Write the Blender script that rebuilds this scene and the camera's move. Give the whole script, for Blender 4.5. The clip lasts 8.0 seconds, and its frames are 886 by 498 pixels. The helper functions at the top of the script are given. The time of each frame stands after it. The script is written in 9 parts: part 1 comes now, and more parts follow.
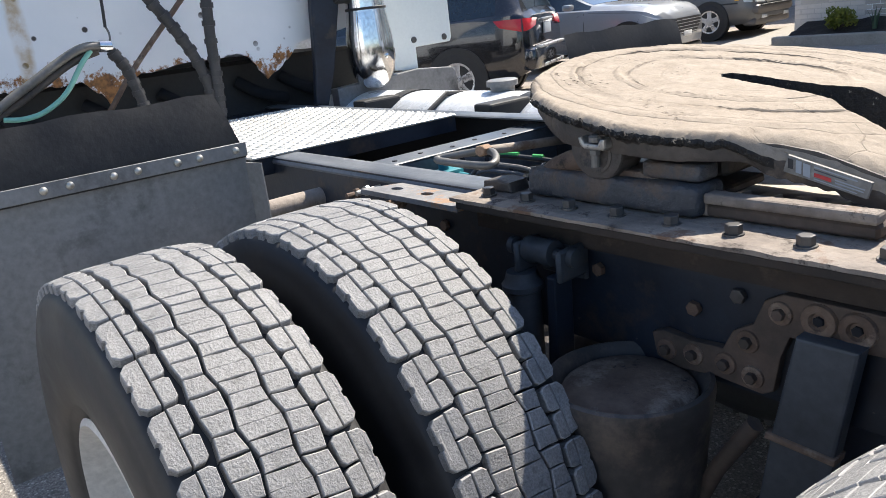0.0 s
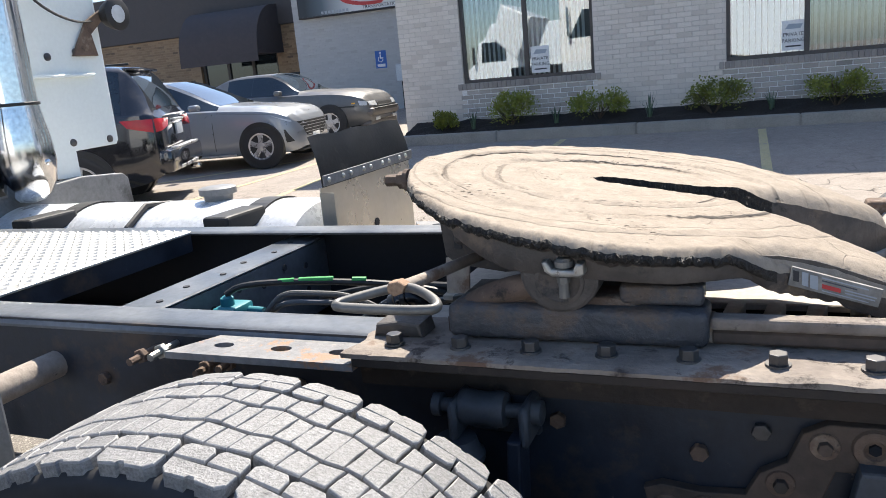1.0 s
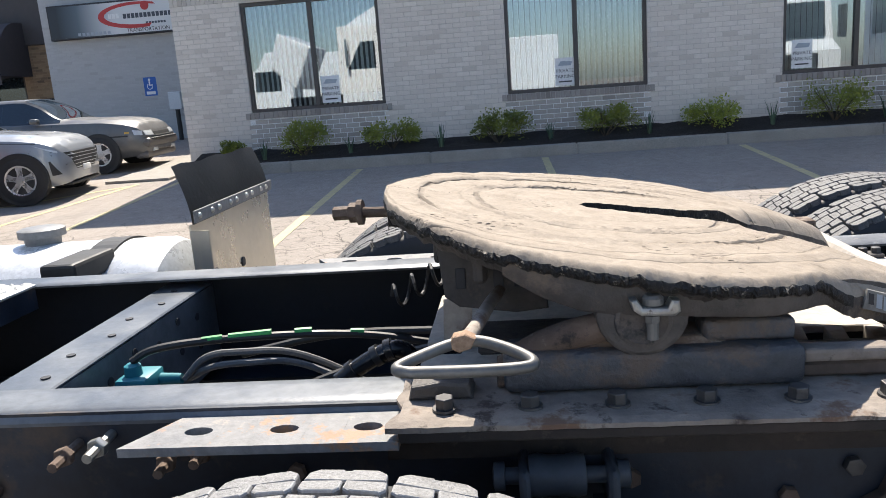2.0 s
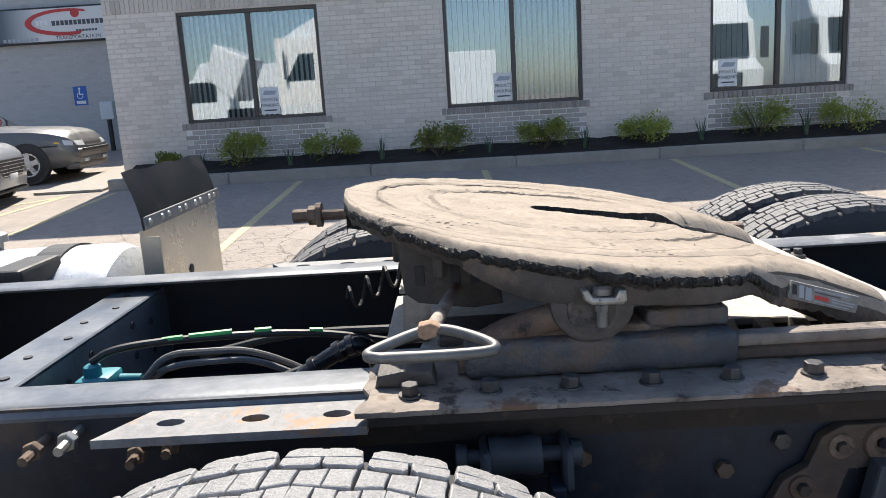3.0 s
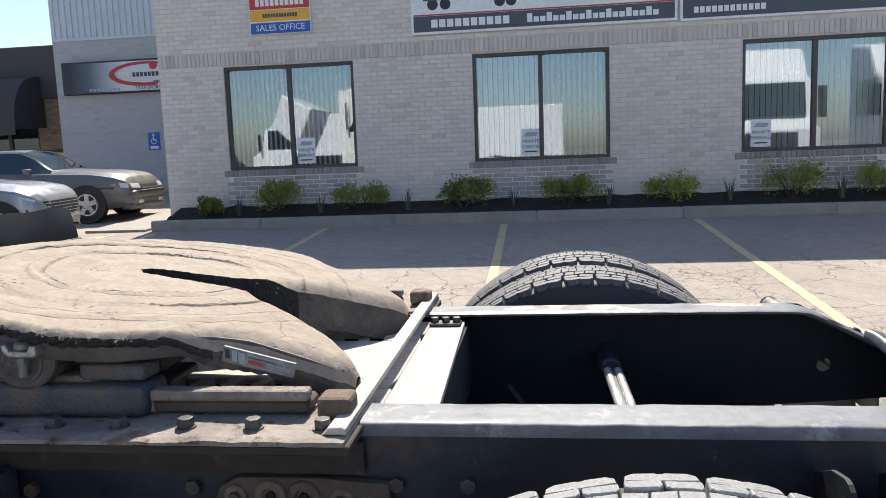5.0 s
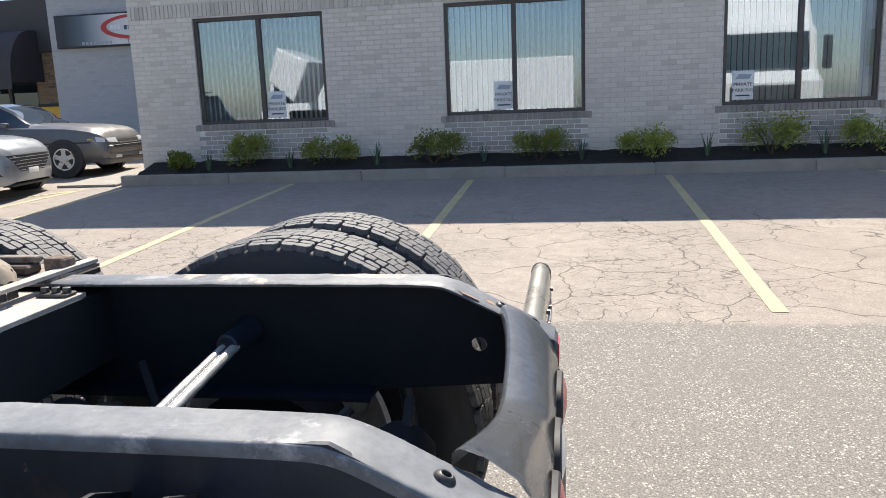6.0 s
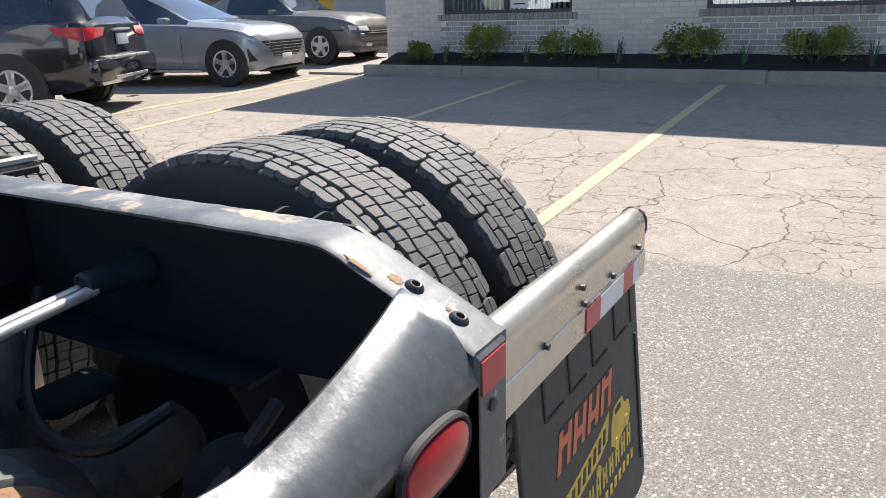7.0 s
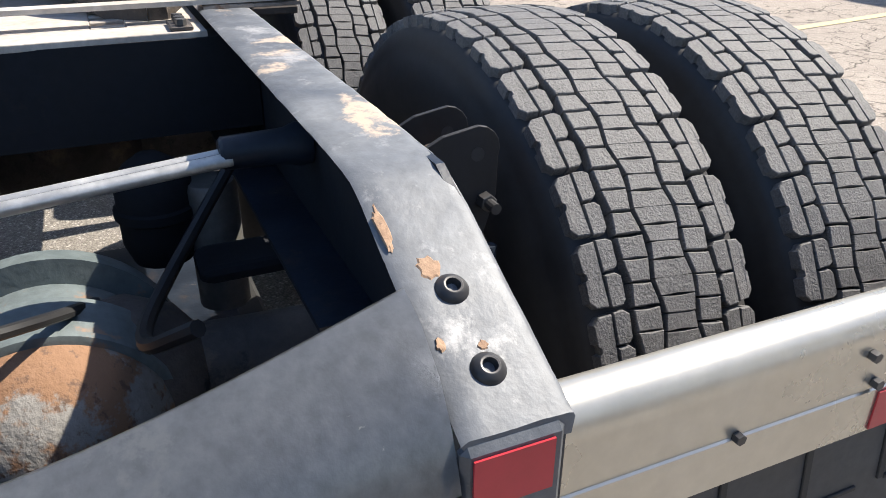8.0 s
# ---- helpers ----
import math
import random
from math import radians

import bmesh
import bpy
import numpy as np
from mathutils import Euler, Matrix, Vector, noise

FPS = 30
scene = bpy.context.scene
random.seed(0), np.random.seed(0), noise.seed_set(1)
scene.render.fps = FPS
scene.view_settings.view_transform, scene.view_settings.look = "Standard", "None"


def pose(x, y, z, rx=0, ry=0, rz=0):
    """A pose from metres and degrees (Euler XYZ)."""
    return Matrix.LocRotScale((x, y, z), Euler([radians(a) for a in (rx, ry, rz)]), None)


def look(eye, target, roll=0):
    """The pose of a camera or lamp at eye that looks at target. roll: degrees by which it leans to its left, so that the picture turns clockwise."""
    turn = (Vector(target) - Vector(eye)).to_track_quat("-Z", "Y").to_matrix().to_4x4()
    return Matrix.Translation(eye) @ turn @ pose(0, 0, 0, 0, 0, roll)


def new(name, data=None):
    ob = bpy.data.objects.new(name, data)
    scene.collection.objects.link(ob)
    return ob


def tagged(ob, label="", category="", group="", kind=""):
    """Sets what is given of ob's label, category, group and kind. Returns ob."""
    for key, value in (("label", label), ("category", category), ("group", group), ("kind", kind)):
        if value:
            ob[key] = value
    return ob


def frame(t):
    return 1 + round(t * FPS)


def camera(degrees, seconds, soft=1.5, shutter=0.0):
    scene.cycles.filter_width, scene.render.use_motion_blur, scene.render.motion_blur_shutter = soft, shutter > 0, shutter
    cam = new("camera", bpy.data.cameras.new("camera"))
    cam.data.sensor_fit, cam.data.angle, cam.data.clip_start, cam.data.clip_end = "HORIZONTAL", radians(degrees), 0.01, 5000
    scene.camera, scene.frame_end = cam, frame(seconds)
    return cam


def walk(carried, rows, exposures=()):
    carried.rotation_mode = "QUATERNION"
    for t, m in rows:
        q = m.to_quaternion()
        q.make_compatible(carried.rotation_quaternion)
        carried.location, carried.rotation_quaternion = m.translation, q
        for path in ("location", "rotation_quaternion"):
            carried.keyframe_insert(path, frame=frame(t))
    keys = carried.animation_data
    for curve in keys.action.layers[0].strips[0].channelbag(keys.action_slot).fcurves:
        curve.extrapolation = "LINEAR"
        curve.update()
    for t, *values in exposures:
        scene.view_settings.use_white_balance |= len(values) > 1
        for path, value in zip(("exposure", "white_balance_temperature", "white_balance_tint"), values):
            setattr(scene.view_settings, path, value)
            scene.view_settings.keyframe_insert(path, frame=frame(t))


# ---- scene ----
from mathutils.bvhtree import BVHTree

cam = camera(60.6, 8.0, soft=0.9)
PATH = [
    (0, (0.585, -1.454, 1.411), (-0.943, -0.306, 0.822), -6.8),
    (0.5, (0.29, -1.562, 1.428), (-0.853, -0.001, 0.924), -5.7),
    (1, (-0.025, -1.454, 1.448), (-0.792, 0.337, 0.999), -5.3),
    (1.5, (-0.287, -1.363, 1.448), (-0.691, 0.549, 1.023), -4.7),
    (1.7, (-0.36, -1.354, 1.454), (-0.672, 0.576, 1.032), -4.5),
    (2.8, (-0.486, -1.427, 1.443), (-0.517, 0.531, 1.036), -3.7),
    (3, (-0.463, -1.433, 1.444), (-0.497, 0.527, 1.048), -3.5),
    (3.5, (-0.357, -1.52, 1.469), (-0.454, 0.446, 1.114), -3.3),
    (4, (-0.106, -1.682, 1.464), (-0.296, 0.287, 1.163), -3.1),
    (4.5, (0.142, -1.65, 1.46), (-0.107, 0.317, 1.197), -2.5),
    (5, (0.536, -1.527, 1.458), (0.283, 0.44, 1.199), -2.2),
    (5.2, (0.738, -1.524, 1.451), (0.486, 0.442, 1.179), -2.1),
    (6.3, (1.644, -1.006, 1.396), (1.191, 0.893, 0.962), -2.3),
    (6.5, (1.749, -0.882, 1.381), (1.174, 0.972, 0.9), -2.2),
    (7, (1.815, -0.43, 1.344), (0.852, 1.215, 0.739), -1.6),
    (7.5, (1.872, -0.074, 1.307), (0.503, 1.175, 0.554), -0.5),
    (8, (1.78, 0.154, 1.294), (0.154, 0.888, 0.389), 0.4),
]
walk(cam, [(t, look(eye, target, roll)) for t, eye, target, roll in PATH], [(0, 0.90), (0.5, 0.98), (1, 0.99), (1.5, 0.94), (3, 0.88), (4, 0.81), (5, 0.79), (7, 0.80), (8, 0.93)])

# ---- light ----
SUN_ELEV, SUN_AZ = 52.0, 95.3   # degrees; azimuth of the sun counted from +x towards +y
world = bpy.data.worlds.new("world")
world.use_nodes = True
scene.world = world
sky = world.node_tree.nodes.new("ShaderNodeTexSky")
sky.sky_type = "NISHITA"
sky.sun_disc = False
sky.sun_elevation = radians(SUN_ELEV)
sky.sun_rotation = radians(90 - SUN_AZ)
sky.air_density, sky.dust_density, sky.ozone_density = 1.0, 1.0, 4.0
background = world.node_tree.nodes["Background"]
background.inputs["Strength"].default_value = 0.105
world.node_tree.links.new(sky.outputs["Color"], background.inputs["Color"])
sun = new("sun", bpy.data.lights.new("sun", "SUN"))
sun.data.energy, sun.data.angle, sun.data.color = 5.0, radians(0.5), (1.0, 0.92, 0.80)
a_el, a_az = radians(SUN_ELEV), radians(SUN_AZ)
sun.matrix_world = look(
    (20 * math.cos(a_az) * math.cos(a_el), 20 * math.sin(a_az) * math.cos(a_el), 20 * math.sin(a_el)), (0, 0, 0))


# ---- materials ----
def nodes_of(name):
    m = bpy.data.materials.new(name)
    m.use_nodes = True
    t = m.node_tree
    return m, t.nodes, t.links, t.nodes["Principled BSDF"]


def coords(n, l, jitter=True):
    """Object coordinates, shifted per object so that repeats differ."""
    tc = n.new("ShaderNodeTexCoord")
    if not jitter:
        return tc.outputs["Object"]
    info = n.new("ShaderNodeObjectInfo")
    mul = n.new("ShaderNodeMath")
    mul.operation = "MULTIPLY"
    mul.inputs[1].default_value = 37.0
    l.new(info.outputs["Random"], mul.inputs[0])
    add = n.new("ShaderNodeVectorMath")
    l.new(tc.outputs["Object"], add.inputs[0])
    l.new(mul.outputs[0], add.inputs[1])
    return add.outputs[0]


def noise_node(n, l, vec, scale, detail=6.0, rough=0.6):
    k = n.new("ShaderNodeTexNoise")
    k.inputs["Scale"].default_value = scale
    k.inputs["Detail"].default_value = detail
    k.inputs["Roughness"].default_value = rough
    l.new(vec, k.inputs["Vector"])
    return k.outputs["Fac"]


def ramp(n, l, fac, stops):
    r = n.new("ShaderNodeValToRGB")
    e = r.color_ramp.elements
    while len(e) < len(stops):
        e.new(0.5)
    for k, (p, c) in zip(e, stops):
        k.position = p
        k.color = (*c, 1) if len(c) == 3 else c
    l.new(fac, r.inputs["Fac"])
    return r.outputs["Color"]


def mix(n, l, fac, a, b):
    m = n.new("ShaderNodeMix")
    m.data_type = "RGBA"
    for sock, v in ((m.inputs["Factor"], fac), (m.inputs[6], a), (m.inputs[7], b)):
        if isinstance(v, (int, float)):
            sock.default_value = v
        elif isinstance(v, tuple):
            sock.default_value = (*v, 1)
        else:
            l.new(v, sock)
    return m.outputs[2]


def bump_to(n, l, b, height, strength, distance=0.01, normal=None):
    k = n.new("ShaderNodeBump")
    k.inputs["Strength"].default_value = strength
    k.inputs["Distance"].default_value = distance
    l.new(height, k.inputs["Height"])
    if normal:
        l.new(normal, k.inputs["Normal"])
    l.new(k.outputs["Normal"], b.inputs["Normal"])
    return k.outputs["Normal"]


def surface(name, c1, c2, scale=6.0, fine=60.0, rough=0.6, metal=0.0, bump=0.2, dist=0.002, patch=None, patch_at=(0.55, 0.62),
            patch_scale=9.0, coat=0.0, spread=0.15, tone=0.0, second=None, coat_rough=0.04):
    """A worn surface: two colours in large blotches, fine grain, and patches of a third colour with their own edge."""
    m, n, l, b = nodes_of(name)
    v = coords(n, l)
    big = noise_node(n, l, v, scale)
    small = noise_node(n, l, v, fine, 4.0)
    col = ramp(n, l, big, [(0.32, c1), (0.68, c2)])
    grain = ramp(n, l, small, [(0.3, (1 - spread,) * 3), (0.7, (1 + spread,) * 3)])
    mul = n.new("ShaderNodeMix")
    mul.data_type, mul.blend_type = "RGBA", "MULTIPLY"
    mul.inputs["Factor"].default_value = 1.0
    l.new(col, mul.inputs[6]); l.new(grain, mul.inputs[7])
    col = mul.outputs[2]
    if tone:
        info = n.new("ShaderNodeObjectInfo")
        t = ramp(n, l, info.outputs["Random"], [(0.0, (1 - tone,) * 3), (1.0, (1 + tone,) * 3)])
        m2 = n.new("ShaderNodeMix")
        m2.data_type, m2.blend_type = "RGBA", "MULTIPLY"
        m2.inputs["Factor"].default_value = 1.0
        l.new(col, m2.inputs[6]); l.new(t, m2.inputs[7])
        col = m2.outputs[2]
    if patch:
        f = noise_node(n, l, v, patch_scale, 8.0, 0.7)
        f = ramp(n, l, f, [(patch_at[0], (0, 0, 0)), (patch_at[1], (1, 1, 1))])
        col = mix(n, l, f, col, patch)
        if metal:
            inv = ramp(n, l, f, [(0.0, (metal,) * 3), (1.0, (0, 0, 0))])
            l.new(inv, b.inputs["Metallic"])
    if second:
        c3, at3, scale3 = second
        w3 = noise_node(n, l, v, scale3, 9.0, 0.72)
        col = mix(n, l, ramp(n, l, w3, [(at3[0], (0, 0, 0)), (at3[1], (1, 1, 1))]), col, c3)
    l.new(col, b.inputs["Base Color"])
    rr = ramp(n, l, big, [(0.3, (max(0.02, rough - 0.1),) * 3), (0.7, (min(1, rough + 0.12),) * 3)])
    l.new(rr, b.inputs["Roughness"])
    if not (patch and metal):
        b.inputs["Metallic"].default_value = metal
    b.inputs["Coat Weight"].default_value = coat
    b.inputs["Coat Roughness"].default_value = coat_rough
    if bump:
        bump_to(n, l, b, small, bump, dist)
    return m


def plain(name, c, rough=0.5, metal=0.0, coat=0.0, emit=0.0):
    m, n, l, b = nodes_of(name)
    v = coords(n, l)
    k = noise_node(n, l, v, 25.0)
    l.new(ramp(n, l, k, [(0.3, tuple(x * 0.9 for x in c)), (0.7, tuple(min(1, x * 1.08) for x in c))]), b.inputs["Base Color"])
    b.inputs["Roughness"].default_value, b.inputs["Metallic"].default_value = rough, metal
    b.inputs["Coat Weight"].default_value = coat
    return m


def glass(name, tint=(0.9, 0.95, 0.94), rough=0.0):
    m, n, l, b = nodes_of(name)
    n.remove(b)
    out = n["Material Output"]
    fres = n.new("ShaderNodeFresnel")
    fres.inputs["IOR"].default_value = 3.2
    tr, gl, mx = n.new("ShaderNodeBsdfTransparent"), n.new("ShaderNodeBsdfGlossy"), n.new("ShaderNodeMixShader")
    tr.inputs["Color"].default_value = (*tint, 1)
    gl.inputs["Roughness"].default_value = rough
    gl.inputs["Color"].default_value = (0.93, 0.98, 1.0, 1)
    l.new(fres.outputs[0], mx.inputs[0]); l.new(tr.outputs[0], mx.inputs[1]); l.new(gl.outputs[0], mx.inputs[2])
    l.new(mx.outputs[0], out.inputs["Surface"])
    return m


def ground_material():
    m, n, l, b = nodes_of("asphalt_lot")
    tc = n.new("ShaderNodeTexCoord")
    v = tc.outputs["Object"]
    sep = n.new("ShaderNodeSeparateXYZ")
    l.new(v, sep.inputs[0])
    wob = noise_node(n, l, v, 1.3, 3.0)
    add = n.new("ShaderNodeMath")
    add.operation = "MULTIPLY_ADD"
    add.inputs[1].default_value = 0.25
    l.new(wob, add.inputs[0]); l.new(sep.outputs["Y"], add.inputs[2])
    zone = n.new("ShaderNodeMapRange")
    zone.inputs["From Min"].default_value, zone.inputs["From Max"].default_value = 3.40, 3.47
    l.new(add.outputs[0], zone.inputs["Value"])
    zone = zone.outputs[0]
    # coarse newer mix with pale stones
    stones = n.new("ShaderNodeTexVoronoi")
    stones.inputs["Scale"].default_value = 130.0
    l.new(v, stones.inputs["Vector"])
    newer = ramp(n, l, stones.outputs["Distance"], [(0.0, (0.305, 0.282, 0.254)), (0.35, (0.27, 0.248, 0.222)), (0.75, (0.14, 0.128, 0.115))])
    pick = n.new("ShaderNodeTexWhiteNoise")
    l.new(stones.outputs["Position"], pick.inputs["Vector"])
    pale = ramp(n, l, pick.outputs["Value"], [(0.88, (0, 0, 0)), (0.96, (1, 1, 1))])
    newer = mix(n, l, pale, newer, (0.50, 0.465, 0.42))
    newer = mix(n, l, ramp(n, l, noise_node(n, l, v, 2.2, 6.0, 0.65), [(0.42, (0, 0, 0)), (0.72, (0.55,) * 3)]), newer, (0.20, 0.182, 0.163))
    # worn older lot, cracked
    big = noise_node(n, l, v, 0.55, 5.0)
    mid = noise_node(n, l, v, 7.0, 6.0)
    fine = noise_node(n, l, v, 140.0, 3.0)
    older = ramp(n, l, mid, [(0.3, (0.30, 0.258, 0.222)), (0.7, (0.40, 0.35, 0.305))])
    older = mix(n, l, ramp(n, l, stones.outputs["Distance"], [(0.45, (0, 0, 0)), (0.85, (0.5,) * 3)]), older, (0.15, 0.13, 0.115))
    older = mix(n, l, pale, older, (0.46, 0.415, 0.37))
    older = mix(n, l, ramp(n, l, big, [(0.4, (0, 0, 0)), (0.75, (0.55,) * 3)]), older, (0.235, 0.205, 0.18))
    warp = n.new("ShaderNodeTexNoise")
    warp.inputs["Scale"].default_value, warp.inputs["Detail"].default_value = 2.5, 4.0
    l.new(v, warp.inputs["Vector"])
    wv = n.new("ShaderNodeVectorMath")
    wv.operation = "MULTIPLY_ADD"
    wv.inputs[1].default_value = (0.45, 0.45, 0.45)
    l.new(warp.outputs["Color"], wv.inputs[0]); l.new(v, wv.inputs[2])
    lines = []
    for s, w in ((1.3, 0.011), (5.5, 0.022)):
        c = n.new("ShaderNodeTexVoronoi")
        c.feature = "DISTANCE_TO_EDGE"
        c.inputs["Scale"].default_value = s
        l.new(wv.outputs[0], c.inputs["Vector"])
        lines.append(ramp(n, l, c.outputs["Distance"], [(0.0, (1, 1, 1)), (w, (0, 0, 0))]))
    gate = ramp(n, l, noise_node(n, l, v, 0.7, 2.0), [(0.44, (0, 0, 0)), (0.54, (0.9,) * 3)])
    small = n.new("ShaderNodeMath"); small.operation = "MULTIPLY"
    l.new(lines[1], small.inputs[0]); l.new(gate, small.inputs[1])
    mx = n.new("ShaderNodeMath"); mx.operation = "MAXIMUM"
    l.new(lines[0], mx.inputs[0]); l.new(small.outputs[0], mx.inputs[1])
    crack = n.new("ShaderNodeMath"); crack.operation = "MULTIPLY"
    # cracks weaken to 0.3 of their strength towards the kerb
    crack_fade = n.new("ShaderNodeMapRange")
    crack_fade.inputs["From Min"].default_value, crack_fade.inputs["From Max"].default_value = 6.2, 7.2
    crack_fade.inputs["To Min"].default_value, crack_fade.inputs["To Max"].default_value = 1.0, 0.3
    l.new(add.outputs[0], crack_fade.inputs["Value"])
    some = n.new("ShaderNodeMath"); some.operation = "MULTIPLY"
    l.new(zone, some.inputs[0]); l.new(crack_fade.outputs[0], some.inputs[1])
    l.new(mx.outputs[0], crack.inputs[0]); l.new(some.outputs[0], crack.inputs[1])
    col = mix(n, l, zone, newer, older)
    stain = ramp(n, l, noise_node(n, l, v, 0.9, 4.0), [(0.62, (0, 0, 0)), (0.75, (0.45,) * 3)])
    col = mix(n, l, stain, col, (0.17, 0.155, 0.14))
    col = mix(n, l, crack.outputs[0], col, (0.065, 0.055, 0.048))
    l.new(col, b.inputs["Base Color"])
    b.inputs["Roughness"].default_value = 0.9
    h = n.new("ShaderNodeMath"); h.operation = "SUBTRACT"
    l.new(fine, h.inputs[0]); l.new(crack.outputs[0], h.inputs[1])
    n1 = bump_to(n, l, b, stones.outputs["Distance"], 0.35, 0.004)
    bump_to(n, l, b, h.outputs[0], 0.6, 0.006, n1)
    return m


def painted_brick(name, c1, c2, worn):
    """Painted brick, each piece a little different; worn lets the brick show through."""
    m, n, l, b = nodes_of(name)
    geo = n.new("ShaderNodeNewGeometry")
    info = n.new("ShaderNodeObjectInfo")
    both = n.new("ShaderNodeMath"); both.operation = "ADD"
    l.new(geo.outputs["Random Per Island"], both.inputs[0]); l.new(info.outputs["Random"], both.inputs[1])
    fr = n.new("ShaderNodeMath"); fr.operation = "FRACT"
    l.new(both.outputs[0], fr.inputs[0])
    tc = n.new("ShaderNodeTexCoord")
    v = tc.outputs["Object"]
    tone = ramp(n, l, fr.outputs[0], [(0.0, c1), (0.8, c2), (1.0, worn)])
    k = noise_node(n, l, v, 30.0)
    big = noise_node(n, l, v, 0.8, 4.0)
    col = mix(n, l, ramp(n, l, k, [(0.35, (0, 0, 0)), (0.75, (0.35,) * 3)]), tone, tuple(x * 0.8 for x in c1))
    col = mix(n, l, ramp(n, l, big, [(0.45, (0, 0, 0)), (0.8, (0.3,) * 3)]), col, worn)
    l.new(col, b.inputs["Base Color"])
    b.inputs["Roughness"].default_value = 0.75
    bump_to(n, l, b, noise_node(n, l, v, 90.0, 3.0), 0.4, 0.003)
    return m


def white_cab_material():
    m, n, l, b = nodes_of("rusty_white_paint")
    tc = n.new("ShaderNodeTexCoord")
    v = tc.outputs["Object"]
    sep = n.new("ShaderNodeSeparateXYZ")
    l.new(v, sep.inputs[0])
    k = noise_node(n, l, v, 4.0)
    col = ramp(n, l, k, [(0.3, (0.88, 0.90, 0.91)), (0.7, (0.94, 0.95, 0.955))])
    spots = n.new("ShaderNodeTexVoronoi")
    spots.inputs["Scale"].default_value = 11.0
    l.new(v, spots.inputs["Vector"])
    chip = ramp(n, l, spots.outputs["Distance"], [(0.13, (1, 1, 1)), (0.17, (0, 0, 0))])
    keep = ramp(n, l, noise_node(n, l, v, 2.5, 2.0), [(0.42, (0, 0, 0)), (0.5, (1, 1, 1))])
    mu = n.new("ShaderNodeMath"); mu.operation = "MULTIPLY"
    l.new(chip, mu.inputs[0]); l.new(keep, mu.inputs[1])
    col = mix(n, l, mu.outputs[0], col, (0.05, 0.04, 0.035))
    # rust creeping up from the lower seam, in tongues
    ru = noise_node(n, l, v, 9.0, 7.0, 0.75)
    h = n.new("ShaderNodeMapRange")
    h.inputs["From Min"].default_value, h.inputs["From Max"].default_value = 1.46, 1.30
    l.new(sep.outputs["Z"], h.inputs["Value"])
    s = n.new("ShaderNodeMath"); s.operation = "MULTIPLY_ADD"
    s.inputs[1].default_value = 0.30
    l.new(h.outputs[0], s.inputs[0]); l.new(ru, s.inputs[2])
    rf = ramp(n, l, s.outputs[0], [(0.74, (0, 0, 0)), (0.80, (1, 1, 1))])
    rc = ramp(n, l, noise_node(n, l, v, 30.0), [(0.35, (0.10, 0.045, 0.02)), (0.6, (0.42, 0.18, 0.05))])
    col = mix(n, l, rf, col, rc)
    # a yellow streak that ran down from a seam
    sy = n.new("ShaderNodeMath"); sy.operation = "MULTIPLY_ADD"; sy.inputs[1].default_value = 0.05
    l.new(noise_node(n, l, v, 6.0, 3.0), sy.inputs[0]); l.new(sep.outputs["Y"], sy.inputs[2])
    st = ramp(n, l, sy.outputs[0], [(0.0, (0, 0, 0)), (0.03, (0, 0, 0)), (0.055, (0.75,) * 3), (0.085, (0.75,) * 3), (0.11, (0, 0, 0))])
    shift = n.new("ShaderNodeMath"); shift.operation = "ADD"; shift.inputs[1].default_value = 0.82
    l.new(sy.outputs[0], shift.inputs[0])
    l.new(shift.outputs[0], st.node.inputs["Fac"])
    sm = n.new("ShaderNodeMath"); sm.operation = "MULTIPLY"
    l.new(st, sm.inputs[0]); l.new(ramp(n, l, noise_node(n, l, v, 16.0, 5.0), [(0.35, (0.2,) * 3), (0.6, (1, 1, 1))]), sm.inputs[1])
    col = mix(n, l, sm.outputs[0], col, (0.50, 0.33, 0.12))
    l.new(col, b.inputs["Base Color"])
    b.inputs["Roughness"].default_value = 0.45
    bump_to(n, l, b, ru, 0.15, 0.004)
    return m


def sign_fade_material(x0, x1):
    """A printed panel that fades from black at one end to white."""
    m, n, l, b = nodes_of("faded_sign_print")
    tc = n.new("ShaderNodeTexCoord")
    sep = n.new("ShaderNodeSeparateXYZ")
    l.new(tc.outputs["Object"], sep.inputs[0])
    f = n.new("ShaderNodeMapRange")
    f.inputs["From Min"].default_value, f.inputs["From Max"].default_value = x0, x1
    l.new(sep.outputs["X"], f.inputs["Value"])
    l.new(ramp(n, l, f.outputs[0], [(0.0, (0.015, 0.02, 0.03)), (0.35, (0.09, 0.12, 0.15)), (0.75, (0.45, 0.47, 0.49)), (1.0, (0.66, 0.66, 0.66))]), b.inputs["Base Color"])
    b.inputs["Roughness"].default_value = 0.35
    return m


M = {}
M["sign_fade"] = sign_fade_material(0.25, 1.75)
M["ground"] = ground_material()
M["brick"] = painted_brick("painted_brick", (0.645, 0.585, 0.52), (0.73, 0.668, 0.60), (0.55, 0.49, 0.43))
M["brick_low"] = painted_brick("painted_brick_low", (0.39, 0.355, 0.318), (0.47, 0.43, 0.385), (0.30, 0.265, 0.23))
M["brick_course"] = painted_brick("painted_soldier_brick", (0.55, 0.50, 0.445), (0.64, 0.585, 0.525), (0.45, 0.40, 0.35))
M["brick_raw"] = painted_brick("worn_sill_brick", (0.30, 0.265, 0.24), (0.38, 0.345, 0.315), (0.22, 0.19, 0.175))
M["mortar"] = surface("painted_mortar", (0.53, 0.48, 0.43), (0.60, 0.55, 0.495), rough=0.85, bump=0.3)
M["mortar_white"] = surface("white_mortar", (0.72, 0.71, 0.69), (0.80, 0.79, 0.77), rough=0.85, bump=0.3)
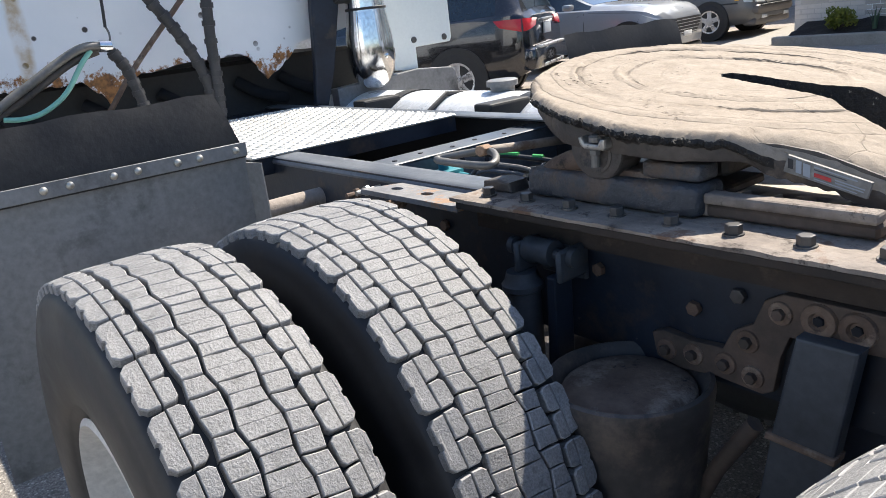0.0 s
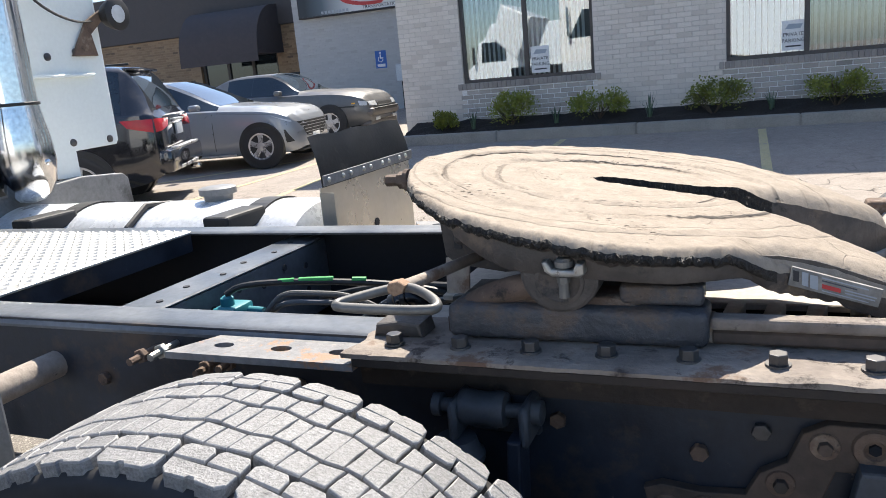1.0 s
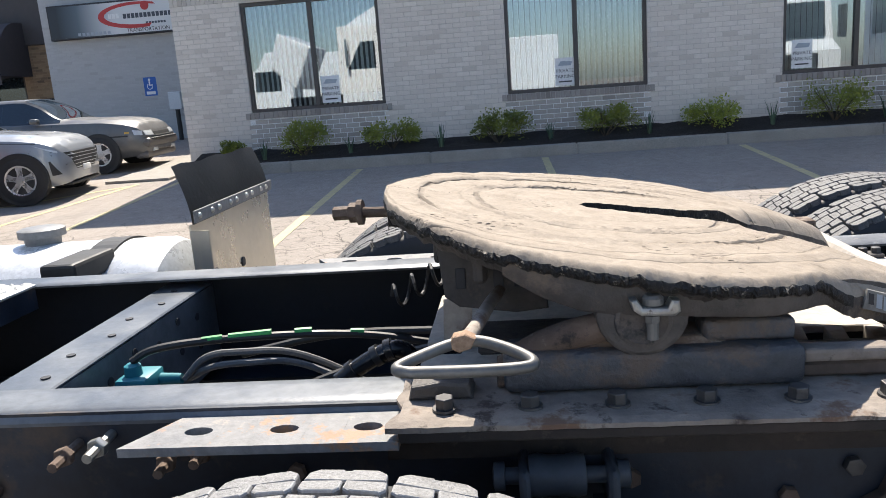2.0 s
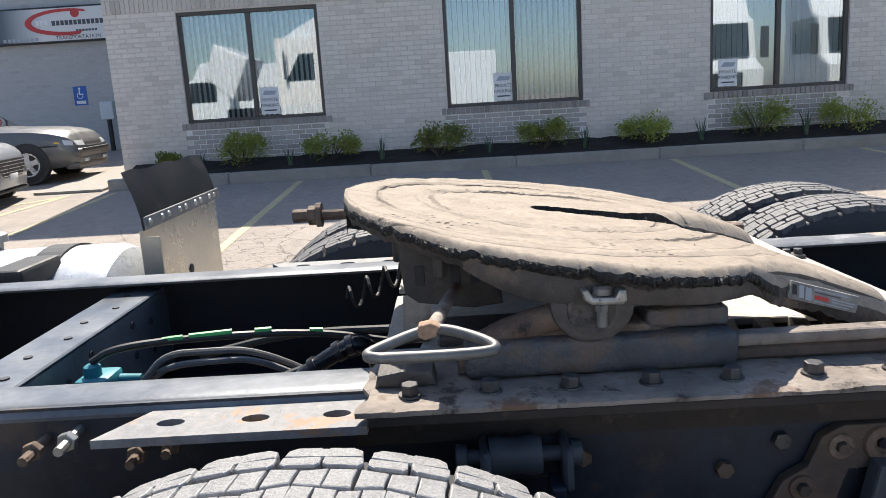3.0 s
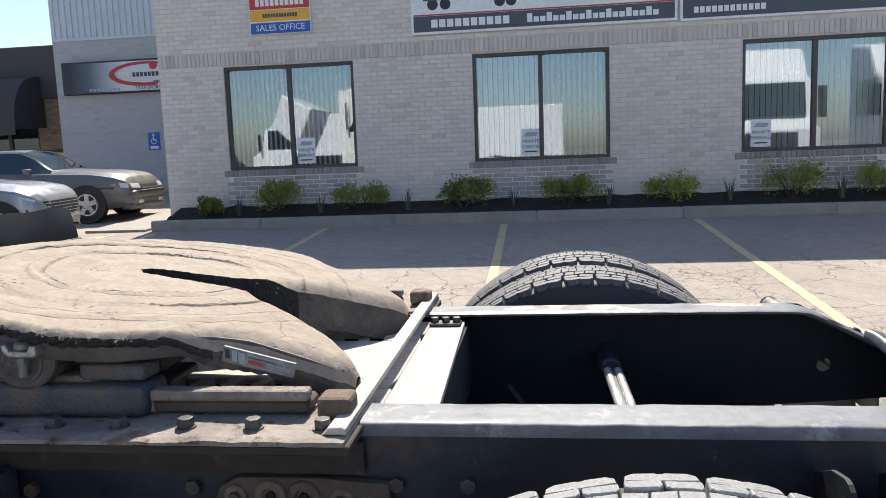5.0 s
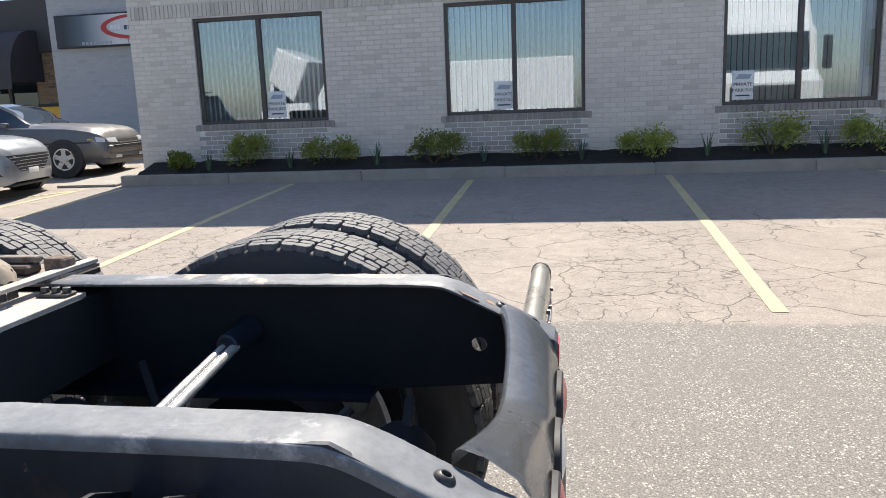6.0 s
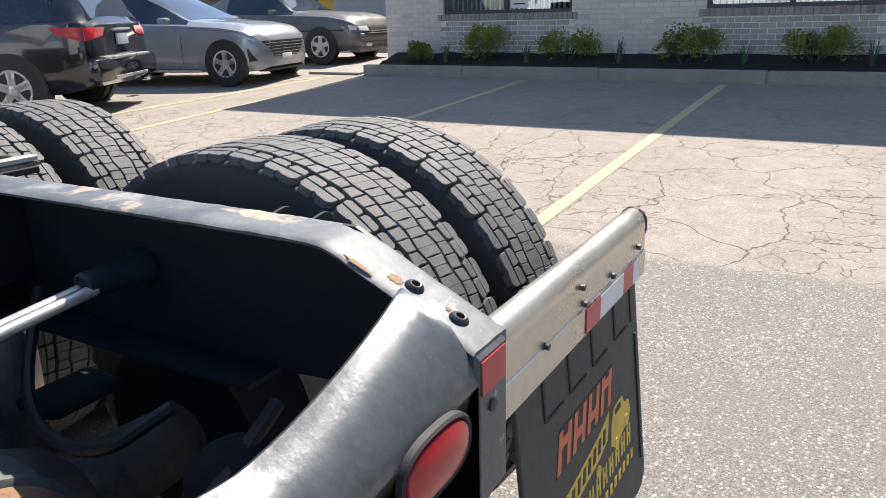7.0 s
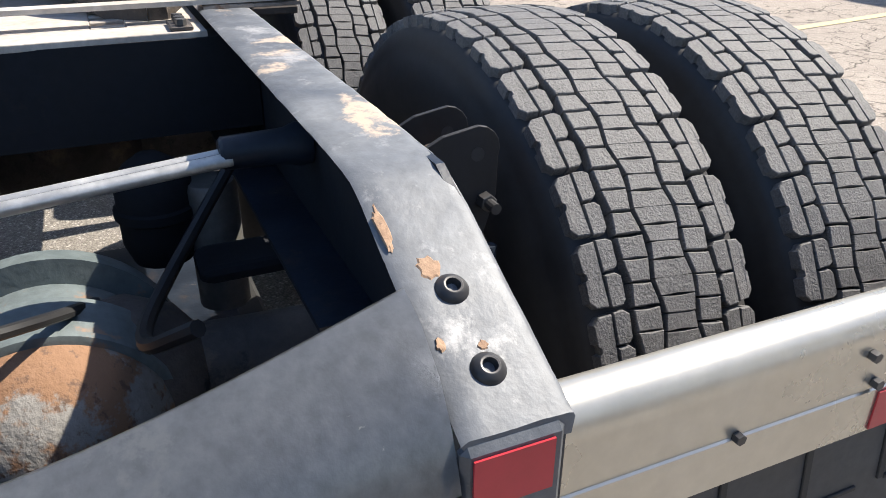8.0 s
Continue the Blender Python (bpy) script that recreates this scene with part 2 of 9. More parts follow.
M["wing_brick"] = painted_brick("wing_painted_brick", (0.42, 0.425, 0.43), (0.46, 0.465, 0.47), (0.38, 0.38, 0.38))
M["brown_brick"] = painted_brick("brown_brick", (0.24, 0.16, 0.10), (0.34, 0.24, 0.15), (0.10, 0.07, 0.05))
M["siding"] = surface("pale_siding", (0.52, 0.56, 0.60), (0.58, 0.62, 0.65), rough=0.5, bump=0.05)
M["fascia"] = surface("dark_fascia", (0.055, 0.05, 0.052), (0.075, 0.068, 0.07), rough=0.7)
M["awning"] = surface("awning_cloth", (0.05, 0.045, 0.05), (0.075, 0.066, 0.07), rough=0.85)
M["concrete"] = surface("concrete", (0.27, 0.248, 0.218), (0.36, 0.33, 0.292), scale=3.0, rough=0.85, bump=0.4, dist=0.003)
M["mulch"] = surface("dark_mulch", (0.018, 0.014, 0.012), (0.04, 0.032, 0.027), scale=30, fine=90, rough=0.95, bump=1.0, dist=0.03)
M["line"] = surface("faded_line_paint", (0.52, 0.44, 0.235), (0.60, 0.52, 0.30), scale=5, rough=0.8, patch=(0.38, 0.33, 0.27), patch_at=(0.55, 0.62), patch_scale=12)
M["window_frame"] = surface("bronze_window_frame", (0.05, 0.042, 0.038), (0.07, 0.06, 0.055), rough=0.45, bump=0.05)
M["glass"] = glass("window_glass")
M["blind"] = surface("blind_fabric", (0.88, 0.92, 0.90), (0.92, 0.95, 0.93), rough=0.7, bump=0.05)
M["room"] = plain("room_wall", (0.12, 0.125, 0.12), 0.9)
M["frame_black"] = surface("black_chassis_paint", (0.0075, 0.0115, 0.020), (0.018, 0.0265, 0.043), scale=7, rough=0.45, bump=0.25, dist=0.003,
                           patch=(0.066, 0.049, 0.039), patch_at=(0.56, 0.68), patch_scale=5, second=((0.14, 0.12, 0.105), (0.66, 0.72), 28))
# for dull gear, and for the shade painted on the rails' inner faces
M["frame_dull"] = surface("dull_black_gear_and_shade", (0.004, 0.005, 0.008), (0.011, 0.013, 0.018), scale=9, rough=0.88, bump=0.2, patch=(0.026, 0.022, 0.019), patch_at=(0.6, 0.75))
# faded black paint, its sky sheen put into a lifted grey base
M["tail_paint"] = surface("scuffed_tail_paint_with_sheen", (0.195, 0.205, 0.222), (0.25, 0.262, 0.28), scale=2.2, rough=0.30, metal=0.35, bump=0.25, coat=1.0, coat_rough=0.10, patch=(0.42, 0.41, 0.39), patch_at=(0.67, 0.70), patch_scale=26, second=((0.27, 0.28, 0.29), (0.60, 0.66), 9))
M["tail_flange"] = surface("scratched_tail_flange", (0.055, 0.061, 0.072), (0.13, 0.14, 0.155), scale=8, rough=0.40, bump=0.4, dist=0.003, patch=(0.42, 0.35, 0.28), patch_at=(0.645, 0.68), patch_scale=6, second=((0.36, 0.36, 0.365), (0.60, 0.64), 16))
M["hanger"] = surface("hanger_paint", (0.034, 0.041, 0.051), (0.072, 0.082, 0.097), scale=7, rough=0.55, bump=0.3, patch=(0.10, 0.08, 0.065), patch_at=(0.6, 0.72), patch_scale=8)
M["spring_rubber"] = surface("dusty_spring_rubber", (0.036, 0.034, 0.034), (0.085, 0.076, 0.069), scale=8, rough=0.6, bump=0.3, patch=(0.16, 0.125, 0.10), patch_at=(0.50, 0.66), patch_scale=7)
M["dark_rust"] = surface("dark_rusted_steel", (0.045, 0.036, 0.030), (0.115, 0.084, 0.066), scale=12, rough=0.8, bump=0.4, patch=(0.12, 0.085, 0.06), patch_at=(0.60, 0.70))
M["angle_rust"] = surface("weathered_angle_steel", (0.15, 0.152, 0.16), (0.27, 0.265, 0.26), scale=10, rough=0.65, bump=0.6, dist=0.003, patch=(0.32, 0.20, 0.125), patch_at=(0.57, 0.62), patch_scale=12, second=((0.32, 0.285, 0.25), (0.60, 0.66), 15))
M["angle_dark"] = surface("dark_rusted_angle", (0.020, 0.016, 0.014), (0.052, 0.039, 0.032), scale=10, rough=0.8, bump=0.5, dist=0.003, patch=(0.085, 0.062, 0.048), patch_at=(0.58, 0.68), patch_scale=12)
M["side_dust"] = surface("dusty_side_plate_steel", (0.15, 0.12, 0.10), (0.34, 0.295, 0.25), scale=9, rough=0.8, bump=0.7, dist=0.004, patch=(0.17, 0.105, 0.07), patch_at=(0.56, 0.64), patch_scale=9, second=((0.06, 0.046, 0.038), (0.56, 0.63), 15))
M["hose_dark"] = surface("ribbed_hose", (0.03, 0.03, 0.032), (0.06, 0.06, 0.062), fine=120, rough=0.6, bump=0.5)
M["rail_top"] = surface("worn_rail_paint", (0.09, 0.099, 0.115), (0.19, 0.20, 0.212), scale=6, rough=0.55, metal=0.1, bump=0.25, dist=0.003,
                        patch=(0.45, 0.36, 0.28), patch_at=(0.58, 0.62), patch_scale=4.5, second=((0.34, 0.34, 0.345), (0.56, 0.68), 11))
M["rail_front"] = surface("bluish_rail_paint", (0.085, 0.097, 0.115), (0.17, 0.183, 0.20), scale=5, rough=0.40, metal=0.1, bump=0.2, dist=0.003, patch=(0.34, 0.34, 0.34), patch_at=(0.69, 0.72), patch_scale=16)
M["socket_bolt"] = surface("dark_socket_bolt", (0.022, 0.022, 0.024), (0.04, 0.04, 0.042), scale=30, rough=0.45, bump=0.15, dist=0.001)
M["rust_orange"] = surface("bare_orange_rust", (0.26, 0.155, 0.095), (0.40, 0.27, 0.18), scale=40, fine=160, rough=0.85, bump=0.6, dist=0.002, patch=(0.20, 0.13, 0.09), patch_at=(0.56, 0.64), patch_scale=60)
M["hanger_black"] = surface("black_hanger_plate", (0.008, 0.008, 0.010), (0.018, 0.018, 0.021), scale=9, rough=0.6, bump=0.2)
M["label_paper"] = surface("grubby_label", (0.17, 0.164, 0.152), (0.29, 0.282, 0.265), scale=30, rough=0.65, bump=0.1)
M["rust"] = surface("dusty_rust", (0.085, 0.055, 0.04), (0.19, 0.135, 0.10), scale=11, rough=0.85, bump=0.8, dist=0.004, patch=(0.30, 0.24, 0.19), patch_at=(0.55, 0.66), second=((0.035, 0.028, 0.025), (0.58, 0.66), 15))
M["dust_steel"] = surface("dusty_steel", (0.24, 0.198, 0.168), (0.42, 0.365, 0.312), scale=9, rough=0.85, bump=0.7, dist=0.004, patch=(0.19, 0.125, 0.09), patch_at=(0.53, 0.62), patch_scale=8, second=((0.07, 0.055, 0.047), (0.63, 0.68), 17))
M["cast"] = surface("greasy_cast_steel", (0.048, 0.043, 0.041), (0.105, 0.088, 0.076), scale=8, rough=0.62, bump=0.8, dist=0.004, patch=(0.18, 0.135, 0.10), patch_at=(0.57, 0.68), patch_scale=7, second=((0.02, 0.02, 0.023), (0.58, 0.66), 13))
M["slide_black"] = surface("worn_black_slide", (0.036, 0.040, 0.049), (0.085, 0.088, 0.096), scale=9, rough=0.55, bump=1.0, dist=0.006, patch=(0.115, 0.086, 0.068), patch_at=(0.50, 0.60), patch_scale=9, second=((0.16, 0.13, 0.105), (0.66, 0.70), 20))
M["grease_edge"] = surface("caked_grease", (0.012, 0.011, 0.010), (0.034, 0.029, 0.025), scale=25, fine=120, rough=0.7, bump=1.0, dist=0.008, patch=(0.34, 0.29, 0.23), patch_at=(0.60, 0.64), patch_scale=55)
M["bolt"] = surface("dark_bolt", (0.05, 0.05, 0.055), (0.12, 0.115, 0.11), rough=0.45, metal=0.5, bump=0.1)
M["bright_bolt"] = surface("zinc_bolt", (0.42, 0.41, 0.38), (0.55, 0.54, 0.5), rough=0.4, metal=0.8, bump=0.1)
M["keeper"] = surface("worn_keeper_steel", (0.30, 0.28, 0.25), (0.44, 0.42, 0.385), scale=30, rough=0.42, metal=0.6, bump=0.4, patch=(0.10, 0.08, 0.065), patch_at=(0.58, 0.66), patch_scale=40)
M["rubber"] = surface("black_rubber", (0.014, 0.014, 0.015), (0.03, 0.03, 0.032), scale=12, rough=0.62, bump=0.15, dist=0.001)
M["sidewall"] = surface("tyre_sidewall", (0.016, 0.016, 0.018), (0.035, 0.034, 0.034), scale=9, rough=0.6, bump=0.15, dist=0.001)
# brightness that differs by side is put into two tread colours
M["tread"] = surface("near_side_tread", (0.19, 0.188, 0.187), (0.28, 0.276, 0.272), scale=18, fine=260, rough=0.58, bump=0.7, dist=0.003, spread=0.3, patch=(0.13, 0.128, 0.125), patch_at=(0.56, 0.72), patch_scale=40)
M["tread_dark"] = surface("far_side_darker_tread", (0.095, 0.093, 0.093), (0.155, 0.151, 0.149), scale=18, fine=260, rough=0.62, bump=0.7, dist=0.003, spread=0.3, patch=(0.085, 0.083, 0.082), patch_at=(0.56, 0.72), patch_scale=40)
# paler lug edges: the sun they catch is put into the colour
M["tread_edge_dark"] = surface("sunlit_tread_edge_far", (0.16, 0.157, 0.155), (0.25, 0.245, 0.24), scale=40, fine=260, rough=0.65, bump=0.5, dist=0.002)
M["tread_edge"] = surface("sunlit_tread_edge", (0.27, 0.267, 0.264), (0.40, 0.395, 0.39), scale=40, fine=260, rough=0.6, bump=0.5, dist=0.002)
M["rim"] = surface("painted_wheel", (0.55, 0.53, 0.49), (0.66, 0.64, 0.60), rough=0.45, patch=(0.3, 0.2, 0.12), patch_at=(0.66, 0.72))
M["grey_steel"] = surface("grey_fender_steel", (0.19, 0.192, 0.195), (0.27, 0.27, 0.268), scale=4, rough=0.5, metal=0.2, bump=0.15, patch=(0.085, 0.083, 0.08), patch_at=(0.58, 0.70), patch_scale=3.2, second=((0.34, 0.33, 0.31), (0.68, 0.71), 18))
M["flap_rubber"] = surface("fender_rubber", (0.014, 0.015, 0.018), (0.04, 0.042, 0.046), scale=5, rough=0.42, bump=0.3, dist=0.003, patch=(0.13, 0.12, 0.11), patch_at=(0.62, 0.78), patch_scale=6, second=((0.24, 0.22, 0.20), (0.69, 0.72), 30))
M["alu"] = surface("worn_aluminium", (0.56, 0.525, 0.45), (0.62, 0.585, 0.51), scale=4, fine=40, rough=0.30, metal=0.7, bump=0.03, spread=0.05, second=((0.34, 0.31, 0.26), (0.70, 0.74), 24))
M["deck"] = surface("diamond_plate", (0.62, 0.61, 0.57), (0.74, 0.73, 0.69), scale=6, rough=0.42, metal=0.5, bump=0.1)
# bright bars that paint the highlights of a glossy black rod
M["rod_worn"] = surface("worn_black_rod_highlights", (0.50, 0.49, 0.47), (0.62, 0.61, 0.58), scale=10, rough=0.4, metal=0.6, bump=0.2, patch=(0.16, 0.155, 0.15), patch_at=(0.62, 0.72), patch_scale=14)
M["chrome"] = surface("chrome", (0.78, 0.77, 0.75), (0.86, 0.85, 0.83), rough=0.1, metal=1.0, bump=0.02)
M["tank"] = surface("tank_white", (0.72, 0.74, 0.75), (0.80, 0.81, 0.82), rough=0.3, metal=0.25, bump=0.05)
M["cab"] = white_cab_material()
M["truck_white"] = surface("white_truck_paint", (0.78, 0.83, 0.88), (0.82, 0.87, 0.92), scale=3, rough=0.35, bump=0.05)
M["fairing"] = surface("fairing_white", (0.76, 0.82, 0.80), (0.82, 0.87, 0.85), scale=1.5, rough=0.4, bump=0.03, spread=0.025)
M["tape_red"] = plain("red_reflector", (0.50, 0.035, 0.05), 0.3)
M["tape_white"] = plain("white_reflector", (0.75, 0.76, 0.76), 0.35)
M["lamp_red"] = plain("red_lens", (0.42, 0.012, 0.022), 0.25, coat=0.15)
M["lamp_clear"] = plain("clear_lens", (0.62, 0.64, 0.65), 0.12, coat=0.6)
M["flap_grey"] = surface("weathered_flap_rubber", (0.045, 0.045, 0.046), (0.075, 0.074, 0.073), scale=8, rough=0.6, bump=0.2, dist=0.001, patch=(0.11, 0.105, 0.10), patch_at=(0.62, 0.75), patch_scale=10)
M["flap_art_orange"] = plain("orange_print", (0.72, 0.20, 0.09), 0.6)
M["flap_art_yellow"] = plain("yellow_print", (0.72, 0.50, 0.08), 0.6)
M["white_print"] = plain("white_print", (0.78, 0.78, 0.77), 0.6)
M["black_print"] = plain("black_print", (0.03, 0.03, 0.035), 0.6)
M["red_print"] = plain("red_print", (0.50, 0.05, 0.05), 0.6)
M["yellow_print"] = plain("amber_print", (0.75, 0.42, 0.05), 0.6)
M["blue_print"] = plain("blue_print", (0.03, 0.12, 0.42), 0.6)
M["grey_print"] = plain("slate_print", (0.07, 0.08, 0.10), 0.55)
M["steel_print"] = plain("steel_print", (0.34, 0.38, 0.43), 0.55)
M["hose"] = surface("black_hose", (0.015, 0.015, 0.017), (0.03, 0.03, 0.03), rough=0.55, bump=0.1)
M["hose_gloss"] = surface("glossy_black_hose", (0.012, 0.012, 0.014), (0.03, 0.03, 0.032), rough=0.28, bump=0.15, patch=(0.10, 0.09, 0.08), patch_at=(0.64, 0.74), patch_scale=20)
M["hose_grey"] = surface("braided_hose", (0.09, 0.09, 0.09), (0.17, 0.17, 0.17), fine=200, rough=0.6, bump=0.4)
M["green"] = plain("green_hose", (0.06, 0.42, 0.10), 0.5)
M["seafoam"] = plain("sea_green_hose", (0.25, 0.55, 0.45), 0.4)
M["teal"] = plain("teal_valve", (0.03, 0.22, 0.26), 0.5)
M["pale_plate"] = surface("pale_dusted_plate", (0.40, 0.355, 0.31), (0.52, 0.475, 0.42), scale=7, rough=0.8, bump=0.4, dist=0.003, patch=(0.34, 0.26, 0.20), patch_at=(0.60, 0.70), patch_scale=6)
M["handle"] = surface("worn_handle", (0.12, 0.12, 0.115), (0.22, 0.21, 0.195), scale=12, rough=0.5, metal=0.4, bump=0.15)
M["cover_rust"] = surface("rust_blotched_cover", (0.22, 0.215, 0.20), (0.30, 0.285, 0.265), rough=0.75, bump=0.8, dist=0.004, patch=(0.27, 0.15, 0.085), patch_at=(0.44, 0.49), patch_scale=7, second=((0.15, 0.09, 0.06), (0.56, 0.62), 40))
M["drum"] = surface("tank_grey", (0.09, 0.115, 0.12), (0.17, 0.20, 0.205), rough=0.5, bump=0.4, patch=(0.24, 0.16, 0.11), patch_at=(0.60, 0.66), patch_scale=9, second=((0.09, 0.10, 0.11), (0.60, 0.68), 6))
M["leaf"] = surface("shrub_leaf", (0.13, 0.16, 0.02), (0.31, 0.32, 0.045), scale=9, rough=0.6, bump=0.0, tone=0.3)
M["leaf_blue"] = surface("blade_leaf", (0.05, 0.09, 0.05), (0.09, 0.14, 0.08), scale=9, rough=0.6, bump=0.0, tone=0.15)
M["bark"] = surface("twig_bark", (0.06, 0.045, 0.03), (0.10, 0.075, 0.05), rough=0.9)
M["car_silver"] = surface("silver_paint", (0.30, 0.315, 0.335), (0.32, 0.335, 0.355), rough=0.36, metal=0.35, coat=0.8, bump=0.0, spread=0.02)
M["car_grey"] = surface("grey_paint", (0.125, 0.122, 0.12), (0.15, 0.146, 0.142), rough=0.4, metal=0.4, coat=0.5, bump=0.0, spread=0.03)
M["car_tan"] = surface("grey_beige_trim", (0.12, 0.108, 0.098), (0.15, 0.135, 0.122), rough=0.5, bump=0.0)
M["car_black"] = surface("black_paint", (0.008, 0.009, 0.012), (0.012, 0.013, 0.018), rough=0.15, coat=1.0, bump=0.0, spread=0.02)
M["car_glass"] = plain("car_glass", (0.02, 0.03, 0.04), 0.04, coat=1.0)
M["trim_black"] = surface("black_plastic", (0.015, 0.015, 0.016), (0.03, 0.03, 0.03), rough=0.55)
M["alloy"] = surface("alloy_wheel", (0.55, 0.55, 0.56), (0.64, 0.64, 0.65), rough=0.3, metal=0.7, bump=0.02)

def plate_material():
    """Dried tan dust over grease: crusty lumps, ring ridges and grooves, radial scores, darker smears."""
    m, n, l, b = nodes_of("dust_on_grease")
    tc = n.new("ShaderNodeTexCoord")
    v = tc.outputs["Object"]
    big = noise_node(n, l, v, 5.0, 5.0)
    mid = noise_node(n, l, v, 20.0, 7.0, 0.72)
    fine = noise_node(n, l, v, 95.0, 8.0, 0.75)
    col = ramp(n, l, mid, [(0.3, (0.30, 0.247, 0.187)), (0.7, (0.43, 0.366, 0.29))])
    col = mix(n, l, ramp(n, l, big, [(0.5, (0, 0, 0)), (0.75, (0.45,) * 3)]), col, (0.30, 0.247, 0.19))
    gr = n.new("ShaderNodeMix"); gr.data_type, gr.blend_type = "RGBA", "MULTIPLY"; gr.inputs["Factor"].default_value = 1.0
    l.new(col, gr.inputs[6]); l.new(ramp(n, l, fine, [(0.32, (0.84,) * 3), (0.66, (1.08,) * 3)]), gr.inputs[7])
    col = gr.outputs[2]
    # crusty zones of dark crumbs
    zone = ramp(n, l, noise_node(n, l, v, 7.0, 3.0), [(0.54, (0, 0, 0)), (0.66, (1, 1, 1))])
    crumb = n.new("ShaderNodeTexVoronoi")
    crumb.inputs["Scale"].default_value = 75.0
    l.new(v, crumb.inputs["Vector"])
    hole = ramp(n, l, crumb.outputs["Distance"], [(0.12, (1, 1, 1)), (0.34, (0, 0, 0))])
    mu = n.new("ShaderNodeMath"); mu.operation = "MULTIPLY"
    l.new(zone, mu.inputs[0]); l.new(hole, mu.inputs[1])
    col = mix(n, l, mu.outputs[0], col, (0.15, 0.115, 0.085))
    # rings about the kingpin
    off = n.new("ShaderNodeVectorMath")
    off.inputs[1].default_value = (0.02, 0.0, 0.0)
    l.new(v, off.inputs[0])
    flat = n.new("ShaderNodeVectorMath"); flat.operation = "MULTIPLY"; flat.inputs[1].default_value = (1, 1, 0)
    l.new(off.outputs[0], flat.inputs[0])
    ln = n.new("ShaderNodeVectorMath"); ln.operation = "LENGTH"
    l.new(flat.outputs[0], ln.inputs[0])
    wob = n.new("ShaderNodeMath"); wob.operation = "MULTIPLY_ADD"; wob.inputs[1].default_value = 0.035
    l.new(big, wob.inputs[0]); l.new(ln.outputs["Value"], wob.inputs[2])
    jag = n.new("ShaderNodeMath"); jag.operation = "MULTIPLY_ADD"; jag.inputs[1].default_value = 0.006
    l.new(mid, jag.inputs[0]); l.new(wob.outputs[0], jag.inputs[2])
    r = jag.outputs[0]
    stops = [(0.0, (0, 0, 0))]
    for q, w, a in ((0.165, 0.004, 0.2), (0.232, 0.005, 0.9), (0.262, 0.004, 0.25), (0.335, 0.005, 0.9), (0.395, 0.004, 0.3), (0.438, 0.005, 0.45)):
        stops += [(q - w, (0, 0, 0)), (q, (a,) * 3), (q + w, (0, 0, 0))]
    rings = ramp(n, l, r, stops)
    gate = ramp(n, l, noise_node(n, l, v, 6.0, 3.0), [(0.36, (0.15,) * 3), (0.52, (1, 1, 1))])
    rg = n.new("ShaderNodeMath"); rg.operation = "MULTIPLY"
    l.new(rings, rg.inputs[0]); l.new(gate, rg.inputs[1])
    col = mix(n, l, rg.outputs[0], col, (0.13, 0.10, 0.072))
    # long cracks in the crust
    warp = n.new("ShaderNodeVectorMath"); warp.operation = "MULTIPLY_ADD"; warp.inputs[1].default_value = (0.05, 0.05, 0.05)
    nz = n.new("ShaderNodeTexNoise"); nz.inputs["Scale"].default_value = 12.0
    l.new(v, nz.inputs["Vector"])
    l.new(nz.outputs["Color"], warp.inputs[0]); l.new(v, warp.inputs[2])
    crk = n.new("ShaderNodeTexVoronoi"); crk.feature = "DISTANCE_TO_EDGE"; crk.inputs["Scale"].default_value = 6.5
    l.new(warp.outputs[0], crk.inputs["Vector"])
    cl = ramp(n, l, crk.outputs["Distance"], [(0.0, (0.22,) * 3), (0.012, (0, 0, 0))])
    cg = n.new("ShaderNodeMath"); cg.operation = "MULTIPLY"
    l.new(cl, cg.inputs[0]); l.new(ramp(n, l, noise_node(n, l, v, 4.0, 3.0), [(0.56, (0, 0, 0)), (0.66, (1, 1, 1))]), cg.inputs[1])
    col = mix(n, l, cg.outputs[0], col, (0.15, 0.115, 0.085))
    dull = n.new("ShaderNodeMix")
    dull.data_type, dull.blend_type = "RGBA", "MULTIPLY"
    dull.inputs["Factor"].default_value = 1.0
    dull.inputs[7].default_value = (0.87, 0.86, 0.86, 1)
    l.new(col, dull.inputs[6])
    l.new(dull.outputs[2], b.inputs["Base Color"])
    b.inputs["Roughness"].default_value = 0.85
    deep = n.new("ShaderNodeMath"); deep.operation = "ADD"
    l.new(rg.outputs[0], deep.inputs[0]); l.new(cg.outputs[0], deep.inputs[1])
    deep2 = n.new("ShaderNodeMath"); deep2.operation = "MULTIPLY_ADD"; deep2.inputs[1].default_value = 0.6
    l.new(mu.outputs[0], deep2.inputs[0]); l.new(deep.outputs[0], deep2.inputs[2])
    inv = n.new("ShaderNodeMath"); inv.operation = "SUBTRACT"; inv.inputs[0].default_value = 1.0
    l.new(deep2.outputs[0], inv.inputs[1])
    n0 = bump_to(n, l, b, inv.outputs[0], 1.0, 0.006)
    n1 = bump_to(n, l, b, mid, 0.5, 0.005, n0)
    bump_to(n, l, b, fine, 0.5, 0.0025, n1)
    return m


M["plate_dust"] = plate_material()



# ---- building blocks ----
def thing(name, at, label, category, group="", kind=""):
    ob = new(name)
    ob.location = at
    ob.empty_display_size = 0.1
    return tagged(ob, label, category, group, kind)


def origin(ob):
    p = Vector((0, 0, 0))
    while ob:
        p += Vector(ob.location)
        ob = ob.parent
    return p


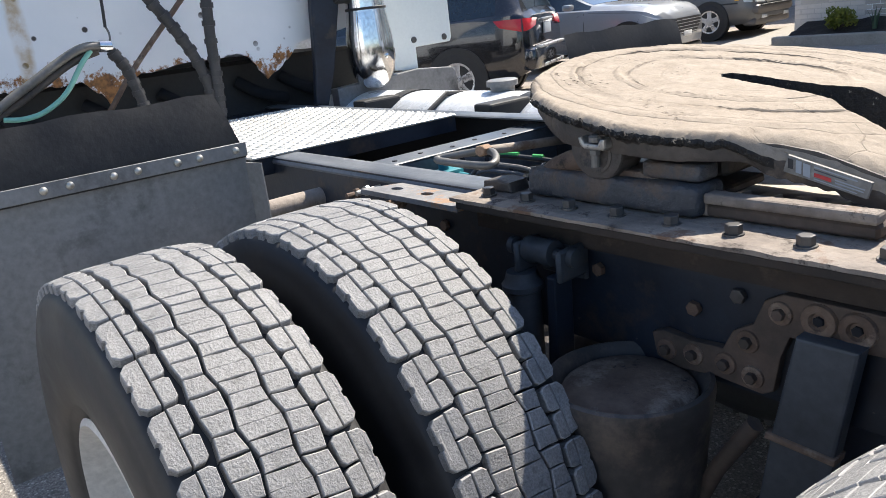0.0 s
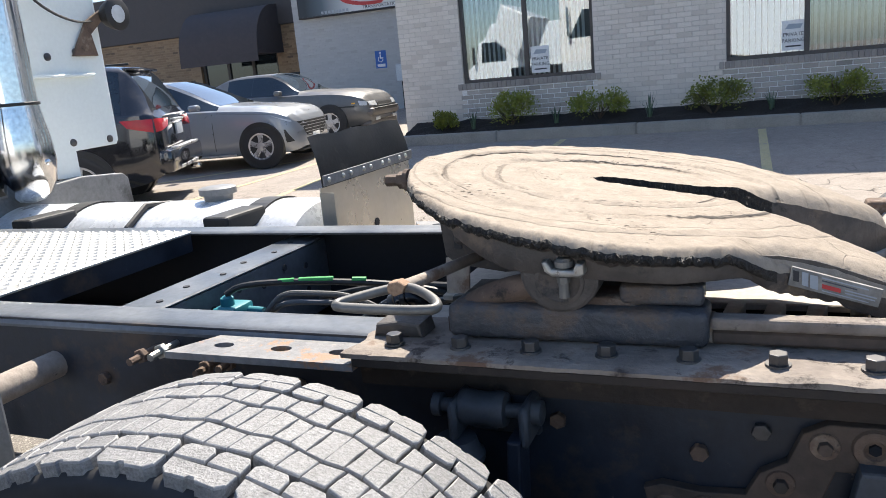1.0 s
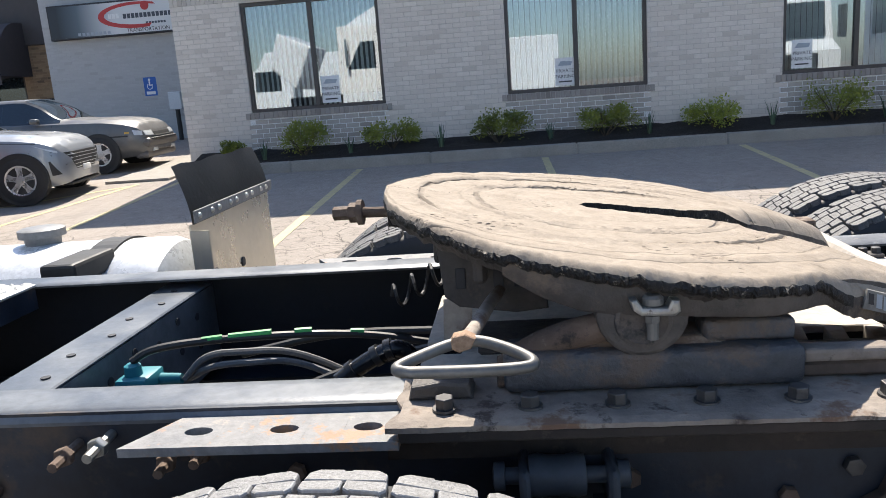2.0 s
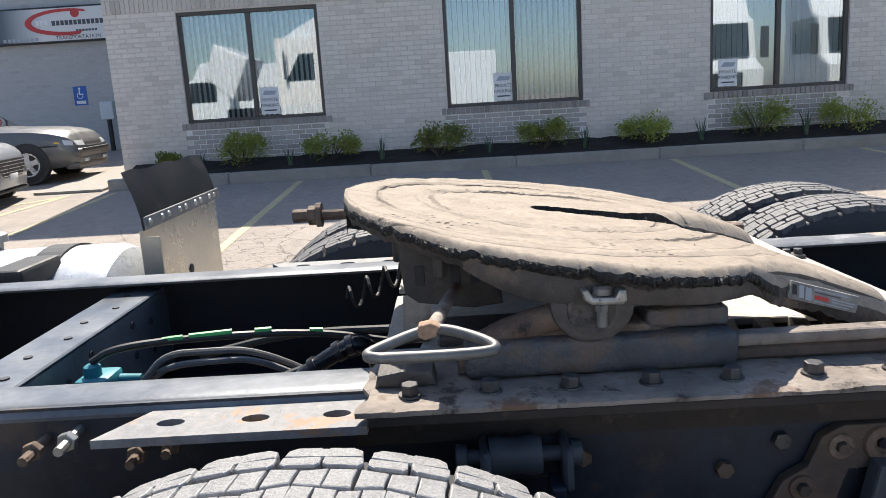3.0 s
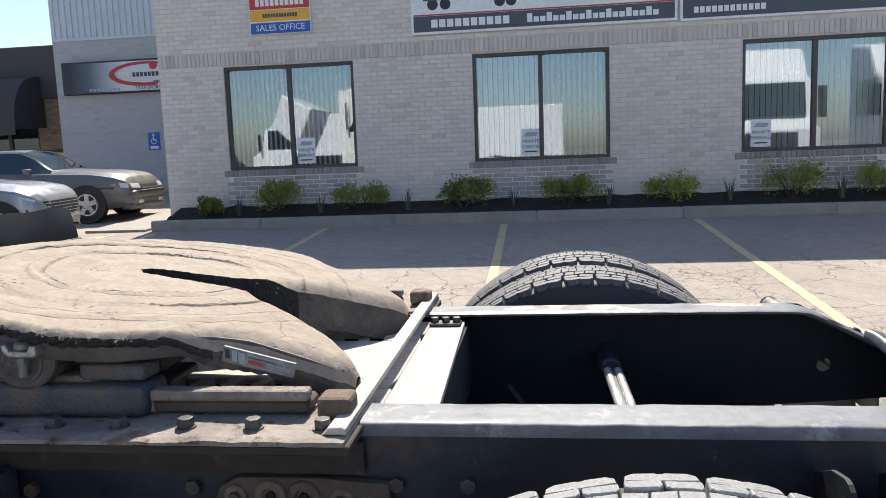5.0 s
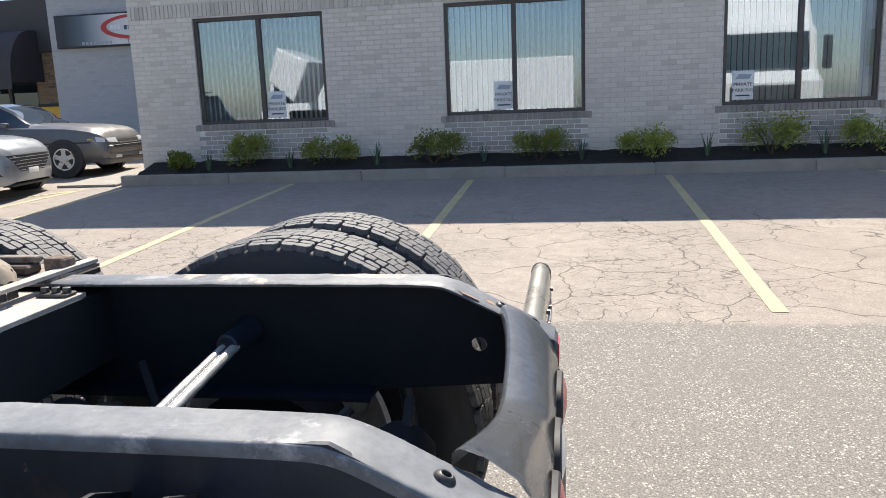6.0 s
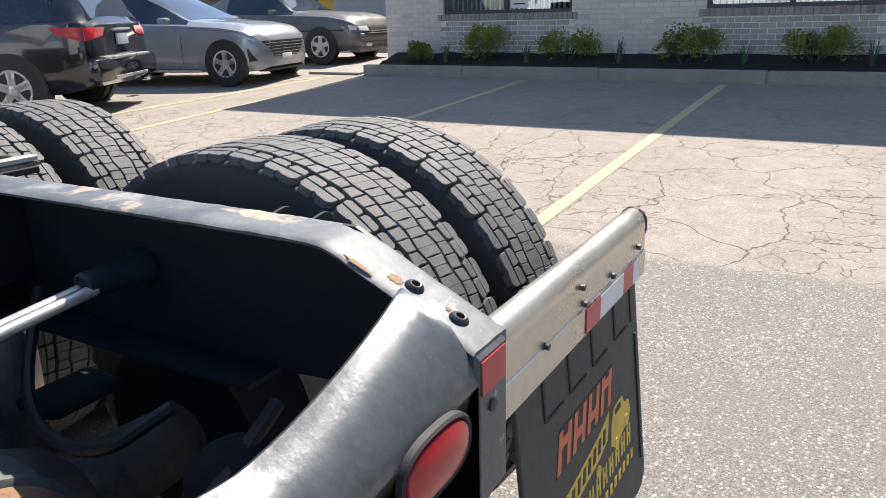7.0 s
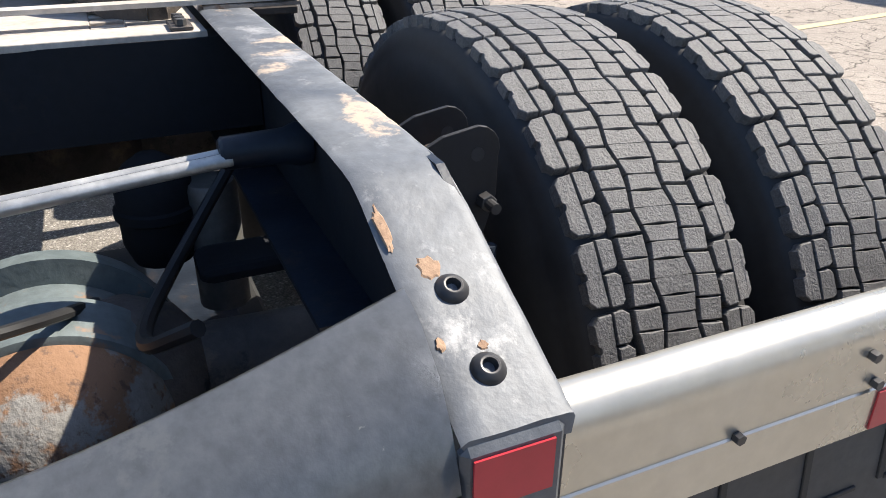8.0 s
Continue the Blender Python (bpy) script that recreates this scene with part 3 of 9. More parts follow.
def part(name, bm, material, parent=None, label="", local=False, smooth=False, kind=""):
    """Links a bmesh as one mesh object, under a thing or a part. Built in world places unless local."""
    if parent is not None and not local:
        bmesh.ops.translate(bm, verts=bm.verts, vec=-origin(parent))
    me = bpy.data.meshes.new(name)
    bm.to_mesh(me)
    bm.free()
    for mt in (material if isinstance(material, (list, tuple)) else [material]):
        me.materials.append(M[mt])
    if smooth:
        me.polygons.foreach_set("use_smooth", [True] * len(me.polygons))
        me.set_sharp_from_angle(angle=radians(38))
    ob = new(name, me)
    ob.parent = parent
    return tagged(ob, label, kind=kind)


def box(bm, lo, hi, bevel=0.0, seg=1, m=None):
    g = bmesh.ops.create_cube(bm, size=1.0)["verts"]
    lo, hi = Vector(lo), Vector(hi)
    c, s = (lo + hi) / 2, hi - lo
    for v in g:
        v.co = Vector((v.co.x * s.x, v.co.y * s.y, v.co.z * s.z)) + c
    if bevel:
        es = {e for v in g for e in v.link_edges}
        r = bmesh.ops.bevel(bm, geom=list(es), offset=bevel, segments=seg, affect="EDGES", profile=0.5)
        g = list({v for f in r["faces"] for v in f.verts} | {v for v in g if v.is_valid})
    if m is not None:
        bmesh.ops.transform(bm, matrix=m, verts=[v for v in g if v.is_valid])
    return bm


def prism(bm, pts, axis, lo, hi, bevel=0.0):
    """A flat outline, given in the two other axes, pulled along axis from lo to hi."""
    def place(p, w):
        return {"x": (w, p[0], p[1]), "y": (p[0], w, p[1]), "z": (p[0], p[1], w)}[axis]
    a = [bm.verts.new(place(p, lo)) for p in pts]
    b = [bm.verts.new(place(p, hi)) for p in pts]
    n = len(pts)
    fs = [bm.faces.new(a), bm.faces.new(b[::-1])]
    for i in range(n):
        fs.append(bm.faces.new((a[i], b[i], b[(i + 1) % n], a[(i + 1) % n])))
    bmesh.ops.recalc_face_normals(bm, faces=fs)
    if bevel:
        es = {e for f in fs[:2] for e in f.edges}
        bmesh.ops.bevel(bm, geom=list(es), offset=bevel, segments=2, affect="EDGES", profile=0.5)
    return bm


def revolve(bm, prof, centre, axis="y", seg=48, cap=True):
    """A profile of (along, radius) turned round an axis through centre."""
    rings = []
    c = Vector(centre)
    for al, r in prof:
        ring = []
        for i in range(seg):
            t = 2 * math.pi * i / seg
            p, q = r * math.cos(t), r * math.sin(t)
            ring.append(bm.verts.new(c + Vector({"y": (p, al, q), "x": (al, p, q), "z": (p, q, al)}[axis])))
        rings.append(ring)
    fs = []
    for a, b in zip(rings, rings[1:]):
        for i in range(seg):
            j = (i + 1) % seg
            fs.append(bm.faces.new((a[i], a[j], b[j], b[i])))
    if cap:
        fs.append(bm.faces.new(rings[0]))
        fs.append(bm.faces.new(rings[-1]))
    bmesh.ops.recalc_face_normals(bm, faces=fs)
    return bm


def tube(bm, pts, r, seg=10, closed=False, taper=None, smooth_steps=0):
    pts = [Vector(p) for p in pts]
    for _ in range(smooth_steps):
        q = []
        m = len(pts)
        rng = range(m) if closed else range(m - 1)
        if not closed:
            q.append(pts[0])
        for i in rng:
            a, b = pts[i], pts[(i + 1) % m]
            q += [a * 0.75 + b * 0.25, a * 0.25 + b * 0.75]
        if not closed:
            q.append(pts[-1])
        pts = q
    m = len(pts)
    rings = []
    side = None
    for i, p in enumerate(pts):
        a = pts[(i - 1) % m] if closed or i > 0 else p
        b = pts[(i + 1) % m] if closed or i < m - 1 else p
        d = (b - a).normalized()
        if side is None:
            side = d.orthogonal().normalized()
        side = (side - d * side.dot(d)).normalized()
        up = d.cross(side)
        rr = r if taper is None else r + (taper - r) * i / (m - 1)
        rings.append([bm.verts.new(p + (side * math.cos(2 * math.pi * k / seg) + up * math.sin(2 * math.pi * k / seg)) * rr) for k in range(seg)])
    fs = []
    for i in range(m if closed else m - 1):
        a, b = rings[i], rings[(i + 1) % m]
        for k in range(seg):
            j = (k + 1) % seg
            fs.append(bm.faces.new((a[k], b[k], b[j], a[j])))
    if not closed:
        fs += [bm.faces.new(rings[0][::-1]), bm.faces.new(rings[-1])]
    bmesh.ops.recalc_face_normals(bm, faces=fs)
    return bm


def hexbolt(bm, at, r, h, axis="z", turn=0.3):
    pts = [(r * math.cos(math.pi / 3 * i + turn), r * math.sin(math.pi / 3 * i + turn)) for i in range(6)]
    ax = {"x": 0, "y": 1, "z": 2}[axis]
    o = [k for k in range(3) if k != ax]
    lo = at[ax]
    prism(bm, [(at[o[0]] + p, at[o[1]] + q) for p, q in pts], axis, lo, lo + h, abs(r) * 0.12)
    return bm


def B():
    return bmesh.new()


def ground_z(y):
    """The lot falls away from the building and lies flat under the truck."""
    return 0.0 if y < 0.9 else 0.0378 * (y - 0.9)


# ---- the lot ----
bm = B()
ys = [-400, -60, -12, 0.9, 2, 3.4, 5, 6.5, 8, 9.7, 10.6, 12, 14, 16, 18, 24, 60, 400]
xs = [-400, -60, -30, -20, -12, -8, -4, 0, 4, 8, 12, 20, 60, 400]
grid = [[bm.verts.new((x, y, ground_z(min(y, 24)))) for x in xs] for y in ys]
for a, b in zip(grid, grid[1:]):
    for i in range(len(xs) - 1):
        bm.faces.new((a[i], a[i + 1], b[i + 1], b[i]))
tagged(part("ground", bm, "ground"), "worn asphalt parking lot with cracks and a paving seam", "ground", kind="structure")


def parking_line(x0, y0, x1, y1, w=0.088):
    d = (Vector((x1, y1)) - Vector((x0, y0))).normalized()
    s = Vector((-d.y, d.x)) * w / 2
    bm = B()
    n = 14
    rows = []
    for i in range(n + 1):
        p = Vector((x0, y0)).lerp(Vector((x1, y1)), i / n)
        rows.append([bm.verts.new((p.x + k * s.x, p.y + k * s.y, ground_z(p.y + k * s.y) + 0.004)) for k in (1, -1)])
    for a, b in zip(rows, rows[1:]):
        bm.faces.new((a[0], b[0], b[1], a[1]))
    bmesh.ops.recalc_face_normals(bm, faces=bm.faces)
    tagged(part("parking_line", bm, "line"), "faded yellow parking bay line painted on asphalt", "parking line", "parking bay lines")


for x0, x1 in ((-2.70, -2.62), (0.02, 0.10), (2.78, 2.69), (5.53, 5.45), (8.28, 8.2), (11.0, 10.9)):
    parking_line(x0, 9.72, x1, 3.52, 0.1)
parking_line(-5.42, 9.6, -5.30, 4.5)
parking_line(-6.1, 9.6, -6.75, 4.5)
parking_line(-6.1, 9.5, -8.6, 6.9)

# kerb stones along the planting bed
KERB_Y, KERB_TOP = 9.85, 0.50
bm = B()
box(bm, (-5.55, KERB_Y + 0.02, 0.1), (22, KERB_Y + 0.14, KERB_TOP - 0.02))
kerb = tagged(part("kerb", bm, "concrete"), "pale concrete kerb stones edging a planting bed", "kerb", kind="structure")
x = -5.62
stones = [-5.62, -3.79, -1.66, 0.50, 2.62, 4.74, 6.86, 8.98, 11.1, 13.2, 15.3, 17.4, 19.5, 21.6]
for a, b in zip(stones, stones[1:]):
    bm = B()
    box(bm, (a + 0.006, KERB_Y, 0.15), (b - 0.006, KERB_Y + 0.16, KERB_TOP + random.uniform(-0.006, 0.006)), 0.018, 2)
    part("kerb_stone", bm, "concrete", kerb)
bm = B()
box(bm, (-5.62, KERB_Y + 0.16, 0.15), (-5.46, 10.7, KERB_TOP - 0.02), 0.018, 2)
part("kerb_stone", bm, "concrete", kerb)

bm = B()
n = 120
rows = []
for j in range(7):
    y = KERB_Y + 0.15 + (10.74 - KERB_Y - 0.15) * j / 6
    rows.append([bm.verts.new((-5.5 + 24 * i / n, y, 0.455 + 0.034 * j + 0.04 * noise.noise((i * 0.9, j * 0.8, 2.0)))) for i in range(n + 1)])
for a, b in zip(rows, rows[1:]):
    for i in range(n):
        bm.faces.new((a[i], a[i + 1], b[i + 1], b[i]))
tagged(part("mulch_bed", bm, "mulch", smooth=True), "planting bed of dark wood mulch below the windows", "mulch", kind="stuff")
bm = B()
prism(bm, [(9.85, 0.1), (9.85, ground_z(9.85) + 0.04), (17.48, ground_z(17.48) + 0.04), (17.48, 0.1)], "x", -6.75, -5.715, 0.012)
tagged(part("pavement", bm, "concrete"), "pale concrete walk beside the brick building", "pavement", kind="structure")

# ---- main building ----
WALL_Y, WALL_X0, WALL_X1, ROOF = 10.72, -5.70, 19.0, 5.54
WINDOWS = [(-4.58, -2.39), (-0.46, 1.67), (3.65, 5.78), (7.77, 9.90)]
SILL, HEAD = 1.245, 2.94
BRICK_L, BRICK_H, JOINT = 0.212, 0.0735, 0.011

bm = B()
spans = [WALL_X0] + [v for w in WINDOWS for v in w] + [WALL_X1]
box(bm, (WALL_X0, WALL_Y, 0.2), (WALL_X1, WALL_Y + 0.28, SILL))
box(bm, (WALL_X0, WALL_Y, HEAD), (WALL_X1, WALL_Y + 0.28, ROOF))
for a, b in zip(spans[::2], spans[1::2]):
    box(bm, (a, WALL_Y, SILL), (b, WALL_Y + 0.28, HEAD))
box(bm, (WALL_X0, WALL_Y + 0.28, 0.2), (WALL_X0 + 0.28, 17.5, ROOF))
box(bm, (WALL_X1 - 0.28, WALL_Y + 0.28, 0.2), (WALL_X1, 22.0, ROOF))
box(bm, (WALL_X0, 21.7, 0.2), (WALL_X1 - 0.28, 22.0, ROOF))
wall_south = tagged(part("wall_south", bm, "mortar"), "painted pale grey brick office wall with wide windows", "wall", kind="structure")
bm = B()
box(bm, (WALL_X0 - 0.05, WALL_Y - 0.06, ROOF + 0.004), (WALL_X1 + 0.05, 22.1, ROOF + 0.12), 0.02)
tagged(part("roof", bm, "fascia"), "flat dark roof edge of the office", "roof", kind="structure")
bm = B()
box(bm, (WALL_X0 + 0.3, WALL_Y + 3.2, 0.5), (WALL_X1 - 0.3, WALL_Y + 3.3, 3.4))
tagged(part("wall_inside", bm, "room"), "plain pale office partition", "wall", kind="structure")
bm = B()
box(bm, (WALL_X0 + 0.3, WALL_Y + 0.3, 0.40), (WALL_X1 - 0.3, WALL_Y + 3.2, 0.5))
tagged(part("floor", bm, "room"), "plain office floor", "floor", kind="structure")
bm = B()
box(bm, (WALL_X0 + 0.3, WALL_Y + 0.3, 3.4), (WALL_X1 - 0.3, WALL_Y + 3.3, 3.5))
tagged(part("ceiling", bm, "room"), "plain office ceiling", "ceiling", kind="structure")


def notice(at, s=1.0):
    """A small white paper sign with a red print and two words."""
    x, y, z = at
    ob = thing("paper_notice", at, "white paper parking notice taped inside the window", "notice", "window notices")
    bm = B()
    box(bm, (x, y, z), (x + 0.30 * s, y + 0.003, z + 0.42 * s))
    part("sheet", bm, "white_print", ob)
    bm = B()
    prism(bm, [(x + 0.04, z + 0.30), (x + 0.24, z + 0.30), (x + 0.27, z + 0.36), (x + 0.09, z + 0.37)], "y", y - 0.004, y - 0.001)
    part("printed_emblem", bm, "steel_print", ob)
    for word, dz, sz in (("PRIVATE", 0.20, 0.072), ("PARKING", 0.115, 0.072)):
        lettering(word, (x + 0.15, y - 0.003, z + dz), sz, "black_print", ob)
    bm = B()
    box(bm, (x + 0.05, y - 0.003, z + 0.05), (x + 0.25, y - 0.001, z + 0.07))
    part("printed_bar", bm, "black_print", ob)


def lettering(text, at, size, material, parent, extrude=0.0008, turn=(90, 0, 0), name="lettering", shear=0.0):
    cu = bpy.data.curves.new(name, "FONT")
    cu.body, cu.size, cu.align_x, cu.extrude, cu.resolution_u, cu.shear = text, size, "CENTER", extrude, 2, shear
    cu.materials.append(M[material])
    tmp = bpy.data.objects.new(name, cu)
    me = bpy.data.meshes.new_from_object(tmp)
    bpy.data.objects.remove(tmp)
    me.materials.clear()
    me.materials.append(M[material])
    me.transform(Matrix.Translation(Vector(at) - origin(parent)) @ Euler([radians(a) for a in turn]).to_matrix().to_4x4())
    ob = new(name, me)
    ob.parent = parent
    return ob


BLIND_TURN = ((46, 48), (34, 62), (48, 54), (40, 40))      # how far the slats stand open, pane by pane


def window(i, x0, x1):
    ob = thing("window_%d" % i, (x0, WALL_Y, SILL), "wide two pane office window in a dark bronze frame", "window", "office windows", "structure")
    bm = B()
    y0, y1, w = WALL_Y + 0.035, WALL_Y + 0.11, 0.055
    mid = (x0 + x1) / 2
    box(bm, (x0, y0, SILL), (x1, y1, SILL + w), 0.004)
    box(bm, (x0, y0, HEAD - w), (x1, y1, HEAD), 0.004)
    for a, b in ((x0, x0 + w), (mid - 0.035, mid + 0.035), (x1 - w, x1)):
        box(bm, (a, y0 + 0.003, SILL + w), (b, y1 - 0.003, HEAD - w), 0.004)
    part("window_frame", bm, "window_frame", ob)
    for a, b in ((x0 + w, mid - 0.035), (mid + 0.035, x1 - w)):
        bm = B()
        t = random.uniform(-0.004, 0.004)
        vs = [bm.verts.new(p) for p in ((a, y0 + 0.04 + t, SILL + w), (b, y0 + 0.04 - t, SILL + w), (b, y0 + 0.042 - t, HEAD - w), (a, y0 + 0.042 + t, HEAD - w))]
        bm.faces.new(vs)
        p = part("pane", bm, "glass", ob)
        p.visible_shadow = False
    # rowlock sill and the soldier course above
    for z0, z1, y, mt in ((SILL - 0.10, SILL - 0.002, WALL_Y - 0.03, "brick_raw"),):
        n = int((x1 - x0 + 0.2) / 0.075)
        for k in range(n):
            a = x0 - 0.1 + (x1 - x0 + 0.2) * k / n
            bm = B()
            box(bm, (a + 0.004, y + random.uniform(-0.003, 0.003), z0), (a + (x1 - x0 + 0.2) / n - 0.004, WALL_Y - 0.001, z1), 0.003)
            part("sill_brick", bm, mt, ob, "brownish sill brick" if k == 0 else "")
    blind = thing("vertical_blind", (x0, WALL_Y + 0.17, SILL), "pale vertical slat blind hung behind the window glass", "blind", "window blinds")
    sl = B()
    box(sl, (-0.040, -0.0015, 0), (0.040, 0.0015, HEAD - SILL - 0.07))
    first = None
    n = int((x1 - x0 - 0.12) / 0.083)
    for k in range(n):
        if first is None:
            first = part("slat", sl, "blind", blind, local=True)
            s = first
        else:
            s = new("slat", first.data)
            s.parent = blind
        s.location = (0.1 + k * 0.083, 0.006 * math.sin(k * 0.7), 0.03)
        turn = BLIND_TURN[i - 1][0 if k < n / 2 else 1]
        s.rotation_euler = (0, 0, radians(-turn - random.uniform(-5, 5)))
    bm = B()
    box(bm, (x0 + 0.05, WALL_Y + 0.14, HEAD - 0.05), (x1 - 0.05, WALL_Y + 0.20, HEAD - 0.01))
    part("headrail", bm, "blind", blind)


for i, (x0, x1) in enumerate(WINDOWS):
    window(i + 1, x0, x1)
notice((-3.42, WALL_Y + 0.072, 1.32))
notice((0.28, WALL_Y + 0.072, 1.32))
notice((3.80, WALL_Y + 0.072, 1.32))


def brick_boxes(x0, x1, z0, z1, skip, rnd):
    """Places of bricks in running bond: x from, x to, z from, z to."""
    out = []
    row, z = 0, z0
    while z + BRICK_H <= z1:
        x = x0 - (BRICK_L / 2 if row % 2 else 0)
        while x < x1:
            a, b = max(x, x0), min(x + BRICK_L - JOINT, x1)
            if b - a > 0.03:
                pieces = [(a, b)]
                for w0, w1 in skip:
                    nxt = []
                    for p, q in pieces:
                        if z + BRICK_H - JOINT > SILL - 0.105 and z < HEAD and q > w0 and p < w1:
                            if p < w0 - 0.03:
                                nxt.append((p, w0 - 0.004))
                            if q > w1 + 0.03:
                                nxt.append((w1 + 0.004, q))
                        else:
                            nxt.append((p, q))
                    pieces = nxt
                out += [(p, q, z, z + BRICK_H - JOINT) for p, q in pieces]
            x += BRICK_L
        z += BRICK_H
        row += 1
    return out


def brick_mesh(places, y, proud, seed, chamfer=0.004):
    """All the given bricks as real pieces in one mesh: front faces with a small chamfer."""
    rnd = random.Random(seed)
    vs, fs = [], []
    for a, b, z0, z1 in places:
        k = len(vs)
        f = y - proud - rnd.uniform(-0.0015, 0.0015)
        c = chamfer
        vs += [(a, y, z0), (b, y, z0), (b, y, z1), (a, y, z1), (a + c, f, z0 + c), (b - c, f, z0 + c), (b - c, f, z1 - c), (a + c, f, z1 - c)]
        fs += [(k + 4, k + 5, k + 6, k + 7), (k, k + 1, k + 5, k + 4), (k + 1, k + 2, k + 6, k + 5), (k + 2, k + 3, k + 7, k + 6), (k + 3, k, k + 4, k + 7)]
    return vs, fs


def mesh_object(name, vs, fs, material, parent=None, kind="", label=""):
    me = bpy.data.meshes.new(name)
    me.from_pydata(vs, [], fs)
    me.materials.append(M[material])
    ob = new(name, me)
    ob.parent = parent
    return tagged(ob, label, kind=kind)


# sign boards above the windows
def board(name, x0, x1, z0, z1, label, y=WALL_Y - 0.012):
    ob = thing(name, (x0, y, z0), label, "sign")
    bm = B()
    box(bm, (x0, y - 0.05, z0), (x1, y, z1), 0.006)
    part("panel", bm, "white_print", ob)
    return ob


def slab(ob, x0, x1, z0, z1, y, material, name="printed_bar"):
    bm = B()
    box(bm, (x0, y - 0.004, z0), (x1, y, z1))
    return part(name, bm, material, ob)


yf = WALL_Y - 0.0625
ob = board("sign_board", -1.40, 2.68, 3.27, 4.45, "white and slate sign board with truck emblem on brick wall")
slab(ob, -1.36, 2.64, 3.31, 3.55, yf, "grey_print")
slab(ob, -1.36, 2.64, 3.555, 3.575, yf, "red_print")
for k in range(10):
    slab(ob, -1.08 + k * 0.125, -0.98 + k * 0.125, 3.37, 3.49, yf - 0.004, "white_print")
for k in range(20):
    slab(ob, 0.42 + k * 0.10, 0.50 + k * 0.10, 3.37, 3.45 + 0.05 * (k % 3 == 0), yf - 0.004, "white_print")
bm = B()
prism(bm, [(-1.2, 3.78), (0.3, 3.78), (0.3, 3.95), (-0.2, 3.97), (-0.5, 4.25), (-1.2, 4.25)], "y", yf - 0.004, yf)
part("truck_emblem", bm, "grey_print", ob)
for x in (-1.05, -0.85, 0.0, 0.18):
    bm = B()
    revolve(bm, [(-0.004, 0.085), (0.0, 0.085)], (x, yf, 3.72), "y", 20)
    part("emblem_wheel", bm, "black_print", ob)
ob = board("sign_board", 2.72, 6.9, 3.25, 4.43, "dark slate sign board on brick wall")
slab(ob, 2.76, 6.86, 3.29, 4.39, yf, "grey_print")
for k in range(12):
    slab(ob, 2.92 + k * 0.088, 2.985 + k * 0.088, 3.36, 3.45, yf - 0.004, "white_print")
for k in range(8):
    slab(ob, 5.3 + k * 0.1, 5.37 + k * 0.1, 3.4, 3.5, yf - 0.004, "white_print")
ob = board("sales_sign", -4.04, -3.03, 3.42, 4.25, "small red, amber and blue office sign on brick wall")
slab(ob, -4.03, -3.04, 3.81, 4.24, yf, "red_print")
slab(ob, -4.03, -3.04, 3.62, 3.80, yf, "yellow_print")
slab(ob, -4.03, -3.04, 3.43, 3.60, yf, "blue_print")
for k in range(10):
    slab(ob, -3.93 + k * 0.082, -3.87 + k * 0.082, 3.86, 3.98, yf - 0.004, "white_print")
for k in range(13):
    slab(ob, -3.82 + k * 0.045, -3.785 + k * 0.045, 3.68, 3.74, yf - 0.004, "grey_print")
lettering("SALES OFFICE", (-3.535, yf - 0.006, 3.475), 0.135, "white_print", ob)

# ---- grey wing ----
WING_Y, WING_X0, WING_BRICK, WING_TOP = 17.5, -12.03, 4.69, 5.80
bm = B()
box(bm, (WING_X0, WING_Y, 0.2), (WALL_X0, WING_Y + 0.28, WING_BRICK))
box(bm, (WING_X0, WING_Y + 0.28, 0.2), (WING_X0 + 0.28, 24, WING_TOP))
wall_wing = tagged(part("wall_wing", bm, "wing_brick"), "painted mid grey brick wall of a set-back wing", "wall", kind="structure")
bm = B()
n = 38
for k in range(n):
    a, b = WING_X0 + (WALL_X0 - WING_X0) * k / n, WING_X0 + (WALL_X0 - WING_X0) * (k + 1) / n
    w = (b - a)
    prism(bm, [(a, WING_Y + 0.2), (a, WING_Y - 0.01), (a + w * 0.55, WING_Y - 0.01), (a + w * 0.65, WING_Y + 0.02), (b, WING_Y + 0.02), (b, WING_Y + 0.2)], "z", WING_BRICK + 0.005, WING_TOP)
tagged(part("siding_wing", bm, "siding"), "pale ribbed metal siding above grey brick", "wall", kind="structure")
bm = B()
box(bm, (WING_X0 + 0.01, WING_Y - 0.03, WING_BRICK - 0.05), (WALL_X0, WING_Y - 0.012, WING_BRICK + 0.02), 0.004)
tagged(part("trim", bm, "siding"), "pale metal drip edge below the siding", "trim", kind="structure")

# long sign box: a dark end fading into white, red swoosh and ball, dark lettering strip
SX0, SX1, SZ0, SZ1 = -11.74, -7.55, 3.24, 4.07
ob = thing("logistics_sign", (SX0, WING_Y, SZ0), "long sign box fading from black to white, with red swoosh", "sign")
ys_ = WING_Y - 0.02
bm = B()
box(bm, (SX0, ys_ - 0.16, SZ0), (SX1, ys_ - 0.001, SZ1), 0.01)
part("box", bm, "black_print", ob)
slab(ob, SX0 + 0.04, SX1 - 0.04, SZ0 + 0.04, SZ1 - 0.04, ys_ - 0.161, "sign_fade", "panel")
CX, CZ = -9.45, 3.70
bm = B()
pts = []
for k in range(25):
    t = radians(62 + 226 * k / 24)
    pts.append((CX + 0.98 * math.cos(t), CZ + 0.31 * math.sin(t)))
for k in range(25):
    t = radians(288 - 226 * k / 24)
    pts.append((CX + 0.10 + 0.92 * math.cos(t), CZ + 0.01 + 0.235 * math.sin(t)))
prism(bm, pts, "y", ys_ - 0.172, ys_ - 0.166)
part("printed_swoosh", bm, "red_print", ob)
bm = B()
revolve(bm, [(-0.176, 0.105), (-0.166, 0.105)], (-9.20, ys_, 3.90), "y", 24)
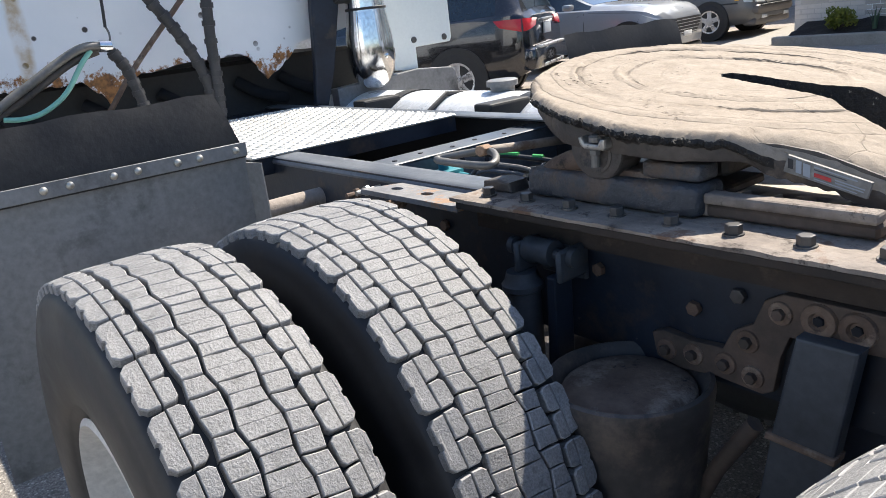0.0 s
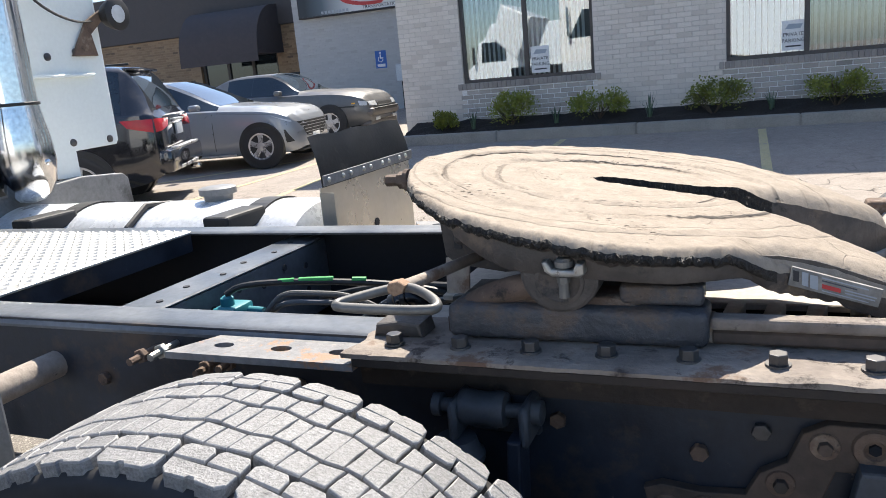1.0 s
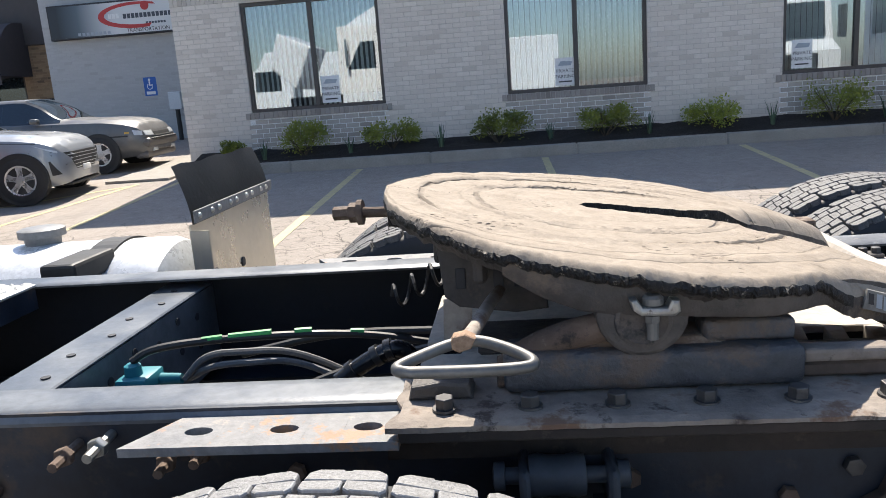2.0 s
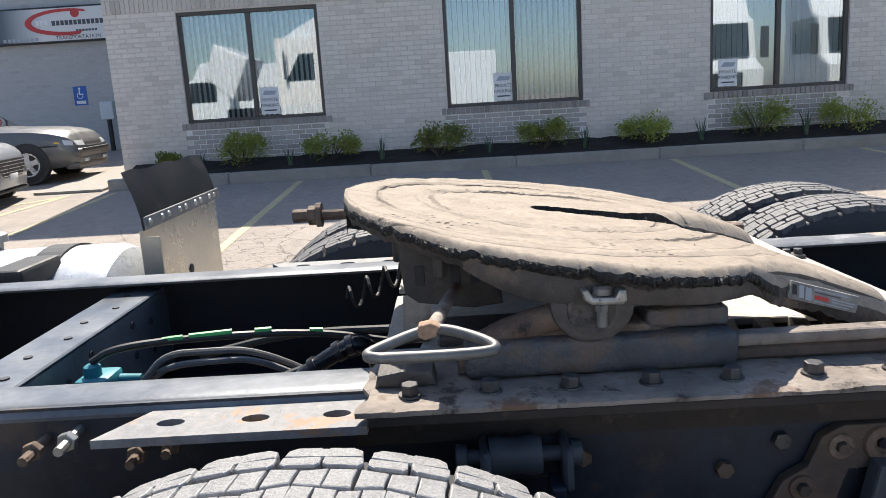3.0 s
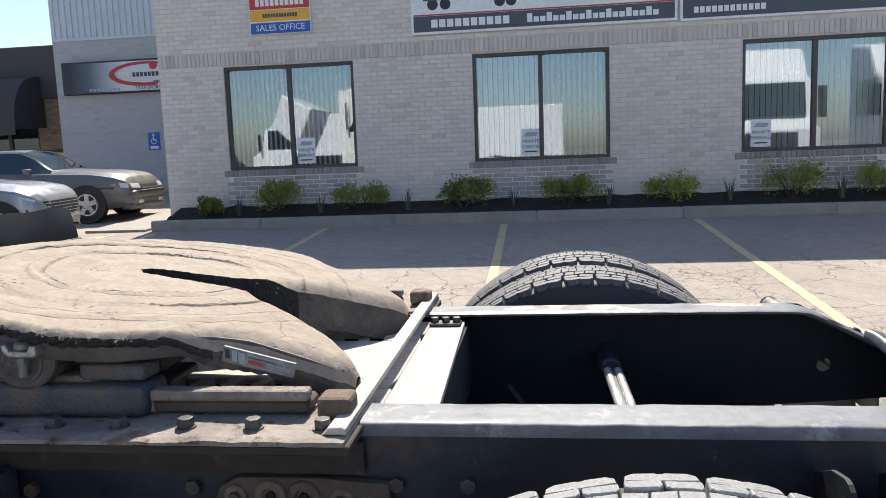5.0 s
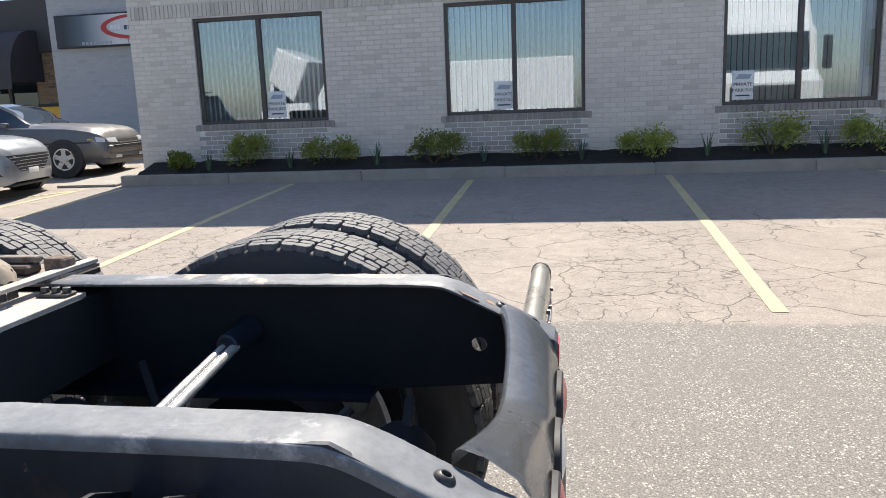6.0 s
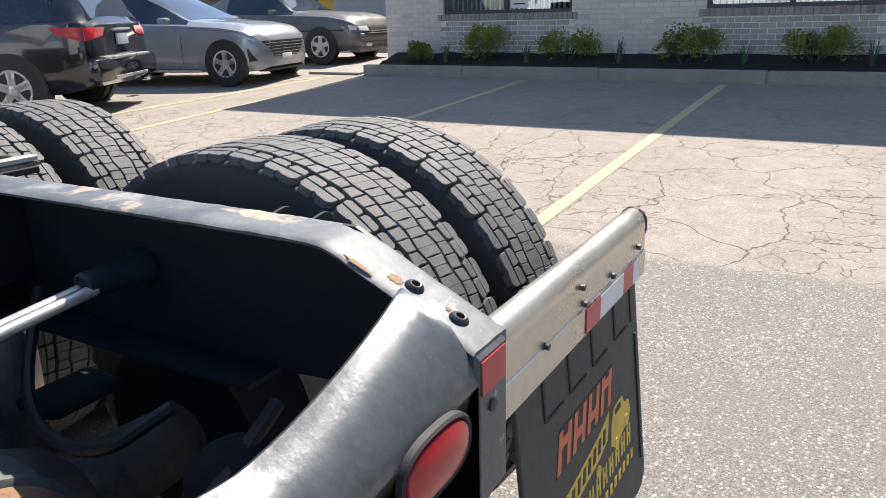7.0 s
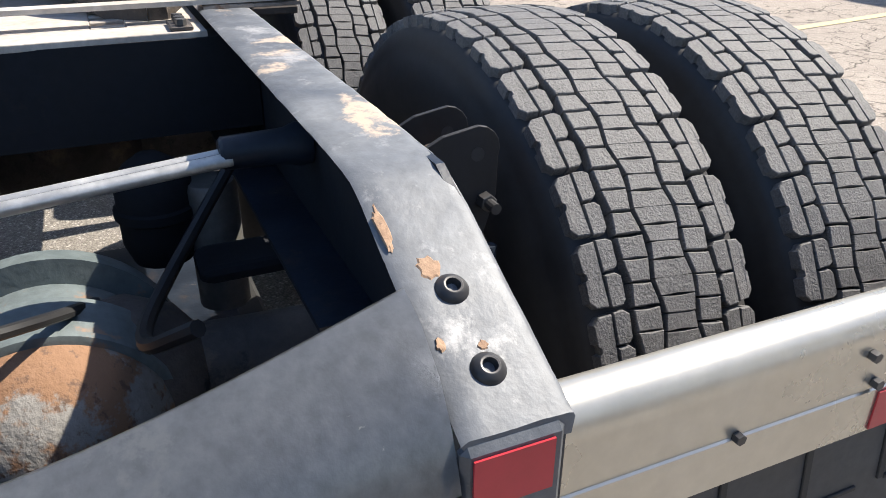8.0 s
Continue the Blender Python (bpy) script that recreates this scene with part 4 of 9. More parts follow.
part("printed_ball", bm, "red_print", ob)
for k in range(3):
    slab(ob, -10.16 + k * 0.10, -10.08 + k * 0.10, 3.65, 3.76, ys_ - 0.173, "white_print")
for k in range(12):
    slab(ob, -9.78 + k * 0.105, -9.70 + k * 0.105, 3.63, 3.74, ys_ - 0.167, "grey_print")
for k in range(7):
    slab(ob, -9.22 + k * 0.075, -9.165 + k * 0.075, 3.47, 3.52, ys_ - 0.167, "grey_print")
for k in range(8):
    slab(ob, -11.0 + k * 0.11, -10.93 + k * 0.11, 3.305, 3.375, ys_ - 0.167, "steel_print")
lettering("TRANSPORTATION", (-9.18, ys_ - 0.168, 3.305), 0.125, "black_print", ob)
ob = thing("accessible_parking_sign", (-9.60, WING_Y, 1.74), "small blue and white accessible parking sign on wall", "sign")
slab(ob, -9.60, -9.27, 1.74, 2.20, WING_Y - 0.0075, "blue_print", "plate")
yq = WING_Y - 0.0115
bm = B()
revolve(bm, [(-0.003, 0.030), (0.0, 0.030)], (-9.445, yq, 2.14), "y", 12)
box(bm, (-9.465, yq - 0.003, 1.99), (-9.433, yq, 2.10))
box(bm, (-9.433, yq - 0.003, 1.99), (-9.36, yq, 2.018))
tube(bm, [(-9.445 + 0.07 * math.cos(t), yq - 0.001, 1.975 + 0.07 * math.sin(t)) for t in [radians(a) for a in range(120, 380, 20)]], 0.010, 5)
part("wheelchair_symbol", bm, "white_print", ob)
slab(ob, -9.55, -9.32, 1.775, 1.85, yq, "white_print")
ob = thing("utility_pedestal", (-8.64, 17.1, ground_z(17.1)), "grey utility box on a short post", "utility box")
bm = B()
revolve(bm, [(0, 0.055), (0.95, 0.055)], (-8.64, 17.1, ground_z(17.1)), "z", 12)
part("post", bm, "trim_black", ob)
bm = B()
box(bm, (-8.80, 17.0, ground_z(17.1) + 0.75), (-8.48, 17.2, ground_z(17.1) + 1.18), 0.02, 2)
part("box", bm, "siding", ob)

# ---- brown brick shop ----
SHOP_Y = 19.0
bm = B()
box(bm, (-40, SHOP_Y, 0.3), (-16.68, SHOP_Y + 0.3, 3.33))
box(bm, (-13.71, SHOP_Y, 0.3), (WING_X0, SHOP_Y + 0.3, 3.33))
box(bm, (-16.68, SHOP_Y, 2.62), (-13.71, SHOP_Y + 0.3, 3.33))
wall_shop = tagged(part("wall_shop", bm, "brown_brick"), "mottled brown brick shop front", "wall", kind="structure")
bm = B()
box(bm, (-40, SHOP_Y - 0.10, 3.334), (WING_X0 - 0.01, SHOP_Y + 0.3, 4.81), 0.02)
tagged(part("fascia", bm, "fascia"), "dark brown shop fascia band", "trim", kind="structure")
bm = B()
box(bm, (-16.9, SHOP_Y + 1.2, 0.3), (-13.5, SHOP_Y + 1.3, 3.0))
tagged(part("wall_shop_inside", bm, "trim_black"), "dark shop interior wall", "wall", kind="structure")
ob = thing("shop_front", (-16.68, SHOP_Y + 0.1, ground_z(19.1)), "dark framed shop windows and door under an awning", "window", kind="structure")
bm = B()
for a in (-16.68, -15.72, -14.76, -13.82):
    box(bm, (a, SHOP_Y + 0.1, 0.5), (a + 0.1, SHOP_Y + 0.2, 2.62))
box(bm, (-16.58, SHOP_Y + 0.1, 0.5), (-13.82, SHOP_Y + 0.2, 0.62))
part("frame", bm, "window_frame", ob)
for a in (-16.58, -15.62, -14.66):
    bm = B()
    vs = [bm.verts.new(p) for p in ((a, SHOP_Y + 0.15, 0.62), (a + 0.84, SHOP_Y + 0.15, 0.62), (a + 0.84, SHOP_Y + 0.15, 2.62), (a, SHOP_Y + 0.15, 2.62))]
    bm.faces.new(vs)
    part("pane", bm, "car_glass", ob)
ob = thing("awning", (-15.5, SHOP_Y, 2.5), "dark curved cloth awning over the shop door", "awning")
bm = B()
pts = [(SHOP_Y - 0.001, 2.52), (SHOP_Y - 0.001, 3.95)]
for k in range(9):
    t = radians(90 - 10 * k)
    pts.append((SHOP_Y - 0.36 - 1.0 * math.cos(t), 2.62 + 1.3 * math.sin(t)))
pts += [(SHOP_Y - 1.36, 2.52)]
prism(bm, pts, "x", -16.3, -13.45)
part("cloth", bm, "awning", ob, smooth=True)
xe = [min(v.co.x for v in ob.children[0].data.vertices), max(v.co.x for v in ob.children[0].data.vertices)]
ye = min(v.co.y for v in ob.children[0].data.vertices)
ze = min(v.co.z for v in ob.children[0].data.vertices)
bm = B()
box(bm, (xe[0], ye - 0.012, ze - 0.22), (xe[1], ye - 0.004, ze + 0.02))
part("valance", bm, "awning", ob, "hanging cloth valance", local=True)
ob = thing("yellow_bin", (-12.9, 18.2, ground_z(18.2)), "yellow plastic bin beside the shop door", "bin")
bm = B()
box(bm, (-12.9, 17.9, ground_z(18.2)), (-12.25, 18.5, ground_z(18.2) + 1.15), 0.04, 2)
part("body", bm, "yellow_print", ob)
bm = B()
box(bm, (-12.94, 17.86, ground_z(18.2) + 1.152), (-12.21, 18.54, ground_z(18.2) + 1.22), 0.02, 2)
part("lid", bm, "trim_black", ob)



# ---- the truck ----
TOP = 1.045                     # top of the frame rails
AXLES = (-0.64, 0.675)
RAD, AXLE_Z = 0.545, 0.541
truck = thing("semi_truck", (-0.6, 0, 0), "white road tractor with worn black chassis, seen behind its cab", "truck")


def tyre_bm():
    """A drive tyre round the y axis: carcass with sidewalls, and a tread of separate worn blocks."""
    carc = B()
    prof = [(-0.105, 0.290), (-0.128, 0.32), (-0.131, 0.326), (-0.136, 0.33), (-0.143, 0.38), (-0.146, 0.43), (-0.142, 0.472), (-0.139, 0.477), (-0.1375, 0.492), (-0.131, 0.512), (-0.127, 0.5175), (-0.120, 0.524), (0, 0.530)]
    prof = prof + [(-a, b) for a, b in prof[-2::-1]]
    revolve(carc, prof, (0, 0, 0), "y", 96, cap=False)
    tread = B()
    rnd = random.Random(5)
    N = 37
    step = 2 * math.pi / N
    mm = 0.001 / RAD            # one millimetre along the tread, as an angle

    def at(t, y, r):
        r = r - 0.007 * (abs(y) / 0.122) ** 3
        return (r * math.sin(t), y, r * math.cos(t))

    def lug(outline, top=RAD, low=0.522, flare=0.0, worn=0.0022):
        """A block with a rounded worn rim, whose sun-caught edge is painted paler; the outline is of (angle, y)."""
        n = len(outline)
        cy = sum(p[1] for p in outline) / n
        ct = sum(p[0] for p in outline) / n
        rings = []
        for inset, r in ((worn, top), (worn * 0.35, top - 0.0009), (0.0, top - 0.0034), (-flare, low)):
            ring = []
            for t, y in outline:
                du, dv = (t - ct) * RAD, y - cy
                d = max(0.004, math.hypot(du, dv))
                k = 1 - inset / d
                ring.append(tread.verts.new(at(ct + (t - ct) * k, cy + dv * k, r)))
            rings.append(ring)
        tread.faces.new(rings[0])
        for q, (a, b) in enumerate(zip(rings, rings[1:])):
            for i in range(n):
                j = (i + 1) % n
                f = tread.faces.new((a[i], b[i], b[j], a[j]))
                f.material_index = 1 if q < 2 else 0

    def wave(u):
        """A rounded zigzag of period one."""
        v = u % 1.0
        tri = 4 * abs(v - 0.5) - 1
        return math.copysign(abs(tri) ** 0.75, tri)

    def line(y0, amp, per, ph):
        return lambda t: y0 + amp * wave(t / step * per + ph)

    def strip(t0, t1, left, right, slant, wig=0.0, h=0.0, cuts=3, gap=0.6, **kw):
        """A block between two running grooves, cut across at t0 and t1; slant shifts the cut over its width."""
        lo, hi = t0 + gap * mm, t1 - gap * mm
        pts = []
        for i in range(cuts + 1):
            t = lo + (hi - lo) * i / cuts
            pts.append((t, left(t)))
        mid = 0.5 * (left(hi) + right(hi))
        pts.append((hi + slant * 0.5 + wig, mid))
        for i in range(cuts, -1, -1):
            t = lo + (hi - lo) * i / cuts + slant
            pts.append((t, right(t)))
        pts.append((lo + slant * 0.5 + wig, 0.5 * (left(lo) + right(lo))))
        lug(pts, RAD + h, **kw)

    for s in (-1, 1):
        inner = line(s * 0.028, 0.0042, 1, 0.0 if s < 0 else 0.35)
        outer = line(s * 0.069, 0.0030, 2, 0.2)
        gi, go = 0.0026, 0.0032
        for k in range(N):
            t0 = k * step + (0.0 if s < 0 else 0.37 * step)
            t1 = t0 + step
            h = rnd.uniform(-0.0012, 0.0010)
            # shoulder: outer slab with a notch, two blocks inside it
            cut = s * 0.0975
            e = 4.2 * mm
            side = s * 0.1235
            tm = (t0 + t1) / 2
            lug([(t0 + e, cut + s * 0.0012), (t1 - e, cut + s * 0.0012), (t1 - e - 1.0 * mm, side - s * 0.008), (t1 - 14.0 * mm, side), (tm + 7 * mm, side), (tm + 5 * mm, side - s * 0.0035), (tm - 5 * mm, side - s * 0.0035),
                 (tm - 7 * mm, side), (t0 + 14.0 * mm, side), (t0 + e + 1.0 * mm, side - s * 0.008)], RAD + h, 0.505, flare=0.002)
            for a, b in ((t0 + 2.8 * mm, tm - 1.6 * mm), (tm + 1.6 * mm, t1 - 2.8 * mm)):
                w = rnd.uniform(-1, 1) * mm
                lug([(a, cut - s * 0.0012), (b, cut - s * 0.0012), (b + w, outer(b) + s * (go + 0.007)), (b - 5 * mm, outer(b) + s * go), (a + 6 * mm, outer(a) + s * go), (a - w, outer(a) + s * (go + 0.006))], RAD + h + rnd.uniform(-0.0008, 0.0008))
            # middle row: four blocks a pitch, every other cut opens to a wedge
            u0 = t0 + 0.25 * step
            for q in range(3):
                a, b = u0 + q * step / 3, u0 + (q + 1) * step / 3
                wide = 2.3 if q % 2 else 0.5
                fi = lambda t: inner(t) + s * gi
                fo = lambda t: outer(t) - s * go
                ga = (0.5 if q % 2 else 2.3) * mm
                gb = wide * mm
                sl = 4.0 * mm * (1 if s > 0 else -1)
                m1, m2 = (fi(a) + fo(a)) / 2, (fi(b) + fo(b)) / 2
                lug([(a + ga, fi(a)), (b - gb * 0.4, fi(b)), (b - gb + sl * 0.4, m2), (b - gb + sl, fo(b + sl)), (a + ga * 0.5 + sl, fo(a + sl)), (a + ga * 0.5 + sl * 0.6, m1)], RAD + h * 0.6 + rnd.uniform(-0.0006, 0.0006), worn=0.0022)
    left = line(-0.028, 0.0042, 1, 0.0)
    right = line(0.028, 0.0042, 1, 0.35)
    fl, fr = (lambda t: left(t) + 0.0024), (lambda t: right(t) - 0.0024)
    for k in range(N):
        t0 = k * step + 0.1 * step
        h = rnd.uniform(-0.0008, 0.0008)
        n = 4
        for q in range(n):
            strip(t0 + step * q / n, t0 + step * (q + 1) / n, fl, fr, 5 * mm, wig=1.0 * mm * (1 if q % 2 else -1), h=h, cuts=1, gap=(0.35 if 0 < q < n - 1 else 0.8), worn=0.0009 if 0 < q < n - 1 else 0.0014)
    bmesh.ops.recalc_face_normals(tread, faces=tread.faces)
    return carc, tread


def rim_bm():
    bm = B()
    prof = [(0.115, 0.292), (0.125, 0.300), (0.13, 0.288), (0.10, 0.272), (0.03, 0.262), (-0.02, 0.25), (-0.05, 0.20), (-0.055, 0.14), (0.0, 0.125), (0.03, 0.11), (0.06, 0.05), (0.06, 0.0005)]
    revolve(bm, prof, (0, 0, 0), "y", 56, cap=False)
    prof = [(-0.115, 0.292), (-0.125, 0.300), (-0.13, 0.288), (-0.10, 0.272), (0.03, 0.258)]
    revolve(bm, prof, (0, 0, 0), "y", 56, cap=False)
    for k in range(10):
        t = 2 * math.pi * k / 10
        hexbolt(bm, (0.168 * math.cos(t), -0.052, 0.168 * math.sin(t)), 0.018, 0.03, "y")
    return bm


c_, t_ = tyre_bm()
me_carcass = bpy.data.meshes.new("tyre")
c_.to_mesh(me_carcass); c_.free()
me_carcass.materials.append(M["sidewall"])
me_carcass.polygons.foreach_set("use_smooth", [True] * len(me_carcass.polygons))
me_tread = bpy.data.meshes.new("tread")
t_.to_mesh(me_tread); t_.free()
me_tread.materials.append(M["tread"])
me_tread.materials.append(M["tread_edge"])
# far-side tyres: same tread mesh, with the darker set of colours
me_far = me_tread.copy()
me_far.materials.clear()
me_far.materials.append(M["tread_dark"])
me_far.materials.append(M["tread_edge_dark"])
r_ = rim_bm()
me_rim = bpy.data.meshes.new("rim")
r_.to_mesh(me_rim); r_.free()
me_rim.materials.append(M["rim"])
me_rim.polygons.foreach_set("use_smooth", [True] * len(me_rim.polygons))
me_rim.set_sharp_from_angle(angle=radians(30))
k = 0
for ax in AXLES:
    for y in (-1.135, -0.795, 0.765, 1.105):
        wheel = tagged(new("wheel"), "dual drive wheel with dusty lugged tyre")
        wheel.parent = truck
        dz = 0
        wheel.location = Vector((ax, y, AXLE_Z + dz)) - truck.location
        flip = 180 if y in (0.765, -1.135) else 0
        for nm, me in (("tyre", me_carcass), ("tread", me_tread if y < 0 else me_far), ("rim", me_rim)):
            o = new(nm, me)
            o.parent = wheel
            o.rotation_euler = (0, radians(13.7 * k), radians(flip))
        k += 1
for ax in AXLES:
    bm = B()
    revolve(bm, [(-0.6, 0.065), (-0.22, 0.08), (-0.19, 0.12), (-0.12, 0.15), (0.12, 0.15), (0.19, 0.12), (0.22, 0.08), (0.6, 0.065)], (ax, 0, AXLE_Z), "y", 24)
    part("axle", bm, "cast", truck, "dark cast drive axle", smooth=True)
    for s in (-1, 1):
        bm = B()
        revolve(bm, [(0, 0.205), (s * 0.16, 0.205), (s * 0.165, 0.19)], (ax, s * 0.46, AXLE_Z), "y", 32)
        part("brake_drum", bm, "frame_dull", truck, smooth=True)

# frame rails: channels open to the middle, with a sloped tail
KINK, TAIL, TAIL_DROP = 1.17, 1.402, 0.118


def rail(s):
    ob_label = "black channel frame rail with worn top flange"
    bm = B()
    hx0, hx1, hz0, hz1 = 1.20, 1.274, 0.849, 0.923
    drop = lambda x: TOP - TAIL_DROP * max(0, x - KINK) / (TAIL - KINK)
    low = lambda x: TOP - 0.27 + 0.03 * (x - 1.0) / (TAIL - 1.0)
    for pts in ([(-5.0, TOP), (KINK, TOP), (hx0, drop(hx0)), (hx0, low(hx0)), (1.0, TOP - 0.27), (-5.0, TOP - 0.27)], [(hx0, drop(hx0)), (hx1, drop(hx1)), (hx1, hz1), (hx0, hz1)],
                [(hx0, hz0), (hx1, hz0), (hx1, low(hx1)), (hx0, low(hx0))], [(hx1, drop(hx1)), (TAIL, drop(TAIL)), (TAIL, low(TAIL)), (hx1, low(hx1))]):
        prism(bm, pts, "y", s * 0.421, s * 0.43)
    m = 24
    cx, cz = (hx0 + hx1) / 2, (hz0 + hz1) / 2
    for yy in (s * 0.421, s * 0.43):
        vo, vi = [], []
        for k in range(m):
            t = 2 * math.pi * k / m + math.pi / 4
            c, q = math.cos(t), math.sin(t)
            g = max(abs(c), abs(q)) / 0.037
            vo.append(bm.verts.new((cx + c / g, yy, cz + q / g)))
            vi.append(bm.verts.new((cx + 0.018 * c, yy, cz + 0.018 * q)))
        for k in range(m):
            j = (k + 1) % m
            bm.faces.new((vo[k], vo[j], vi[j], vi[k]))
    box(bm, (-5.0, min(s * 0.34, s * 0.420), TOP - 0.27), (1.0, max(s * 0.34, s * 0.420), TOP - 0.261))
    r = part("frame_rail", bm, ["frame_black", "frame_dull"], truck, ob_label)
    # faces turned to the middle get a darker black: painted shade
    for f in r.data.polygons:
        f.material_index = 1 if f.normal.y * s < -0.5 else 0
    bm = B()
    lo_y, hi_y = min(s * 0.338, s * 0.434), max(s * 0.338, s * 0.434)
    stations = [-5.0 + 0.4 * i for i in range(11)] + [-0.7 + 0.03 * i for i in range(58)] + [1.04 + 0.0075 * i for i in range(49)] + [TAIL + 0.004]
    grid = []
    for x in stations:
        # the bend is a soft fold, not a sharp crease
        d = x - KINK
        soft = 0.5 * (d + math.sqrt(d * d + 0.0006))
        z = TOP + 0.003 - TAIL_DROP * soft / (TAIL - KINK)
        wear = 0.35 if x < -0.5 else 1.0
        ring = [(lo_y + (0.002 if s < 0 else 0.004), z - (0.022 if s < 0 else 0.010))]
        bend = ((0.0, 0.016), (0.003, 0.0085), (0.008, 0.0035), (0.015, 0.0008)) if x < -0.55 else ((0.0, 0.006), (0.002, 0.0025), (0.006, 0.0007), (0.014, 0.0))
        outs = [(d, g) for d, g in bend] + [(0.030, 0.0), (0.05, 0.0), (0.07, 0.0), (hi_y - lo_y - 0.006, 0.0005), (hi_y - lo_y, 0.004)]
        for y, drop in ((lo_y + d, g) if s < 0 else (hi_y - d, g) for d, g in (outs if s < 0 else outs[::-1])):
            ring.append((y, z - drop + wear * (0.0014 * noise.noise((x * 25, y * 25, s * 3.0)) + 0.0007 * noise.noise((x * 80, y * 80, s * 5.0)))))
        ring.append((hi_y - (0.002 if s > 0 else 0.004), z - (0.022 if s > 0 else 0.010)))
        grid.append([bm.verts.new((x, *p)) for p in ring])
    for a, b in zip(grid, grid[1:]):
        m = len(a)
        for j in range(m):
            f = bm.faces.new((a[j], b[j], b[(j + 1) % m], a[(j + 1) % m]))
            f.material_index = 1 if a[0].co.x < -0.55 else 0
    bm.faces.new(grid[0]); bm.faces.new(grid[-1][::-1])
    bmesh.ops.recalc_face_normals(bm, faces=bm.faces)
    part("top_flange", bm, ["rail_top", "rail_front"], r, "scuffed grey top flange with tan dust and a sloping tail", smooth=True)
    return r


rails = [rail(-1), rail(1)]
for s in (-1, 1):
    for x, d in ((1.292, 0.068), (1.360, 0.102)):
        z = TOP - TAIL_DROP * (x - KINK) / (TAIL - KINK)
        m_ = Matrix.Translation((x, s * 0.382, z)) @ Euler((0, radians(27), 0)).to_matrix().to_4x4() @ Matrix.Scale(0.83, 4)
        k = B()
        revolve(k, [(0.0, 0.0180), (0.004, 0.0175), (0.008, 0.0145), (0.0108, 0.0104), (0.0112, 0.0096), (0.0108, 0.0078), (0.0100, 0.0074), (0.003, 0.0066), (0.002, 0.0005)], (0, 0, 0), "z", 20)
        for f in k.faces:
            c = f.calc_center_median()
            f.material_index = 1 if 0.0080 < math.hypot(c.x, c.y) < 0.0115 and c.z > 0.008 else 0
        bmesh.ops.transform(k, matrix=m_, verts=k.verts)
        part("bolt_head", k, ["socket_bolt", "bolt"], rails[0 if s < 0 else 1], smooth=True)

# flaking rust where the paint has lifted from the sloping tail of the flanges
rnd = random.Random(31)


def rust_flake(x, y, rx, ry, parent):
    """A thin irregular scab of rust lying on the sloping tail of a flange."""
    k = B()
    n = 22
    tilt = TAIL_DROP / (TAIL - KINK)
    def at(px, py, up):
        d = px - KINK
        return (px, py, TOP + 0.003 - tilt * 0.5 * (d + math.sqrt(d * d + 0.0006)) + up)
    outer, inner = [], []
    for i in range(n):
        t = 2 * math.pi * i / n
        q = 1 + 0.35 * noise.noise((3 * math.cos(t) + x * 30, 3 * math.sin(t), y * 10)) + rnd.uniform(-0.1, 0.1)
        outer.append(k.verts.new(at(x + rx * q * math.cos(t), y + ry * q * math.sin(t), -0.0004)))
        inner.append(k.verts.new(at(x + rx * 0.8 * q * math.cos(t), y + ry * 0.8 * q * math.sin(t), 0.0012)))
    for i in range(n):
        k.faces.new((outer[i], outer[(i + 1) % n], inner[(i + 1) % n], inner[i]))
    k.faces.new(inner)
    bmesh.ops.recalc_face_normals(k, faces=k.faces)
    part("rust_flake", k, "rust_orange", parent, "orange rust where the paint has lifted")


for s, r_ in ((-1, rails[0]), (1, rails[1])):
    if s < 0:
        continue
    rust_flake(1.272, s * 0.371, 0.012, 0.011, r_)
    rust_flake(1.228, s * 0.3465, 0.024, 0.005, r_)
    rust_flake(1.335, s * 0.353, 0.006, 0.004, r_)
    rust_flake(1.343, s * 0.386, 0.004, 0.005, r_)

# bolts and ribs on the outer face of the near rail
rnd = random.Random(9)
for x, z in [(-0.30, 0.93), (-0.02, 0.94), (0.0, 0.86), (-0.1, 0.90), (0.42, 0.95), (0.55, 0.92), (-0.75, 0.95), (-0.85, 0.9), (-1.2, 0.93), (0.31, 0.88),
             (0.31, 0.95), (0.8, 0.93), (0.95, 0.9)] + [(-0.40 + 0.075 * k, 0.985) for k in range(9)]:
    bm = B()
    hexbolt(bm, (x, -0.431, z), 0.013, -0.012, "y", rnd.uniform(0, 1))
    part("frame_bolt", bm, "rust" if rnd.random() < 0.6 else "bolt", rails[0])

